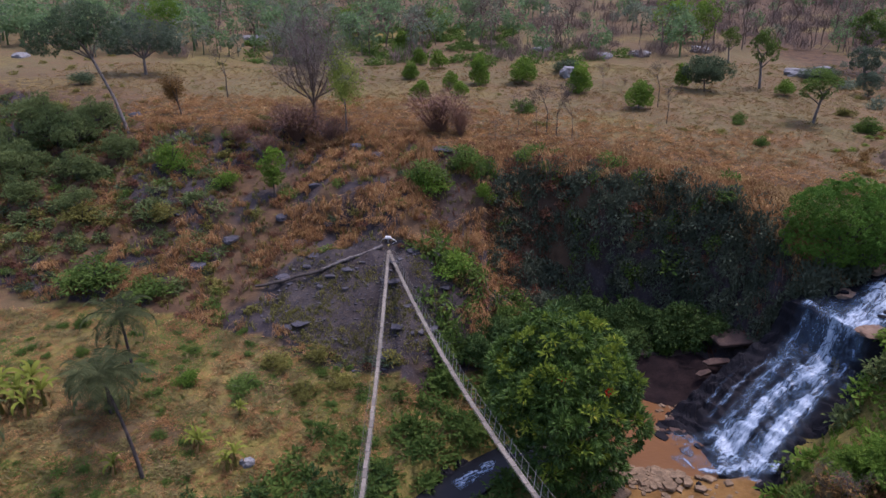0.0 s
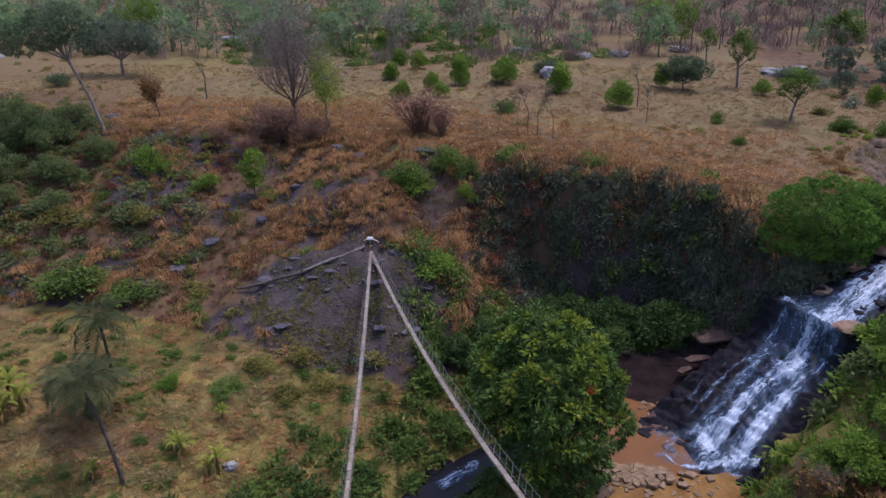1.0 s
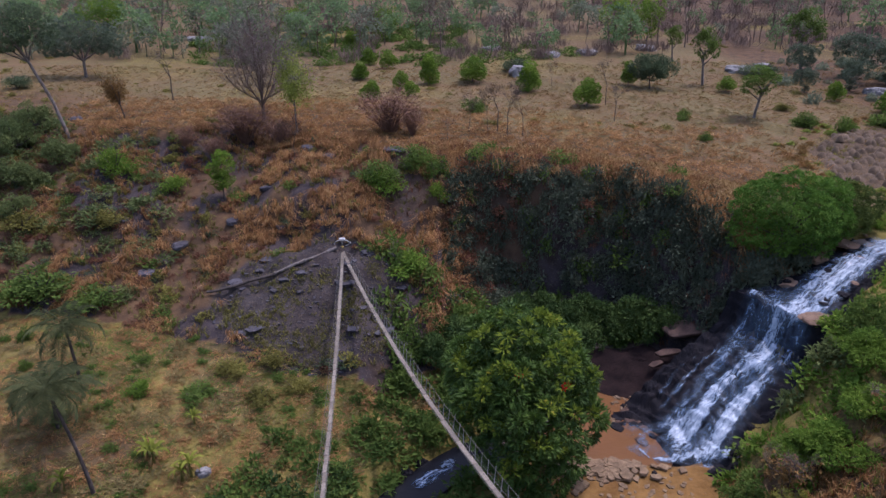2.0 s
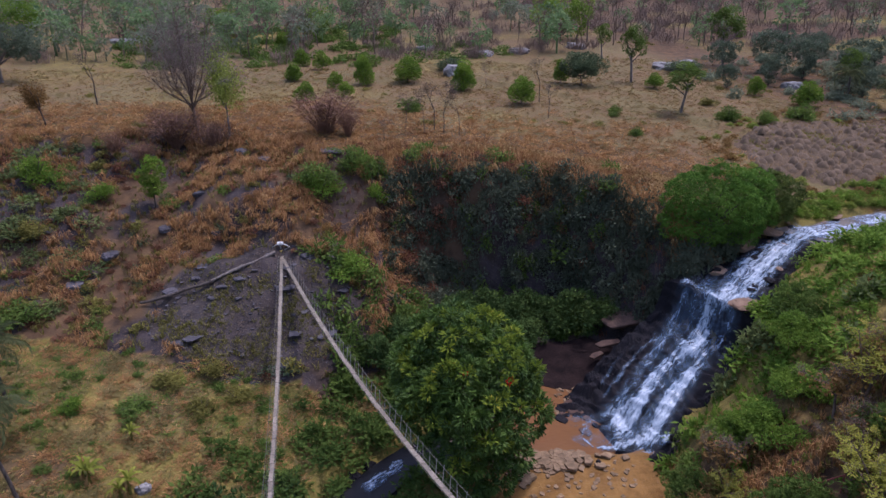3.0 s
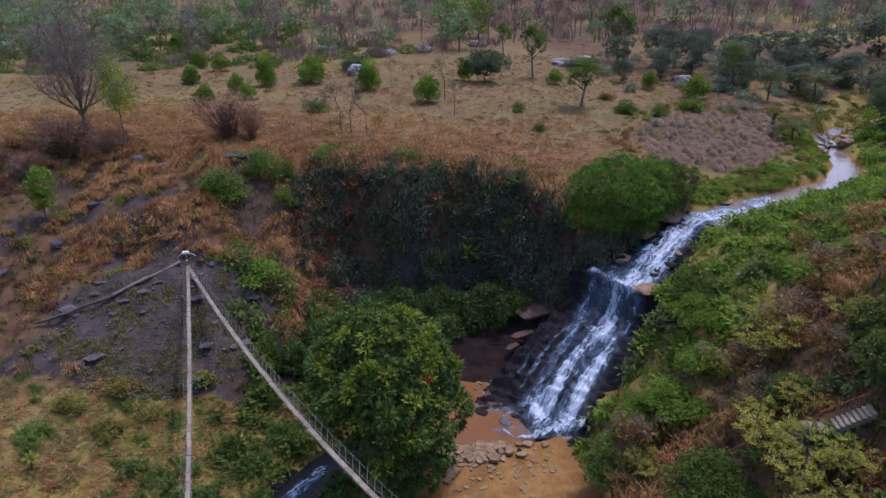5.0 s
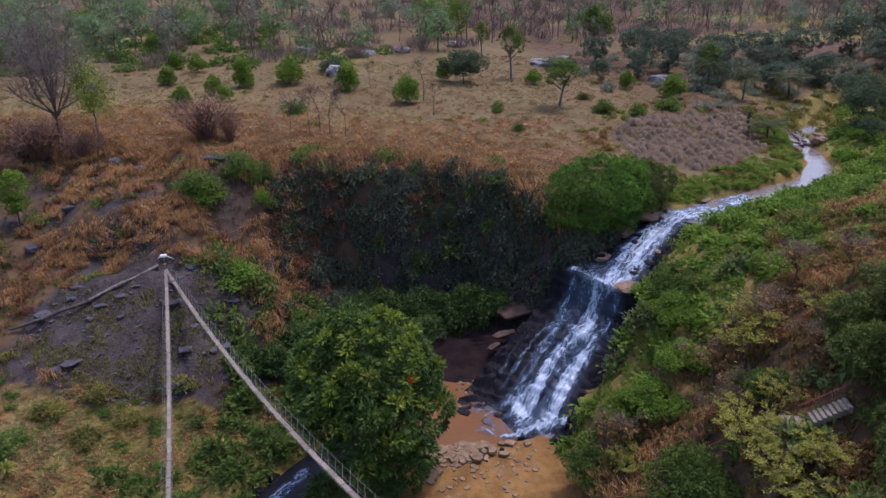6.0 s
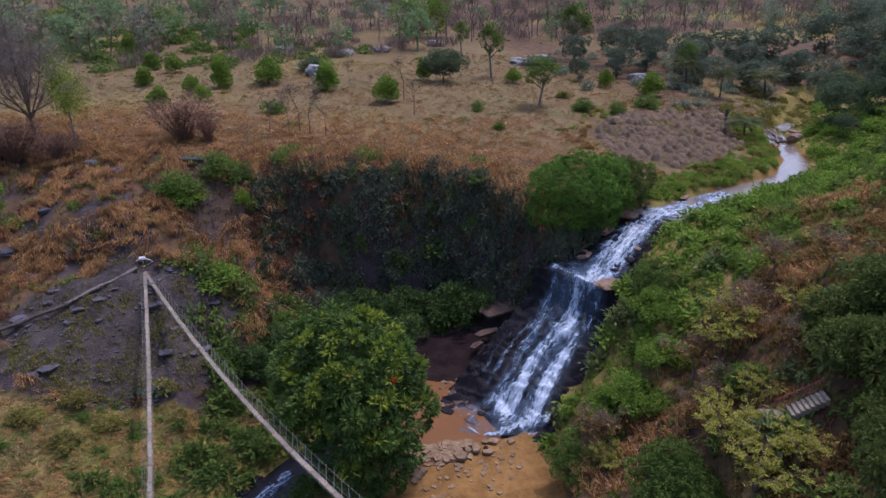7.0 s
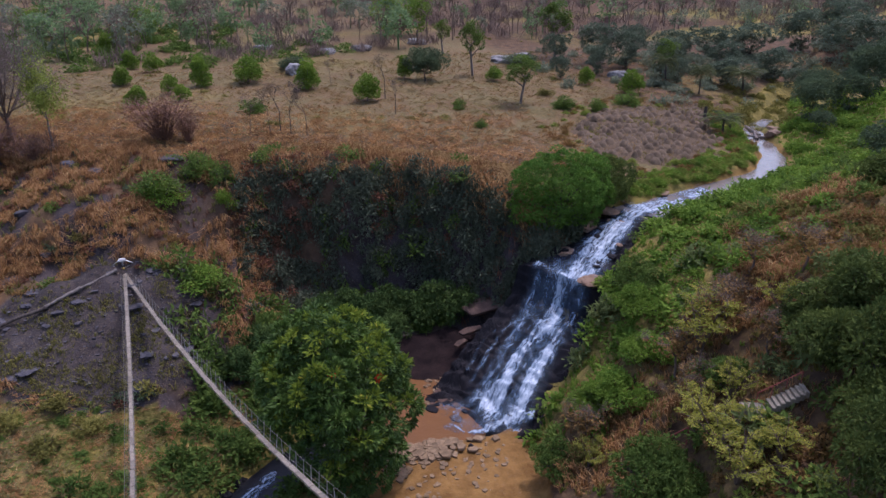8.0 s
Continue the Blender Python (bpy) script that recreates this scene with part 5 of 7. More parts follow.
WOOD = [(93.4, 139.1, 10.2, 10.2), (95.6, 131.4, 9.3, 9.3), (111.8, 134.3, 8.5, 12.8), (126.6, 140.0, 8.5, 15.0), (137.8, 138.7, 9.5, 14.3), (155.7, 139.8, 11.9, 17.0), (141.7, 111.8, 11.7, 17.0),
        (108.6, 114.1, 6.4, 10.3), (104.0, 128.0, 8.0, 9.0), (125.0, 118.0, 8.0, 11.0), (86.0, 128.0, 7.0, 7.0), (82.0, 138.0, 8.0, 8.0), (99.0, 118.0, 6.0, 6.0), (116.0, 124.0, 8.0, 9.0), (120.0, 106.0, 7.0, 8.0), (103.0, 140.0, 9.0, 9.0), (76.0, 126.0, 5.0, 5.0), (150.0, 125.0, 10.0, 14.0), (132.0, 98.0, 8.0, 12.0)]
plant_rows([(wood_tree, 9.5, 9.8)], WOOD, ("grey-green leafy tree of the far grove", "tree", "grove trees"), 13)
grove_bright = leafy_tree("broadleaf_tree", 58, 10, 10, 0.2, BARK, LEAF_BRIGHT, 36, 60, 0.55, 1.4, depth=1)
plant_rows([(grove_bright, 10, 10)], [(63.6, 202.2, 12.5, 12.0), (70.5, 197.3, 12.5, 11.0), (-2.0, 215.0, 9.0, 9.0), (-30.0, 225.0, 9.0, 10.0)], ("fresh green tree among bare woodland", "tree", "green woodland trees"), 14)

# ---- palms and bananas ----
palm_a = palm(61, 9.2, 22, 3.5, (-2.0, 0.6))
palm_a.matrix_basis = placed(palm_a, -23.7, 44.3)
tagged(palm_a, "tall oil palm with a thin dark trunk on the valley floor", "palm")
palm_b = palm(62, 5.6, 20, 3.6, (-0.4, 0.2))
palm_b.matrix_basis = placed(palm_b, -29.6, 57.5)
tagged(palm_b, "oil palm with drooping grey-green fronds", "palm", "short oil palms")
for x, y, s, h in [(-28.6, 50.5, 1.15, 0.75), (-35.8, 43.6, 1.0, 0.7), (106.7, 107.6, 1.35, 0.75), (79.9, 83.4, 1.15, 0.45), (95.6, 107.4, 0.9, 0.8), (94.4, 116.0, 1.0, 0.9)]:
    copy_thing(palm_b, Matrix.Identity(4)).matrix_basis = placed(palm_b, x, y, s, h, x)
ban = banana_plant(63)
rows = [(-25.8, 44.3, 0.85), (-20.1, 47.4, 0.95), (-17.0, 46.5, 1.05), (-17.6, 46.0, 0.8), (-18.0, 52.0, 0.65), (-36.4, 50.8, 1.45), (-34.6, 51.2, 1.3), (-37.6, 50.0, 1.4), (-36.3, 52.7, 1.4), (-38.6, 52.0, 1.4), (-35.2, 49.6, 1.2), (-20.7, 47.9, 0.8)]
for n, (x, y, s) in enumerate(rows):
    m = placed(ban, x, y, s, None, n * 1.9)
    if n == 0:
        ban.matrix_basis = m
        tagged(ban, "banana plant with yellow-green leaves and dry skirts", "banana plant", "banana plants")
    else:
        c = copy_thing(ban, Matrix.Identity(4))
        c.matrix_basis = m

# ---- undergrowth, grass and far woods ----
KINDS = [shrub_arrays(s, 165, 0.19) for s in (71, 72, 73, 76)]
VINES = [shrub_arrays(s, 170, 0.19, -0.2) for s in (77, 78, 79)]
FINE = [shrub_arrays(s, 210, 0.14) for s in (66, 67, 68)]
TUSSOCK = [shrub_arrays(s, 75, 0.42, 0.3, 0.13) for s in (56, 57, 58)]
TUFT = [shrub_arrays(s, 24, 0.55, 0.5, 0.13) for s in (46, 47, 48, 49)]
COARSE = [shrub_arrays(s, 150, 0.24, 0.5) for s in (74, 75)]


def on_wall(x, y):
    return inside(x, y, BRINK) & ~inside(x, y, FOOT)


def off_fall(x, y, more=0.6):
    c, m, _ = off_line(x, y, [f[:2] for f in FALL])
    half = np.interp(m, range(len(FALL)), [f[3] for f in FALL])
    return c > half + more


def clear(x, y):
    return off_fall(x, y) & (off_line(x, y, STREAM)[0] > 2.7) & (off_line(x, y, LOWER)[0] > 3.2) & (np.hypot((x - 25.5) / 7.0, (y - 61.5) / 4.6) > 1)


# hanging growth on the cliff of the amphitheatre
cliff = lambda x, y, c: on_wall(x, y) & clear(x, y) & (y > 58) & (x > 2) & (c < step(2, 10, x)) & (off_line(x, y, BRINK, True)[0] > 1.8 + 1.2 * wave(x, y, 3, 83))
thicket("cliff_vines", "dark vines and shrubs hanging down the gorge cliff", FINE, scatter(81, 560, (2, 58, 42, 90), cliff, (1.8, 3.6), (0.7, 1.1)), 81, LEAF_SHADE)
thicket("cliff_vines", "withered russet vines on the gorge cliff", KINDS, scatter(80, 900, (0, 60, 40, 90), lambda x, y, c: cliff(x, y, c) & (wave(x, y, 6, 99) > 0.25 - 0.9 * step(20, 8, x)), (1.2, 2.6), (0.7, 1.2)), 80, LEAF_RED)
thicket("cliff_shrubs", "green shrubs rooted on the gorge cliff", FINE, scatter(82, 420, (0, 58, 42, 90), lambda x, y, c: cliff(x, y, c) & (off_line(x, y, FOOT, True)[0] < 5 + 3 * wave(x, y, 5, 65)), (1.6, 3.4), (0.8, 1.2)), 82, LEAF_GREEN)
def sheer(x, y, c):
    gx, gy = (ground(x + 0.4, y, False) - ground(x - 0.4, y, False)) / 0.8, (ground(x, y + 0.4, False) - ground(x, y - 0.4, False)) / 0.8
    return cliff(x, y, 0 * c) & (np.hypot(gx, gy) > 1.1) & (x > 6)


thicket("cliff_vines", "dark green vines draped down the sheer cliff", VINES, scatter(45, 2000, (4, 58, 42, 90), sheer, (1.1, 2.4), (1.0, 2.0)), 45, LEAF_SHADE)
thicket("cliff_vines", "green creepers among the cliff vines", VINES, scatter(44, 700, (4, 58, 42, 90), lambda x, y, c: sheer(x, y, c) & (wave(x, y, 4, 43) > 0.1), (1.0, 2.2), (1.0, 1.8)), 44, LEAF_GREEN)


def strands(name, label, seed, n, keep, length, material):
    rng = np.random.default_rng(seed)
    x, y, c = rng.uniform(2, 42, n), rng.uniform(58, 90, n), rng.uniform(0, 1, n)
    k = keep(x, y, c)
    return grass(name, label, seed, np.stack([x[k], y[k]], 1), 7, length, 0.035, lambda x, y: np.stack([0.3 * wave(x, y, 2, 47), 0 * x - 0.75, 0 * x - 1.5], 1), material, "vines")


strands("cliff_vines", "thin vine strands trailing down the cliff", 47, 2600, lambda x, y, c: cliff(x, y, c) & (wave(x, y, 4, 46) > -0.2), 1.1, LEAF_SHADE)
strands("cliff_vines", "dry brown strands trailing down the cliff", 48, 1500, lambda x, y, c: cliff(x, y, c) & (wave(x, y, 5, 49) > 0.0), 1.2, LEAF_RED)
# thicket at the cliff's foot, behind and left of the mango tree
foot = lambda x, y, c: clear(x, y) & (y > 56 + 0.25 * np.abs(x - 6)) & (np.hypot(x - 20, y - 56) > 8.5)
thicket("thicket", "dense green thicket at the foot of the cliff", KINDS, scatter(83, 150, (-1, 56, 28, 74), foot, (2.2, 4.6), (0.9, 1.3)), 83, LEAF_GREEN)
foot_bush = lobed_tree("cliff_foot_bush", 64, ragged_lobes(164, 16, 6.0, 4.2), 6, 40, 0.52, 0.52, BARK_DARK, LEAF_FOOT, 1.0, 0.1)
plant_rows([(foot_bush, 4.2, 6.0)], [(26.9, 68.0, 5.2, 6.2), (23.4, 68.6, 4.4, 5.6), (20.3, 70.2, 4.6, 5.6), (17.0, 70.8, 4.4, 6.0), (13.4, 70.0, 5.0, 6.0), (9.4, 67.4, 4.6, 5.6), (6.0, 65.4, 4.6, 6.0), (3.4, 62.6, 3.6, 4.6), (8.4, 62.6, 4.0, 5.2), (12.4, 65.4, 4.4, 5.6), (16.6, 66.4, 3.6, 5.0),
           (20.4, 66.6, 3.0, 4.4), (29.6, 66.6, 3.4, 4.6)], ("large-leaved green bush at the cliff foot", "bush", "cliff foot bushes"), 16)
# along the lower river, under the bridges
low_river = lambda x, y, c: (off_line(x, y, LOWER)[0] > 1.9) & (off_line(x, y, LOWER)[0] < 9 + 3 * c) & (x < 8)
thicket("river_thicket", "dense green thicket lining the lower river", KINDS, scatter(84, 330, (-30, 24, 9, 60), low_river, (1.6, 3.6), (0.7, 1.1)), 84, LEAF_GREEN)
thicket("river_thicket", "dark green growth beside the lower river", KINDS, scatter(85, 120, (-40, 26, 4, 48), low_river, (1.6, 3.2), (0.7, 1.0)), 85, LEAF_FOOT)
thicket("brink_scrub", "withered scrub along the gorge brink", KINDS, scatter(79, 420, (-4, 70, 40, 96), lambda x, y, c: (off_line(x, y, BRINK, True)[0] < 3.0) & (y > 70) & (wave(x, y, 4.5, 88) < 0.1), (0.8, 2.0), (0.6, 1.0)), 79, LEAF_RED)
# the bank facing the fall
def bank(x, y):
    d, k, side = off_line(x, y, STREAM)
    return clear(x, y) & (x > 23) & ((side < 0) | (y < 50)) & ~(inside(x, y, FOOT) & (x < 25.5))


def dry_strip(x, y):
    w = 0.3 * wave(x, y, 3, 63)
    return (np.hypot((x - 42.5) / 5.5, (y - 38.6) / 3.2) + w < 1) | (np.hypot((x - 30.6) / 2.6, (y - 35.4) / 3.0) + w < 1) | (np.hypot((x - 60) / 6, (y - 46) / 2.4) + w < 1)


def lush(x, y):
    d, k, side = off_line(x, y, STREAM)
    return step(22, 11, d + 4 * wave(x, y, 6, 91)) * step(34, 42, y) * (1 - 0.9 * dry_strip(x, y))


thicket("bank_growth", "bright green creepers covering the bank beside the fall", KINDS, scatter(86, 1000, (24, 26, 100, 84), lambda x, y, c: bank(x, y) & (c < lush(x, y)), (1.8, 3.8), (0.5, 0.85)), 86, LEAF_BRIGHT)
thicket("bank_growth", "mid green shrubs over the steep bank", KINDS, scatter(87, 300, (24, 8, 96, 70), lambda x, y, c: bank(x, y) & ~dry_strip(x, y) & (c < 0.75), (1.6, 3.8), (0.6, 1.0)), 87, LEAF_GREEN)
thicket("bank_growth", "dusty olive scrub over the steep bank", KINDS, scatter(88, 420, (26, 8, 96, 62), lambda x, y, c: bank(x, y) & ~dry_strip(x, y) & (c > lush(x, y)) & (wave(x, y, 11, 92) > -0.2), (1.4, 3.2), (0.6, 1.0)), 88, LEAF_OLIVE)
thicket("bank_growth", "dark shrubs over the steep bank", KINDS, scatter(89, 150, (28, 8, 90, 50), lambda x, y, c: bank(x, y) & ~dry_strip(x, y) & (wave(x, y, 9, 93) > 0.1), (2.0, 4.4), (0.8, 1.1)), 89, LEAF_MID)
thicket("bank_growth", "withered russet scrub on the steep bank", KINDS, scatter(78, 860, (30, 10, 96, 60), lambda x, y, c: bank(x, y) & (c > lush(x, y)) & (wave(x, y, 9, 87) > -0.1), (1.2, 2.8), (0.5, 0.9)), 78, LEAF_BROWN)
thicket("bank_growth", "yellowing scrub on the steep bank", KINDS, scatter(77, 260, (28, 10, 80, 50), lambda x, y, c: bank(x, y) & (c > lush(x, y)) & (wave(x, y, 7, 86) > 0.1), (1.0, 2.4), (0.6, 1.0)), 77, LEAF_LIME)
thicket("stream_scrub", "green scrub closing over the upper stream", KINDS, scatter(76, 230, (84, 80, 132, 118), lambda x, y, c: (off_line(x, y, STREAM)[0] < 11) & (off_line(x, y, STREAM)[1] > 8.1), (1.6, 3.2), (0.5, 0.9)), 76, LEAF_OLIVE)
# banks of the upper stream
north_bank = lambda x, y, c: (off_line(x, y, STREAM)[0] > 2.3) & (off_line(x, y, STREAM)[0] < 3.4 + 4.0 * c) & (off_line(x, y, STREAM)[2] > 0) & (x > 50) & (x < 92)
thicket("stream_reeds", "bright green reeds along the upper stream", COARSE, scatter(90, 1500, (48, 62, 96, 96), north_bank, (0.8, 1.7), (0.6, 0.9)), 90, LEAF_BRIGHT)
thicket("stream_reeds", "yellow-green reeds along the upper stream", COARSE, scatter(64, 2600, (48, 62, 96, 96), north_bank, (0.7, 1.5), (0.6, 1.0)), 64, LEAF_LIME)
thicket("bank_growth", "green scrub beyond the upper river", KINDS, scatter(99, 330, (84, 30, 170, 100), lambda x, y, c: bank(x, y), (2.4, 5.0), (0.5, 0.9)), 99, LEAF_BRIGHT)
thicket("grove_scrub", "haze-pale undergrowth beneath the grove", KINDS, scatter(100, 240, (84, 96, 175, 150), lambda x, y, c: ~inside(x, y, MOUNDS) & (wave(x, y, 16, 89) > -0.25) & (x > 84 + 0.4 * np.abs(y - 125)), (2.0, 5.0), (0.5, 0.9)), 100, LEAF_HAZY)
# left slope scrub
def scar(x, y):
    return np.hypot((x + 9) / 11, (y - 67) / 8) + 0.12 * wave(x, y, 9, 21) < 0.92


slope = lambda x, y, c: on_wall(x, y) & ~scar(x, y) & (x < 2) & (c < 0.25 + 0.5 * step(-20, -45, x))
thicket("slope_scrub", "patchy green scrub on the burnt slope", KINDS, scatter(91, 240, (-90, 60, 2, 128), slope, (1.0, 3.0), (0.5, 0.9)), 91, LEAF_GREEN)
thicket("slope_scrub", "dull olive scrub on the burnt slope", KINDS, scatter(92, 700, (-90, 60, 2, 128), slope, (1.0, 2.8), (0.5, 0.9)), 92, LEAF_OLIVE)
thicket("slope_scrub", "dark scrub on the burnt slope", KINDS, scatter(98, 460, (-90, 60, 4, 128), slope, (0.8, 2.6), (0.5, 0.9)), 98, LEAF_DARK)
thicket("slope_scrub", "dense scrub on the far slope", KINDS, scatter(75, 420, (-95, 66, -26, 130), lambda x, y, c: on_wall(x, y) & (c < step(-24, -44, x)), (1.6, 4.2), (0.5, 0.9)), 75, LEAF_MID)
thicket("slope_scrub", "withered russet scrub on the slope", KINDS, scatter(93, 640, (-70, 60, 8, 104), slope, (0.8, 2.4), (0.4, 0.8)), 93, LEAF_RED)
thicket("slope_scrub", "withered brown growth on the slope", FINE, scatter(62, 900, (-70, 60, 8, 104), slope, (0.8, 2.2), (0.4, 0.8)), 62, LEAF_BROWN)
flat = lambda x, y, c: inside(x, y, FOOT) & (x < 2) & (off_line(x, y, LOWER)[0] > 5) & (wave(x, y, 7, 94) > -0.1)
thicket("valley_weeds", "low green weeds on the valley floor", COARSE, scatter(94, 360, (-60, 38, 2, 66), flat, (0.5, 1.4), (0.4, 0.8)), 94, LEAF_GREEN)
brink = lambda x, y, c: (off_line(x, y, BRINK, True)[0] < 2.6) & (y > 70) & (wave(x, y, 4.5, 88) > -0.1)
thicket("brink_scrub", "shrubs and dry growth along the gorge brink", KINDS, scatter(95, 90, (-4, 70, 40, 96), brink, (1.0, 3.0), (0.6, 1.1)), 95, LEAF_GREEN)
thicket("field_scrub", "scattered scrub across the dry field", KINDS, scatter(96, 200, (-90, 100, 120, 190), lambda x, y, c: ~inside(x, y, MOUNDS) & (wave(x, y, 30, 95) > 0.1), (0.7, 2.2), (0.5, 0.8)), 96, LEAF_OLIVE)


def tufts(seed, n, box, keep):
    rng = np.random.default_rng(seed)
    x, y, c = rng.uniform(box[0], box[2], n), rng.uniform(box[1], box[3], n), rng.uniform(0, 1, n)
    k = keep(x, y, c)
    return np.stack([x[k], y[k]], 1)


open_field = lambda x, y, c: ~inside(x, y, BRINK) & ~inside(x, y, MOUNDS) & (off_line(x, y, STREAM)[0] > 6) & (off_line(x, y, STREAM)[2] > 0)
grass("field_weeds", "olive weeds and green grass patches of the field", 65, tufts(65, 20000, (-80, 90, 110, 175), lambda x, y, c: open_field(x, y, c) & (c < step(-0.2, 0.5, wave(x, y, 19, 66) + 0.5 * wave(x, y, 5, 67)))), 5, 0.28, 0.09, 0.0, GRASS_OLIVE, "weeds", bent=False, lay=0.8)
thicket("field_tussocks", "russet tussocks of dry grass behind the brink", TUFT, scatter(51, 7500, (-50, 74, 60, 125), lambda x, y, c: open_field(x, y, c) & (c < step(34, 6, off_line(x, y, BRINK, True)[0] + 6 * wave(x, y, 7, 53))), (0.6, 1.7), (0.35, 0.65)), 51, STRAW_ORANGE)
thicket("field_tussocks", "yellow-brown tussocks across the field", TUFT, scatter(52, 5200, (-70, 84, 110, 160), lambda x, y, c: open_field(x, y, c) & (c < 0.35 + 0.65 * step(-0.3, 0.3, wave(x, y, 9, 54) + 0.6 * wave(x, y, 2.5, 50))), (0.5, 1.3), (0.35, 0.6)), 52, STRAW)
thicket("field_tussocks", "green-brown tussocks across the field", TUFT, scatter(53, 4200, (-70, 84, 115, 160), lambda x, y, c: open_field(x, y, c) & (wave(x, y, 11, 55) + 0.6 * wave(x, y, 2.5, 51) > 0.0), (0.5, 1.4), (0.3, 0.6)), 53, GRASS_OLIVE)
thicket("brink_tussocks", "billowing clumps of bleached grass over the brink", TUSSOCK, scatter(54, 1500, (2, 66, 42, 92), lambda x, y, c: (off_line(x, y, BRINK, True)[0] < 2.6) & (y > 62) & (off_line(x, y, STREAM)[0] > 7) & (wave(x, y, 4, 57) > -0.35), (1.2, 2.8), (0.5, 0.9)), 54, STRAW_ORANGE)
# added dark vines stand in for the shade under the rim tree's crown
thicket("cliff_vines", "dark vines standing in for shade below the rim tree", FINE, scatter(55, 90, (35.5, 59.5, 43, 64), lambda x, y, c: off_fall(x, y, 0.3) & (y < 63.2), (2.0, 3.4), (1.0, 1.5)), 55, LEAF_SHADE)
thicket("grove_scrub", "haze-pale green bushes under the far grove", KINDS, scatter(56, 90, (70, 102, 150, 160), lambda x, y, c: ~inside(x, y, MOUNDS) & (x > 66 + 0.3 * np.abs(y - 120)), (1.6, 4.2), (0.8, 1.3)), 56, LEAF_HAZY)
grass("field_grass", "dry straw-coloured grass of the field", 101, tufts(101, 11000, (-80, 74, 90, 160), open_field), 6, 0.45, 0.07, 0.0, STRAW_PALE, bent=False, lay=0.4)
downhill = lambda x, y: np.stack([0 * x, 0 * x - 0.5, 0 * x - 0.55], 1)
tumble = lambda x, y: np.stack([0.9 * wave(x, y, 1.6, 104), 0.7 * wave(x, y, 1.7, 105) - 0.4, 0 * x - 0.5], 1)
ragged = lambda x, y, c: (on_wall(x, y) | (off_line(x, y, BRINK, True)[0] < 3)) & ~scar(x, y) & (x < 9) & (c < step(-0.05, 0.45, 0.55 * wave(x, y, 5, 102) + 0.75 * wave(x, y, 1.9, 103) + 0.42 * step(-34, -16, x) - 0.30))
grass("slope_grass", "long rust-coloured dry grass hanging down the slope", 102, tufts(102, 9500, (-52, 62, 9, 108), ragged), 12, 1.7, 0.030, tumble, STRAW_ORANGE)
brink_grass = lambda x, y, c: (off_line(x, y, BRINK, True)[0] < 4.6) & (x > 4) & (y > 66) & (c < 0.25 + 0.75 * step(14, 24, x))
near_brink = lambda x, y, c: ~inside(x, y, BRINK) & (c < step(26, 4, off_line(x, y, BRINK, True)[0])) & (y > 70) & (off_line(x, y, STREAM)[0] > 8)
grass("brink_grass", "tall rusty grass behind the gorge brink", 106, tufts(106, 9000, (-52, 72, 46, 122), near_brink), 6, 0.5, 0.045, 0.0, STRAW_ORANGE, lay=0.5)
grass("brink_grass", "dry bleached grass spilling over the gorge brink", 103, tufts(103, 12000, (4, 64, 44, 96), brink_grass), 8, 1.25, 0.04, downhill, STRAW)
burnt_brush = lambda x, y, c: on_wall(x, y) & ~scar(x, y) & (x < 10)
grass("slope_weeds", "dusty green weeds on the burnt slope", 107, tufts(107, 5200, (-80, 60, 10, 124), burnt_brush), 6, 0.9, 0.045, 0.0, LEAF_OLIVE, "weeds")
grass("slope_brush", "charred russet brush on the slope", 108, tufts(108, 4200, (-80, 60, 10, 124), lambda x, y, c: burnt_brush(x, y, c) & (wave(x, y, 6, 84) > -0.05)), 6, 1.0, 0.03, 0.0, LEAF_RED, "brush")
grass("scar_weeds", "sparse weeds on the burnt patch", 109, tufts(109, 7000, (-22, 58, 4, 76), lambda x, y, c: scar(x, y) & (c < step(-0.5, 0.6, wave(x, y, 2.5, 58)))), 5, 0.45, 0.03, 0.0, LEAF_OLIVE, "weeds")
hanging = lambda x, y, c: on_wall(x, y) & (off_line(x, y, BRINK, True)[0] < 3.2) & (x > -3) & (wave(x, y, 3.6, 85) > 0.05 - 0.6 * step(16, 22, x))
grass("hanging_grass", "bleached grass hanging in curtains over the cliff", 115, tufts(115, 7000, (-3, 62, 42, 92), hanging), 9, 2.0, 0.035, lambda x, y: np.stack([0 * x, 0 * x - 0.55, 0 * x - 1.1], 1), STRAW_ORANGE)
valley = lambda x, y, c: inside(x, y, FOOT) & (off_line(x, y, LOWER)[0] > 4) & (x < 3)
thicket("valley_tussocks", "rusty grass tussocks on the valley floor", TUSSOCK, scatter(49, 500, (-60, 36, 4, 70), valley, (0.6, 1.8), (0.25, 0.5)), 49, STRAW_ORANGE)
thicket("valley_tussocks", "olive grass tussocks on the valley floor", TUSSOCK, scatter(50, 800, (-60, 36, 4, 70), valley, (0.6, 2.0), (0.25, 0.5)), 50, GRASS_OLIVE)
grass("valley_grass", "dry rusty grass on the valley floor", 104, tufts(104, 8500, (-60, 36, 4, 70), lambda x, y, c: inside(x, y, FOOT) & (off_line(x, y, LOWER)[0] > 5)), 7, 0.55, 0.035, 0.0, STRAW_ORANGE, bent=False, lay=0.8)
grass("valley_weeds", "olive weeds between dry grass on the valley floor", 110, tufts(110, 9000, (-60, 36, 4, 70), lambda x, y, c: inside(x, y, FOOT) & (off_line(x, y, LOWER)[0] > 3) & (c < 0.35 + 0.6 * step(-0.3, 0.4, wave(x, y, 7, 94)))), 7, 0.5, 0.05, 0.0, LEAF_OLIVE, "weeds", bent=False, lay=0.8)
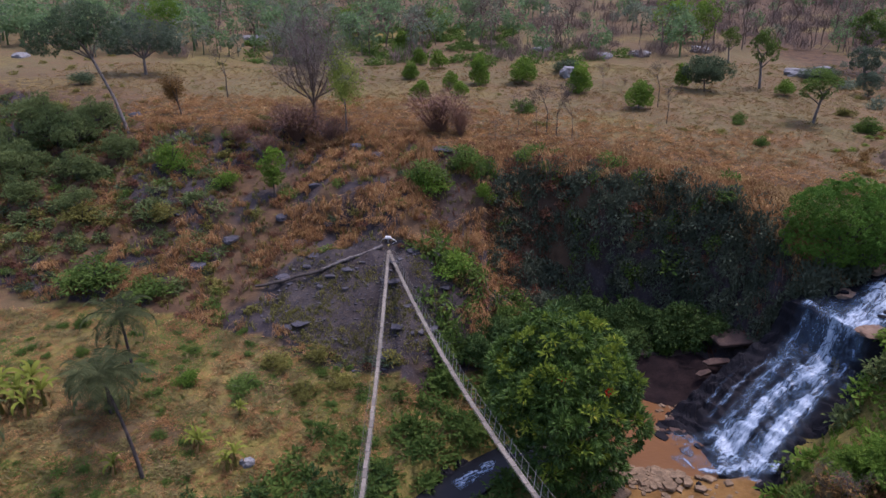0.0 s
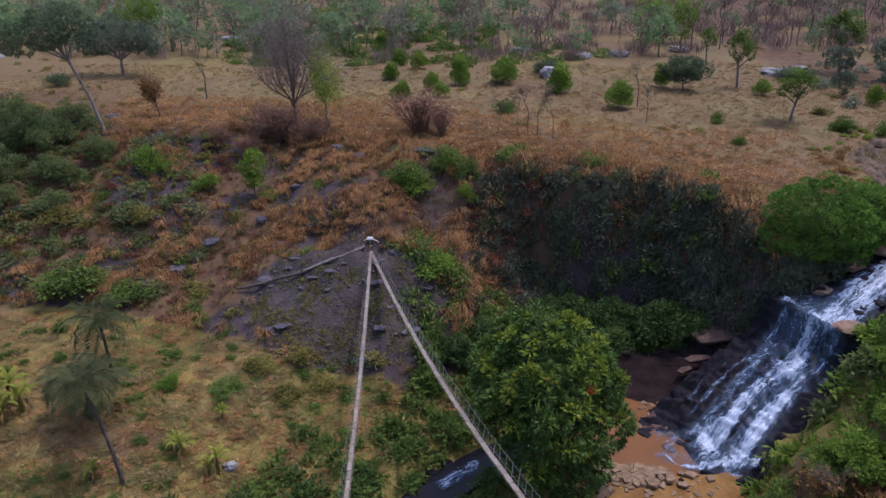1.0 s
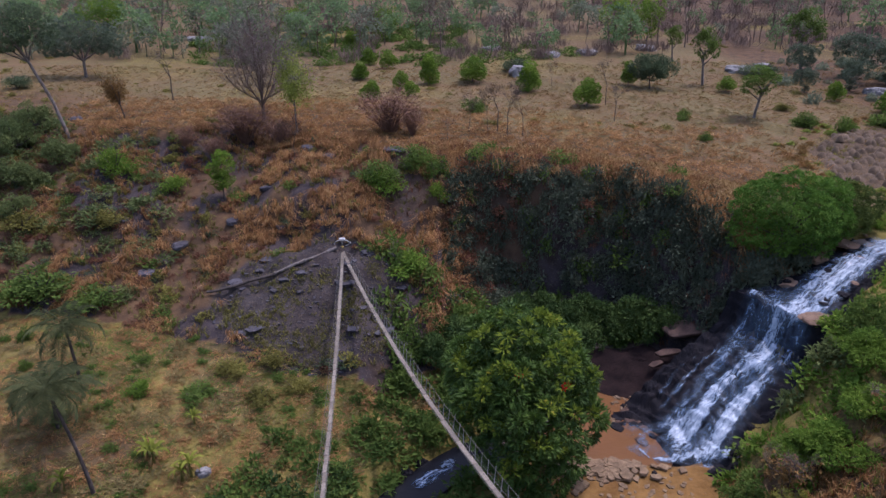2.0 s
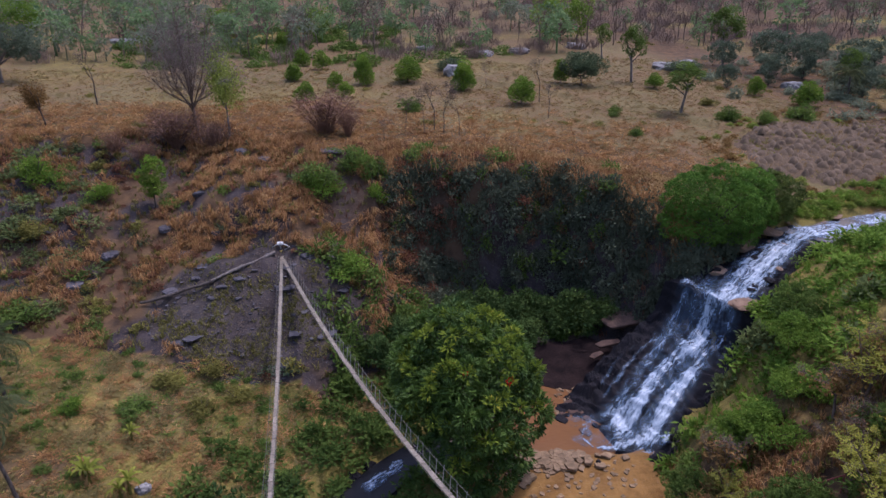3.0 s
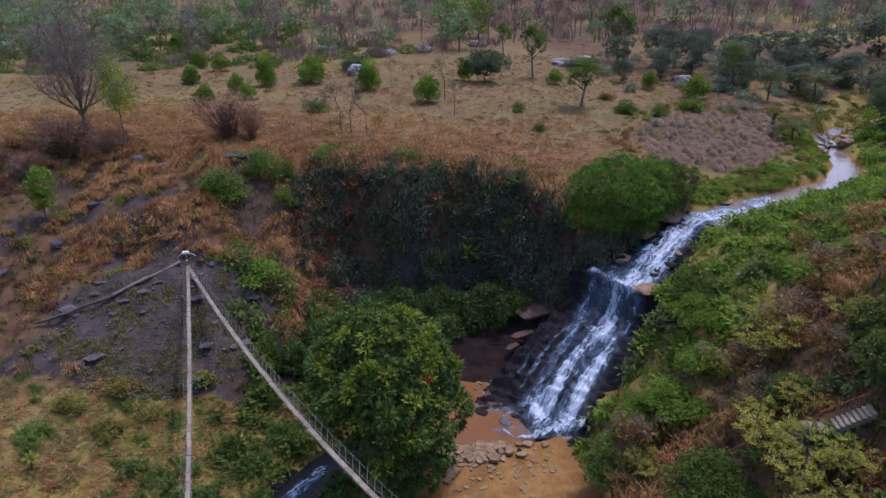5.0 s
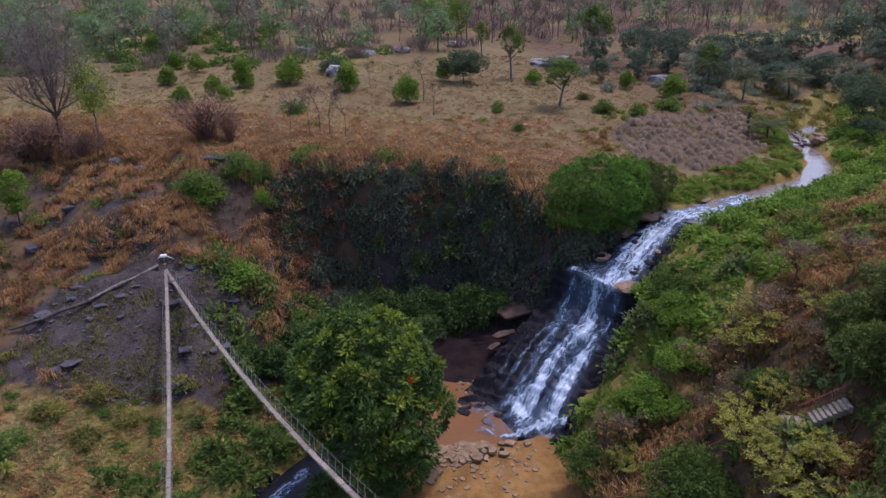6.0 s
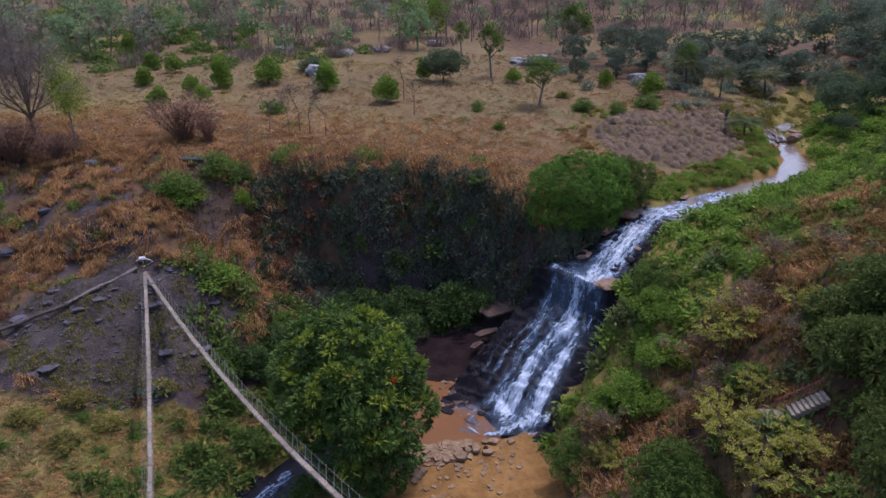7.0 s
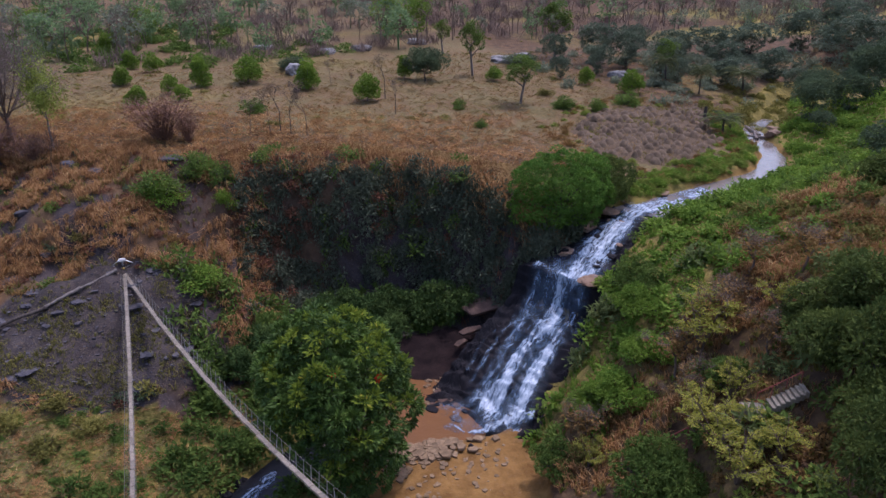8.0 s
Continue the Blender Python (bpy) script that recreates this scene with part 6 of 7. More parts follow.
grass("valley_weeds", "green weeds on the valley floor", 112, tufts(112, 7000, (-60, 34, 4, 70), lambda x, y, c: inside(x, y, FOOT) & (off_line(x, y, LOWER)[0] > 3) & (wave(x, y, 7, 94) > 0.0)), 7, 0.5, 0.06, 0.0, LEAF_GREEN, "weeds", bent=False, lay=0.8)
grass("bank_grass", "dry grass on the steep bank", 105, tufts(105, 9000, (26, 8, 90, 62), lambda x, y, c: bank(x, y) & (c > lush(x, y)) & (wave(x, y, 10, 97) > -0.45)), 9, 0.9, 0.04, 0.0, STRAW_ORANGE, bent=False)
rusty = lambda x, y, c: bank(x, y) & (dry_strip(x, y) | (np.hypot((x - 27.5) / 4, (y - 35) / 5) + 0.3 * wave(x, y, 3, 63) < 1) | (wave(x, y, 12, 64) > 0.25)) & ((c > lush(x, y)) | dry_strip(x, y))
grass("bank_grass", "long orange-brown grass on the steep bank", 63, tufts(63, 7000, (22, 8, 80, 64), rusty), 10, 1.3, 0.04, 0.0, STRAW_ORANGE)
grass("bank_creepers", "bright green creepers matting the bank", 113, tufts(113, 14000, (24, 30, 110, 86), lambda x, y, c: bank(x, y) & (c < 0.15 + lush(x, y))), 8, 0.6, 0.09, 0.0, LEAF_BRIGHT, "creepers", bent=False)
grass("bank_weeds", "mixed green weeds matting the steep bank", 114, tufts(114, 8000, (24, 8, 110, 70), lambda x, y, c: bank(x, y) & (c > lush(x, y) * 0.7)), 8, 0.7, 0.08, 0.0, LEAF_OLIVE, "weeds", bent=False)

# green scrub behind the orchard
thicket("field_scrub", "green scrub at the far edge of the field", KINDS, scatter(97, 420, (-60, 160, 60, 240), lambda x, y, c: (wave(x, y, 34, 98) > -0.15) & (y > 158 + 0.25 * np.maximum(0, x)), (2.4, 6.0), (0.5, 0.8)), 97, LEAF_GREEN)

# ---- far woods: bare dry-season woodland with green trees among it ----
def far_wood(name, label, seed, n, maker, keep, size, material):
    rng = np.random.default_rng(seed)
    y = 150 + 330 * rng.uniform(0, 1, n) ** 1.25
    x = y * rng.uniform(-0.66, 1.42, n)
    c = rng.uniform(0, 1, n)
    k = keep(x, y, c)
    x, y = x[k], y[k]
    z = ground(x, y, False)
    soup = Soup()
    kinds = [maker(s) for s in range(5)]
    for a, b, zz in zip(x, y, z):
        v, f = kinds[rng.integers(5)]
        t, h = rng.uniform(0, 6.28), rng.uniform(*size)
        cs, sn = np.cos(t), np.sin(t)
        soup.add(np.stack([(v[:, 0] * cs - v[:, 1] * sn) * h + a, (v[:, 0] * sn + v[:, 1] * cs) * h + b, v[:, 2] * h + zz - 0.1], 1), f)
    return tagged(new(name, soup.mesh(name, material)), label, "woods", kind="stuff")


def twig_arrays(s):
    rng = np.random.default_rng(200 + s)
    wood, tips = Soup(), []
    limbs(wood, rng, (0, 0, 0), (0, 0, 1), 0.40, 0.013, 1, tips, 0.2, 4, 0.5, 0.8, 3)
    ends = np.array([p for p, _ in tips])
    wood.add(*twig_quads(rng, np.concatenate([ends, ends * [0.7, 0.7, 0.85]]), 9, 0.17, 0.006))
    v = np.concatenate(wood.v)
    return v * [1.25, 1.25, 1] / v[:, 2].max(), np.concatenate(wood.f)


def brush_arrays(s):
    rng = np.random.default_rng(240 + s)
    p = rng.normal(size=(60, 3)) * [0.35, 0.35, 0] + [0, 0, 0.02]
    return leaf_quads(rng, p, rng.normal(size=(60, 3)) * [0.35, 0.35, 0] + [0, 0, 1.0], 0.8, 0.035, 0.0, 0.2)


def head_arrays(s):
    rng = np.random.default_rng(220 + s)
    soup = Soup()
    c, d = blob_points(rng, 13, 0.33, 0.8, 0.5)
    u = d + [0, 0, 0.8]
    domes(soup, rng, c + [0, 0, 0.62], u / np.linalg.norm(u, axis=1)[:, None], 0.15, 16, 0.095, 0.06)
    soup.tube([(0, 0, -0.02), (0.02, 0.01, 0.3), (0, 0, 0.6)], [0.025, 0.02, 0.01], 4)
    return np.concatenate(soup.v), np.concatenate(soup.f)


edge = lambda x, y: y - (182 - 0.05 * x + 14 * wave(x, y, 40, 201))
far_wood("bare_woods", "grey-brown leafless woodland on the far rise", 111, 1050, twig_arrays, lambda x, y, c: (edge(x, y) > 0) & (c < 0.30 + 0.6 * step(-20, 60, x)), (7, 13), TWIG_BROWN)
far_wood("russet_woods", "russet leafless undergrowth of the far woodland", 112, 1200, brush_arrays, lambda x, y, c: (edge(x, y) > -8) & (c < 0.25 + 0.75 * step(-20, 40, x)), (2.5, 5), TWIG_RUST)
# both green woods carry the distance haze in their leaf colours
far_wood("green_woods", "scattered haze-pale green trees of the far woodland", 113, 1050, head_arrays, lambda x, y, c: (edge(x, y) > -6) & (c < 0.22 + 0.65 * step(60, -20, x)), (5, 12), LEAF_FAR_HAZE)
far_wood("dark_woods", "haze-pale evergreen trees of the far woodland", 114, 680, head_arrays, lambda x, y, c: (edge(x, y) > -10) & (c < 0.22 + 0.6 * step(120, 200, x) + 0.7 * step(30, -60, x)), (4, 10), LEAF_HAZY)


# ---- yam mounds heaped in rows on the hoed plot ----
rng = np.random.default_rng(121)
mound_soil = stone("heaped_soil", (0.074, 0.050, 0.030), (0.180, 0.126, 0.076), (0.045, 0.032, 0.020), 1.6, 0.95)
heap = Soup()
for row in range(32):
    for col in range(37):
        x, y = 48 + col * 1.45 + row * 0.35 + rng.normal() * 0.36, 70 + row * 1.5 + rng.normal() * 0.36 - col * 0.12
        if not inside(np.array([x]), np.array([y]), MOUNDS)[0] or rng.random() < 0.16 + 0.35 * (wave(x, y, 7, 122) > 0.15) + 0.3 * (row > 17):
            continue
        z, r, h = lift(x, y), rng.uniform(0.38, 0.74), rng.uniform(0.4, 0.95)
        a = np.linspace(0, 2 * np.pi, 8, endpoint=False) + rng.uniform(0, 1)
        rings = [np.stack([x + r * f * np.cos(a) * rng.uniform(0.9, 1.1, 8), y + r * f * np.sin(a) * rng.uniform(0.9, 1.1, 8), np.full(8, z - 0.08 + h * g)], 1) for f, g in ((1.25, 0), (0.85, 0.55), (0.45, 0.92), (0.08, 1.0))]
        n8 = np.arange(8)
        heap.add(np.concatenate(rings), np.concatenate([np.stack([k * 8 + n8, k * 8 + (n8 + 1) % 8, (k + 1) * 8 + (n8 + 1) % 8, (k + 1) * 8 + n8], 1) for k in range(3)]))
tagged(new("soil_mounds", heap.mesh("soil_mounds", mound_soil, True)), "rows of heaped brown planting mounds", "soil", kind="stuff")

mounds_weedy = lambda x, y, c: inside(x, y, MOUNDS) & (c < step(-0.2, 0.6, wave(x, y, 5, 68)))
grass("plot_weeds", "scattered weeds among the planting mounds", 69, tufts(69, 2600, (52, 72, 92, 102), mounds_weedy), 6, 0.5, 0.05, 0.0, LEAF_OLIVE, "weeds", bent=False)
grass("plot_straw", "dry stalks lying among the planting mounds", 70, tufts(70, 1100, (52, 72, 92, 102), lambda x, y, c: inside(x, y, MOUNDS)), 5, 0.7, 0.03, 0.0, STRAW_PALE, bent=False)
plot_edge = lambda x, y, c: (off_line(x, y, MOUNDS, True)[0] < 5.5 * c) & ~inside(x, y, MOUNDS) & (off_line(x, y, STREAM)[0] > 3)
thicket("plot_margin", "yellow-green weeds round the hoed plot", COARSE, scatter(60, 420, (48, 68, 98, 108), plot_edge, (0.7, 1.8), (0.5, 0.9)), 60, LEAF_LIME)
thicket("plot_margin", "withered weeds round the hoed plot", COARSE, scatter(61, 420, (48, 68, 104, 112), lambda x, y, c: plot_edge(x, y, 0.3 + c), (0.7, 2.0), (0.5, 0.9)), 61, LEAF_BROWN)

# ---- rope bridges, their mast, stairs, walls and rocks ----
def deck_line(angle, drop, curve):
    """The hanging line of a bridge that leaves the mast towards the near side."""
    a = radians(angle)
    return lambda s: np.array([-6.2 + s * math.sin(a), 73.4 - s * math.cos(a), 10.3 - drop * s + curve * s * s])


def bridge(line, length, rail_sides, width, label):
    ob = new("suspension_bridge")
    bm = bmesh.new()
    bmesh.ops.create_cube(bm, size=1, matrix=Matrix.Diagonal((width, 0.97, 0.04, 1)))
    bmesh.ops.bevel(bm, geom=bm.edges[:], offset=0.008, segments=1, affect="EDGES")
    plank = bm_mesh("plank", bm, PLANK)
    rng = np.random.default_rng(7)
    for n in range(int(length)):
        a, b = line(n + 0.02), line(n + 1.0)
        d = Vector(b - a)
        m = Matrix.Translation(Vector((a + b) / 2)) @ d.to_track_quat("Y", "Z").to_matrix().to_4x4() @ pose(rng.normal() * 0.012, 0, rng.normal() * 0.008, 0, rng.normal() * 1.5, rng.normal() * 0.8)
        child("plank", plank, ob, m=m)
    s = np.linspace(0, length, 60)
    pts = np.array([line(v) for v in s])
    t = pts[-1, :2] - pts[0, :2]
    side = np.array([-t[1], t[0], 0]) / np.linalg.norm(t)
    for sgn in (-1, 1):
        for off, up, r, name in ((0.20, -0.03, 0.014, "deck_cable"), (0.27, 1.08, 0.014, "hand_cable"), (0.23, 0.55, 0.007, "mid_cable")):
            w = Soup()
            sag = np.minimum(1, s / 3.0)
            w.tube(pts + side * sgn * off + np.array([0, 0, up])[None] * sag[:, None], np.full(60, r), 5)
            child(name, w.mesh(name, ROPE, True), ob)
    w = Soup()
    w.tube([(0, 0, -0.05), (0, 0, 0.55), (0, 0, 1.12)], [0.026, 0.024, 0.020], 5)
    post = w.mesh("post", STEEL, True)
    for sgn in rail_sides:
        for n in range(3, int(length)):
            p = line(n + 0.5) + side * sgn * 0.23
            child("post", post, ob, m=Matrix.Translation(Vector(p)) @ pose(0, 0, 0, rng.normal() * 2.5, rng.normal() * 2.5 + sgn * 3, 0) @ Matrix.Diagonal((1, 1, rng.uniform(0.9, 1.2), 1)))
    return tagged(ob, label, "bridge", "rope bridges")


left_line, right_line = deck_line(2.0, 0.10, 0.0030), deck_line(16.0, 0.125, 0.0034)
bridge(left_line, 62, (), 0.28, "narrow plank suspension bridge with rope handrails over the valley")
bridge(right_line, 62, (1,), 0.32, "narrow plank suspension bridge with post railing over the river")


def near_mast(line):
    """The near anchor that a bridge hangs from."""
    x, y, z = line(62.3)
    ob = spot("anchor_mast", x, y)
    w = Soup()
    h = z + 1.6 - lift(x, y)
    for dx in (-0.5, 0.5):
        w = Soup()
        w.tube([(dx, 0, -0.4), (dx, 0, h * 0.5), (dx * 0.9, 0, h)], [0.16, 0.14, 0.12], 8)
        child("pole", w.mesh("pole", BARK_DARK, True), ob)
    w = Soup()
    w.tube([(-0.7, 0, h - 1.7), (0.7, 0, h - 1.7)], [0.1, 0.1], 8)
    child("crossbar", w.mesh("crossbar", BARK_DARK, True), ob)
    return tagged(ob, "pair of timber poles holding a rope bridge", "mast", "bridge masts")


near_mast(left_line), near_mast(right_line)

mast = spot("bridge_mast", -6.25, 73.8)
zm = 10.3 - lift(-6.25, 73.8)


def rod(points, r, sides=7):
    w = Soup()
    w.tube(points, [r] * len(points), sides)
    return w


mast_pole = child("pole", rod([(0, 0.25, -0.5), (0, 0.25, zm + 1.2)], 0.08).mesh("pole", STEEL, True), mast, "pale steel pole")
for dx in (-0.45, 0.45):
    child("leg", rod([(dx, -0.2, -0.4), (dx * 0.6, 0, zm + 0.1)], 0.09).mesh("leg", BARK_DARK, True), mast)
bm = bmesh.new()
bmesh.ops.create_cone(bm, cap_ends=True, segments=10, radius1=0.46, radius2=0.42, depth=0.12, matrix=Matrix.Translation((0, 0.1, zm)))
platform = child("platform", bm_mesh("platform", bm, PLANK), mast)
arms = [(0.24, 0.1, zm + 1.22), (1.0, 0.1, zm + 0.80), (0.24, 0.1, zm + 0.34)]
hoop = child("hoop", rod([(-x, y, z) for x, y, z in arms[::-1]] + arms, 0.055).mesh("hoop", WHITE_PAINT, True), mast, "bent steel guard hoop")
for a in (0.5, 2.6, 3.7, 5.8):
    child("stay", rod([(0.30 * math.cos(a), 0.1 + 0.3 * math.sin(a), zm), (0.24 * math.cos(a), 0.1 + 0.1 * math.sin(a), zm + 0.5)], 0.02).mesh("stay", STEEL, True), hoop)
bm = bmesh.new()
bmesh.ops.create_cube(bm, size=1, matrix=Matrix.Translation((0, 0.25, zm + 1.2)) @ Matrix.Diagonal((0.66, 0.36, 0.28, 1)))
bmesh.ops.bevel(bm, geom=bm.edges[:], offset=0.05, segments=2, affect="EDGES")
child("cap", bm_mesh("cap", bm, WHITE_PAINT), mast_pole, "white painted cap block")
bm = bmesh.new()
bmesh.ops.create_cone(bm, cap_ends=True, segments=14, radius1=0.22, radius2=0.22, depth=0.36, matrix=Matrix.Translation((0, 0.1, zm + 0.26)))
child("drum", bm_mesh("drum", bm, YELLOW_PAINT, True), platform, "ochre painted cable drum")
tagged(mast, "steel bridge mast with white cap and guard hoop on the slope", "mast")

# a line of old logs laid from the mast across the slope
rng = np.random.default_rng(17)
path = [(-6.9, 73.0), (-10.3, 71.6), (-13.3, 70.4), (-17.6, 69.9), (-20.5, 69.4)]
for n, ((ax, ay), (bx, by)) in enumerate(zip(path, path[1:])):
    w = Soup()
    pts = []
    for k in range(7):
        u = -0.03 + 1.06 * k / 6
        x, y = ax + (bx - ax) * u, ay + (by - ay) * u
        pts.append((x, y, (1 - u) * lift(ax, ay) + u * lift(bx, by) + 0.38 + 0.04 * rng.normal()))
    w.tube(pts, 0.21 - 0.012 * np.arange(7) + 0.01 * rng.normal(size=7), 8)
    tagged(new("log", w.mesh("log", BARK if n < 2 else BARK_DARK, True)), "weathered log lying along the burnt slope", "log", "slope logs")

# ---- rocks ----
grey = [boulder("boulder", s, ROCK_GREY, 0.7) for s in (1, 2, 3)]
tan = [boulder("boulder", s, ROCK_RED, 0.55) for s in (4, 5, 6)]
dark = [boulder("boulder", s, ROCK_DARK, 0.6) for s in (11, 12, 13)]
stained = [boulder("boulder", s, ROCK_SLAB, 0.6) for s in (14, 15, 16)]
wet = [boulder("boulder", s, ROCK_WET_SHADED, 0.65) for s in (7, 8, 9)]


def rock(me, x, y, w, h, turn, label, group, z=None, name="boulder"):
    ob = new(name, me)
    ob.matrix_basis = Matrix.LocRotScale((x, y, (lift(x, y) if z is None else z) + 0.12 * h), Euler((0, 0, turn)), (w, w * 0.75, h * 1.5))
    return tagged(ob, label, "rock", group)


for n, (x, y, h, w) in enumerate([(37.9, 171.9, 2.0, 5.4), (25.8, 147.0, 2.8, 4.9), (73.0, 144.9, 2.6, 7.0), (78.0, 147.0, 3.2, 6.0), (64.8, 181.5, 2.2, 6.4), (-54.4, 209.5, 2.1, 7.0), (-96.7, 165.0, 1.6, 4.7),
                                  (89.1, 125.0, 2.2, 4.2), (25.6, 186.2, 1.5, 6.1), (48.0, 176.0, 2.0, 5.0)]):
    rock(grey[n % 3], x, y, w, h, n * 1.3, "pale grey granite boulder in the field", "field boulders")
for n, (x, y, h, w) in enumerate([(-0.3, 88.5, 0.55, 3.2), (-48.1, 109.1, 1.0, 2.0), (-12.0, 94.5, 1.2, 2.2), (-9.0, 92.0, 1.0, 2.4), (-16.5, 86.0, 0.8, 1.6), (-20.0, 82.0, 0.8, 2.0), (-14.0, 80.0, 0.7, 1.4), (-17.0, 78.0, 0.9, 2.2),
                                  (-26.0, 80.0, 0.9, 2.4), (-29.0, 76.0, 0.8, 2.6), (-34.0, 84.0, 0.8, 2.2)]):
    rock(dark[n % 3], x, y, w, h, n * 0.9, "dark weathered rock on the burnt slope", "slope rocks")
rng = np.random.default_rng(44)
for n in range(22):
    x, y = -9 + 9.5 * rng.uniform(-1, 1), 67 + 7 * rng.uniform(-1, 1)
    rock(dark[n % 3], x, y, rng.uniform(0.7, 2.2), rng.uniform(0.2, 0.5), n * 1.7, "flat scorched rock on the burnt patch", "scar rocks")
# broken stone strewn over the burnt patch
rng = np.random.default_rng(41)
rubble = Soup()
cube = np.array([[a, b, c] for a in (-0.5, 0.5) for b in (-0.5, 0.5) for c in (-0.5, 0.5)])
cq = np.array([[0, 1, 3, 2], [4, 6, 7, 5], [0, 4, 5, 1], [2, 3, 7, 6], [1, 5, 7, 3], [0, 2, 6, 4]])
for n in range(900):
    x, y = -9 + 10.5 * rng.uniform(-1, 1), 67 + 8 * rng.uniform(-1, 1)
    if math.hypot((x + 9) / 10.5, (y - 67) / 8) > 1:
        continue
    q = cube * rng.uniform(0.6, 1.2, (8, 1)) * [rng.uniform(0.08, 0.2 + 0.5 * (n % 5 == 0)), rng.uniform(0.08, 0.16 + 0.3 * (n % 5 == 0)), rng.uniform(0.05, 0.18)]
    a = rng.uniform(0, 6.28)
    q = np.stack([q[:, 0] * math.cos(a) - q[:, 1] * math.sin(a) + x, q[:, 0] * math.sin(a) + q[:, 1] * math.cos(a) + y, q[:, 2] + lift(x, y)], 1)
    rubble.add(q, cq)
tagged(new("rubble", rubble.mesh("rubble", ROCK_DARK)), "broken stone strewn over the burnt slope", "rubble", kind="stuff")
rock(grey[1], -16.2, 46.9, 1.3, 0.8, 0.4, "whitish rock beside banana plants", "slope rocks")
for n, (x, y, h, w, z) in enumerate([(37.6, 53.6, 0.7, 3.4, 10.5), (38.6, 60.6, 0.8, 2.6, 10.8), (42.6, 63.4, 0.8, 3.2, 12.3), (46.4, 64.6, 0.7, 3.2, 13.2), (52.0, 66.9, 0.4, 5.0, 13.5), (56.0, 67.6, 0.4, 4.0, 13.7), (62.0, 68.8, 0.4, 2.6, 13.8)]):
    rock(tan[n % 3], x, y, w, h, n * 0.7 + 0.3, "tan rock ledge at the edge of the water", "stream ledges", z)
for n in range(10, 24):
    u = rng.uniform(0, 1)
    x, y = 24.5 + rng.normal() * 1.2, 46.6 + rng.normal() * 0.8
    x, y = (x, y) if n < 14 else (27.5 + rng.uniform(0, 16), 0)
    if n >= 14:
        k = (x - 24.6) / (44.5 - 24.6)
        y = 50.2 + k * 10.4 + rng.choice([-1, 1, 1]) * rng.uniform(5.0, 6.0)
    z = None if n < 14 else float(np.interp(x, [f[0] for f in FALL], [f[2] for f in FALL])) + 0.1
    rock(wet[n % 3], x, y, rng.uniform(0.6, 2.0), rng.uniform(0.4, 1.0), n, "wet shade-blackened rock in the waterfall", "fall rocks", z)
rng = np.random.default_rng(43)
for n in range(30):
    x, y = 23.0 + rng.normal() * 1.2, 53.8 + rng.normal() * 1.0
    rock(wet[n % 3] if n % 2 else stained[n % 3], x, y, rng.uniform(0.5, 1.5), rng.uniform(0.15, 0.4), n * 2.1, "low wet shade-blackened rock in the plunge pool" if n % 2 else "low wet brown rock in the plunge pool", "pool rocks", -0.15)
for n, (x, y) in enumerate([(5.6, 52.2), (4.4, 51.6), (1.6, 50.6), (0.2, 49.6), (5.0, 48.4), (3.2, 47.2), (1.8, 46.4), (-0.6, 44.6)]):
    rock(wet[n % 3], x, y, 1.0 + 0.25 * (n % 4), 0.7 + 0.15 * (n % 3), n * 1.7, "dark wet boulder in the lower river", "river boulders")
# ledges that break the upper cascade
rng = np.random.default_rng(45)
for n in range(14):
    k = rng.uniform(7.1, 10.6)
    x, y, z, half = (float(np.interp(k, range(len(FALL)), [f[c] for f in FALL])) for c in range(4))
    across = rng.uniform(-0.75, 0.75) * half
    rock(wet[n % 3] if n % 3 else tan[n % 3], x - 0.47 * across, y + 0.88 * across, rng.uniform(0.5, 1.3), rng.uniform(0.25, 0.5), n * 1.9, "wet rock breaking the upper cascade", "cascade rocks", z + 0.1)
# loose flat stones on the sand below the pool
slabs = []
for s in range(3):
    bm = bmesh.new()
    r = np.random.default_rng(300 + s)
    ang = np.sort(r.uniform(0, 1.0, 5) + np.arange(5) * 1.257)
    ring = [bm.verts.new((0.5 * math.cos(a) * r.uniform(0.75, 1.1), 0.38 * math.sin(a) * r.uniform(0.75, 1.1), 0)) for a in ang]
    face = bm.faces.new(ring)
    top = bmesh.ops.extrude_face_region(bm, geom=[face])
    bmesh.ops.translate(bm, verts=[v for v in top["geom"] if isinstance(v, bmesh.types.BMVert)], vec=(0, 0, 0.22))
    bmesh.ops.recalc_face_normals(bm, faces=bm.faces[:])
    bmesh.ops.bevel(bm, geom=bm.edges[:], offset=0.03, segments=1, affect="EDGES")
    slabs.append(bm_mesh("flat_stone", bm, ROCK_BROWN))
big_slab = slabs[0].copy()
big_slab.materials[0] = ROCK_SLAB
for x, y, z, s, tilt, turn in [(30.9, 64.0, 3.9, (6.2, 3.6, 2.0), 0.40, -0.35), (28.2, 62.4, 2.1, (3.0, 1.5, 1.4), 0.3, -0.2), (26.6, 61.4, 1.4, (1.8, 1.2, 1.2), 0.25, 0.2)]:
    ob = new("rock_slab", big_slab)
    ob.matrix_basis = Matrix.LocRotScale((x, y, z), Euler((tilt, -0.2, turn)), s)
    tagged(ob, "flat tilted brown sandstone slab beside the waterfall", "rock", "sandstone slabs")
rng = np.random.default_rng(29)
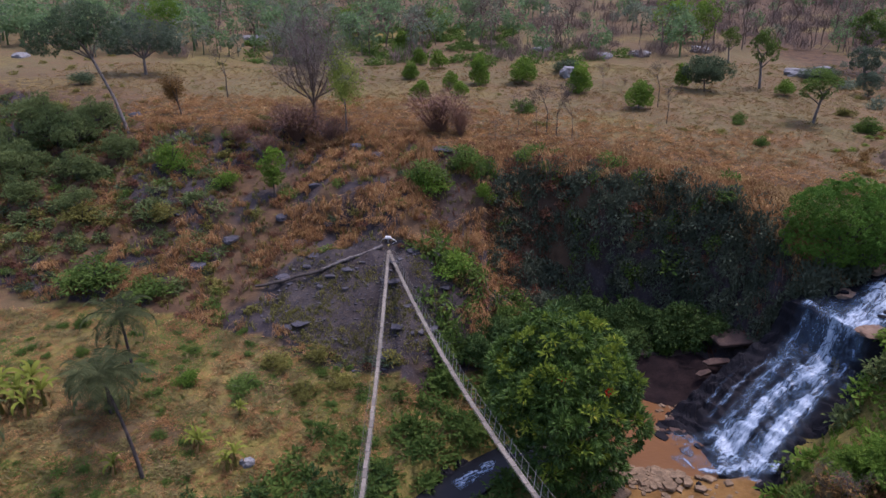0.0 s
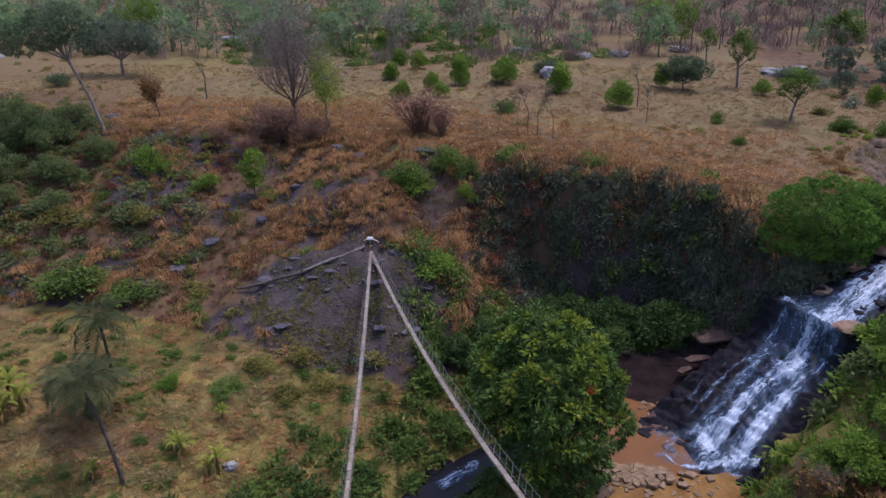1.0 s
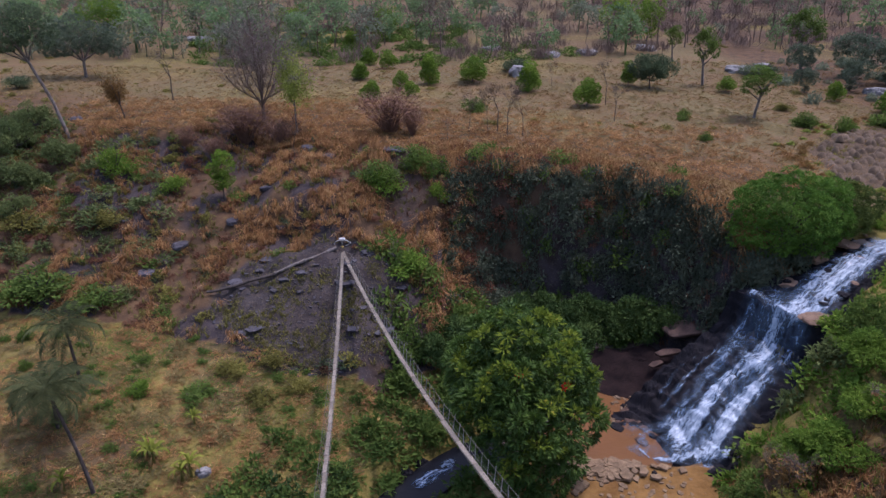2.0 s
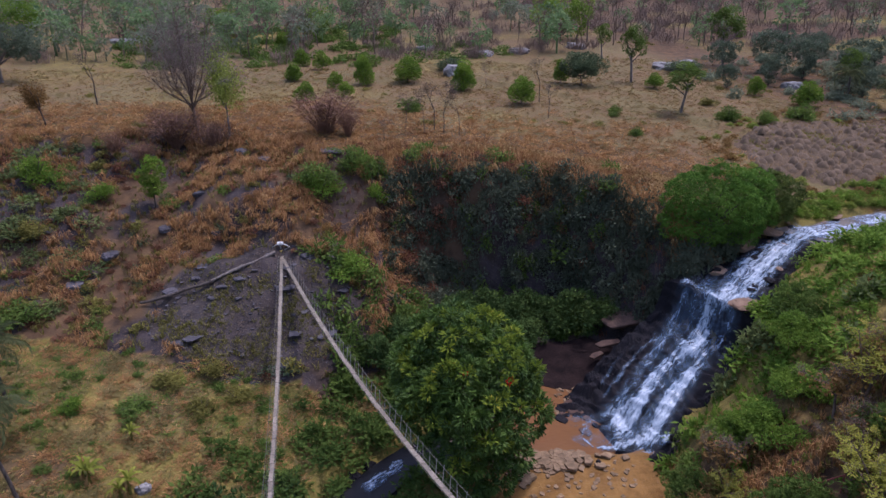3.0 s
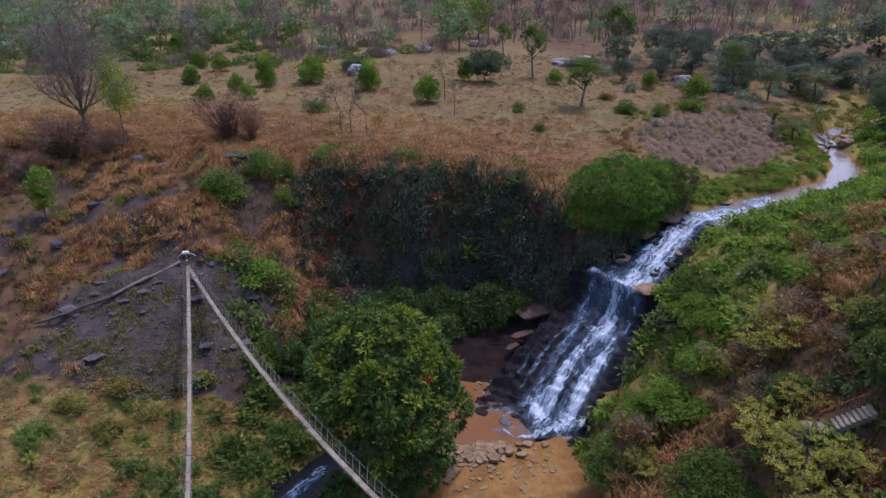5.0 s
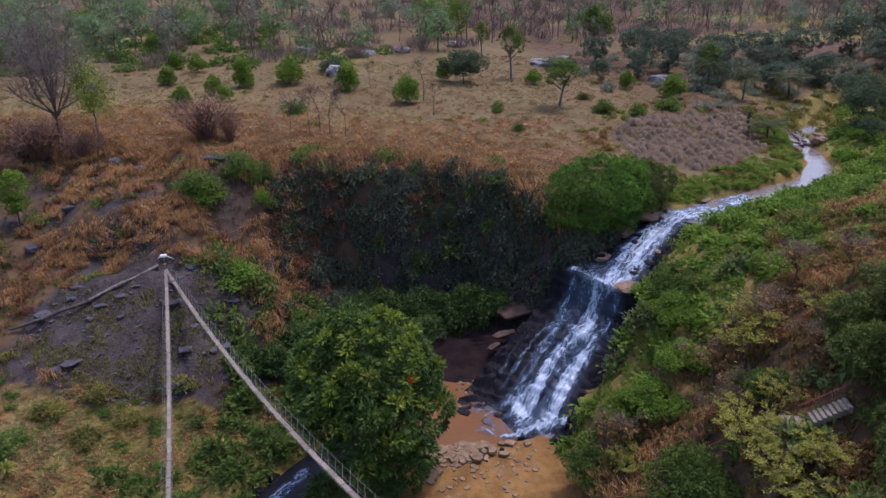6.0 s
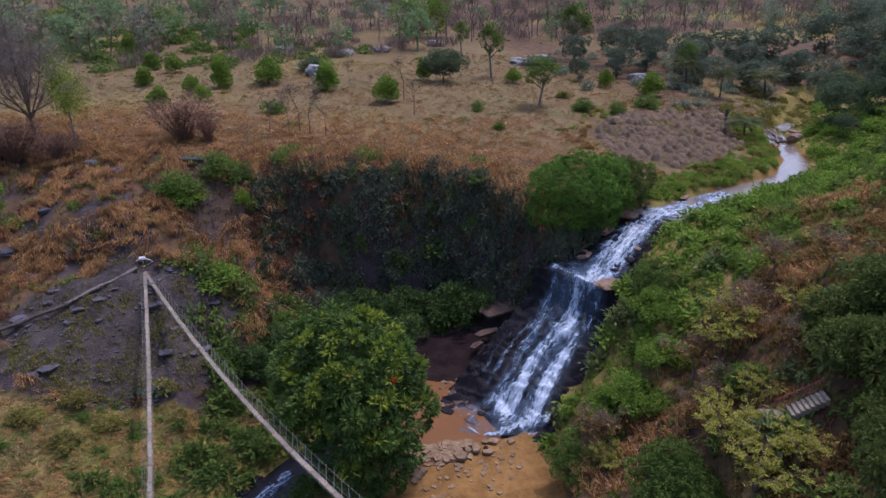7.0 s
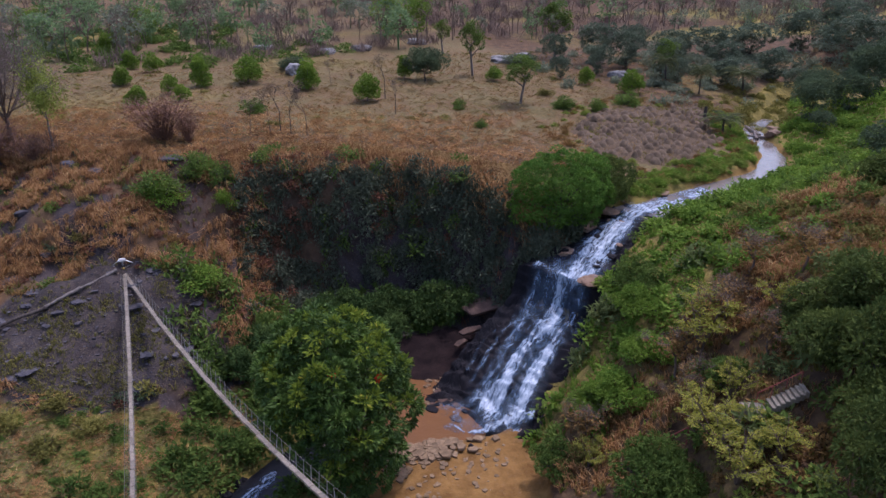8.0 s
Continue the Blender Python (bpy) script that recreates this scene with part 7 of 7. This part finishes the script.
for n in range(46):
    x, y, s = 22.6 + rng.normal() * 1.5, 56.4 + rng.normal() * 1.0, rng.uniform(0.3, 0.9)
    ob = new("flat_stone", slabs[n % 3])
    ob.matrix_basis = Matrix.LocRotScale((x, y, max(-0.2, lift(x, y)) - 0.02), Euler((rng.normal() * 0.2, rng.normal() * 0.2, rng.uniform(0, 6.28))), (s, s * 0.7, s))
    tagged(ob, "rust-brown broken stone beside the pool", "stone", "poolside stones")
rng = np.random.default_rng(23)
for n in range(230):
    near = n < 150
    x, y = (16.6 + rng.normal() * 2.2, 47.0 + rng.normal() * 1.2) if near else (rng.uniform(13, 24), rng.uniform(40, 48))
    s = rng.uniform(0.45, 1.45) if near else rng.uniform(0.2, 0.7)
    ob = new("flat_stone", slabs[n % 3])
    ob.matrix_basis = Matrix.LocRotScale((x, y, lift(x, y) - 0.03 + (0.12 if near and n % 3 == 0 else 0)), Euler((rng.normal() * 0.12, rng.normal() * 0.12, rng.uniform(0, 6.28))), (s, s, s))
    tagged(ob, "loose flat tan stone on the wet sand", "stone", "loose stones")
# dam of drift logs and a red boulder at the river bend
rock(tan[1], 89.6, 82.6, 3.0, 1.8, 0.4, "rust-red boulder at the river bend", "river rocks")
rock(tan[2], 92.0, 85.0, 2.2, 1.0, 1.4, "tan rock beside the river bend", "river rocks")
for n, (x, y, ln, a) in enumerate([(88.6, 85.2, 5.0, 0.9), (87.6, 84.6, 3.6, 2.5), (90.6, 88.0, 6.0, 1.2)]):
    w = Soup()
    w.tube([(-ln / 2, 0, 0.1), (0, 0.1, 0.25), (ln / 2, 0, 0.45)], [0.24, 0.2, 0.12], 7)
    ob = new("drift_log", w.mesh("drift_log", BARK, True))
    ob.matrix_basis = Matrix.LocRotScale((x, y, max(14.1, lift(x, y))), Euler((0, 0, a)), None)
    tagged(ob, "bleached drift log lodged in the river", "log", "drift logs")
stump = new("stump", rod([(0, 0, -0.2), (0.05, 0, 0.9), (0.1, 0, 1.9)], 0.28).mesh("stump", BARK_DARK, True))
stump.location = (84.5, 92.8, lift(84.5, 92.8))
tagged(stump, "burnt tree stump beside the hoed plot", "stump")

# ---- stairs down the near bank ----
stairs = new("stairway")
bm = bmesh.new()
bmesh.ops.create_cube(bm, size=1, matrix=Matrix.Diagonal((1.1, 0.27, 0.30, 1)))
bmesh.ops.bevel(bm, geom=bm.edges[:], offset=0.02, segments=1, affect="EDGES")
tread = bm_mesh("tread", bm, CONCRETE)
s0, s1 = np.array([36.0, 27.0]), np.array([33.0, 28.4])
d = (s1 - s0) / np.linalg.norm(s1 - s0)
ztop = lift(*s0) + 0.45
for n in range(8):
    p = s0 + d * 0.27 * n
    child("tread", tread, stairs, m=Matrix.LocRotScale((p[0], p[1], ztop - 0.18 * n), Euler((0, 0, math.atan2(d[1], d[0]) - math.pi / 2)), (1, 1, 1.6)))
e = s0 + d * 2.95
bm = bmesh.new()
bmesh.ops.create_cube(bm, size=1, matrix=Matrix.Diagonal((1.2, 1.5, 0.7, 1)))
bmesh.ops.bevel(bm, geom=bm.edges[:], offset=0.03, segments=1, affect="EDGES")
child("landing", bm_mesh("landing", bm, CONCRETE), stairs, m=Matrix.LocRotScale((e[0], e[1], ztop - 1.75), Euler((0, 0, math.atan2(d[1], d[0]) - math.pi / 2)), None))
side = np.array([-d[1], d[0]])
r0, r1 = s0 - side * 0.58, s0 + d * 2.6 - side * 0.58
handrail = child("handrail", rod([(r0[0], r0[1], ztop + 1.1), (r1[0], r1[1], ztop - 0.65)], 0.03).mesh("handrail", RED_PAINT, True), stairs, "faded red steel handrail")
for n in range(4):
    p = r0 + (r1 - r0) * n / 3
    child("baluster", rod([(p[0], p[1], ztop - 0.58 * n - 0.2), (p[0], p[1], ztop + 1.1 - 0.58 * n)], 0.025).mesh("baluster", RED_PAINT, True), handrail)
tagged(stairs, "concrete steps with a red handrail half hidden in scrub", "stairs")
lower = new("handrail")
q0, q1 = Vector((31.2, 31.4, lift(31.2, 31.4) + 1.5)), Vector((29.6, 33.0, lift(29.6, 33.0) + 0.9))
child("rail", rod([q0, q1], 0.045).mesh("rail", RED_PAINT, True), lower)
for q in (q0, q1):
    child("post", rod([q - Vector((0, 0, 2.0)), q], 0.035).mesh("post", RED_PAINT, True), lower)
tagged(lower, "faded red steel handrail on the lower path", "railing")
# ---- small trees of the near bank ----
yellow_tree = spray_tree("yellow_leaved_tree", 81, 5.0, 5.0, TWIG_BROWN, LEAF_YELLOW, 85)
plant_rows([(yellow_tree, 5.0, 5.0)], [(36.8, 37.2, 5.8, 6.6), (32.0, 31.6, 4.0, 4.6), (31.2, 28.6, 4.2, 5.6), (32.6, 25.0, 2.8, 4.4), (41.0, 34.0, 3.6, 4.2), (30.0, 25.6, 3.6, 5.6), (26.6, 36.2, 2.6, 3.6), (34.6, 31.4, 3.0, 4.0), (39.4, 40.0, 3.2, 4.2)], ("small yellow-leaved tree on the steep bank", "tree", "yellow bank trees"), 31)
twiggy = bare_tree("bare_tree", 82, 5, TWIG_BROWN, 4, 0.6, 0.24, 0.009, LEAF_BROWN, 260, 12, 4.4)
plant_rows([(twiggy, 5, 4.4)], [(27.0, 37.9, 5.2, 4.6), (38.2, 32.0, 4.0, 4.0), (32.4, 33.4, 3.4, 3.6), (35.0, 37.4, 5.0, 5.4), (38.6, 37.6, 4.6, 5.2), (40.4, 38.8, 4.4, 5.0), (43.4, 40.2, 4.4, 5.4), (34.6, 34.0, 4.0, 4.6), (45.0, 36.4, 4.6, 5.6)], ("leafless twiggy tree on the steep bank", "tree", "bare bank trees"), 32)

# taller leafy bushes of the near bank
bank_a = lobed_tree("bank_bush", 83, ragged_lobes(183, 17, 5.6, 4.2), 7, 46, 0.36, 0.46, BARK_DARK, LEAF_GREEN, 1.0, 0.1)
bank_c = lobed_tree("bank_bush", 85, ragged_lobes(185, 17, 5.6, 4.2), 7, 46, 0.36, 0.46, BARK_DARK, LEAF_BRIGHT, 1.0, 0.1)
plant_rows([(bank_a, 4.2, 5.6), (bank_c, 4.2, 5.6)], [(27.9, 30.6, 4.2, 5.4), (31.4, 39.2, 3.0, 5.0), (28.6, 28.4, 3.6, 4.8), (34.4, 40.6, 2.6, 4.4), (25.2, 38.6, 2.6, 3.8), (29.8, 40.6, 2.6, 4.2), (39.1, 48.5, 3.4, 5.0), (36.9, 45.0, 3.0, 4.8), (35.4, 33.2, 3.0, 4.0)], ("dense leafy green bush on the steep bank", "bush", "bank bushes"), 33)
bank_b = lobed_tree("bank_bush", 84, ragged_lobes(184, 22, 6.4, 4.4), 7, 46, 0.36, 0.46, BARK_DARK, LEAF_BANK, 1.0, 0.1)
plant_rows([(bank_b, 4.4, 6.4)], [(38.4, 24.5, 6.7, 7.1), (36.2, 22.4, 5.2, 6.2), (32.9, 19.0, 5.6, 6.0), (42.0, 31.0, 3.7, 6.9), (43.3, 29.3, 4.1, 6.4), (40.3, 32.4, 3.3, 5.1), (61.2, 43.4, 3.8, 5.6), (38.2, 28.2, 3.9, 6.1)], ("dense dusty green bush on the steep bank", "bush", "tall bank bushes"), 34)
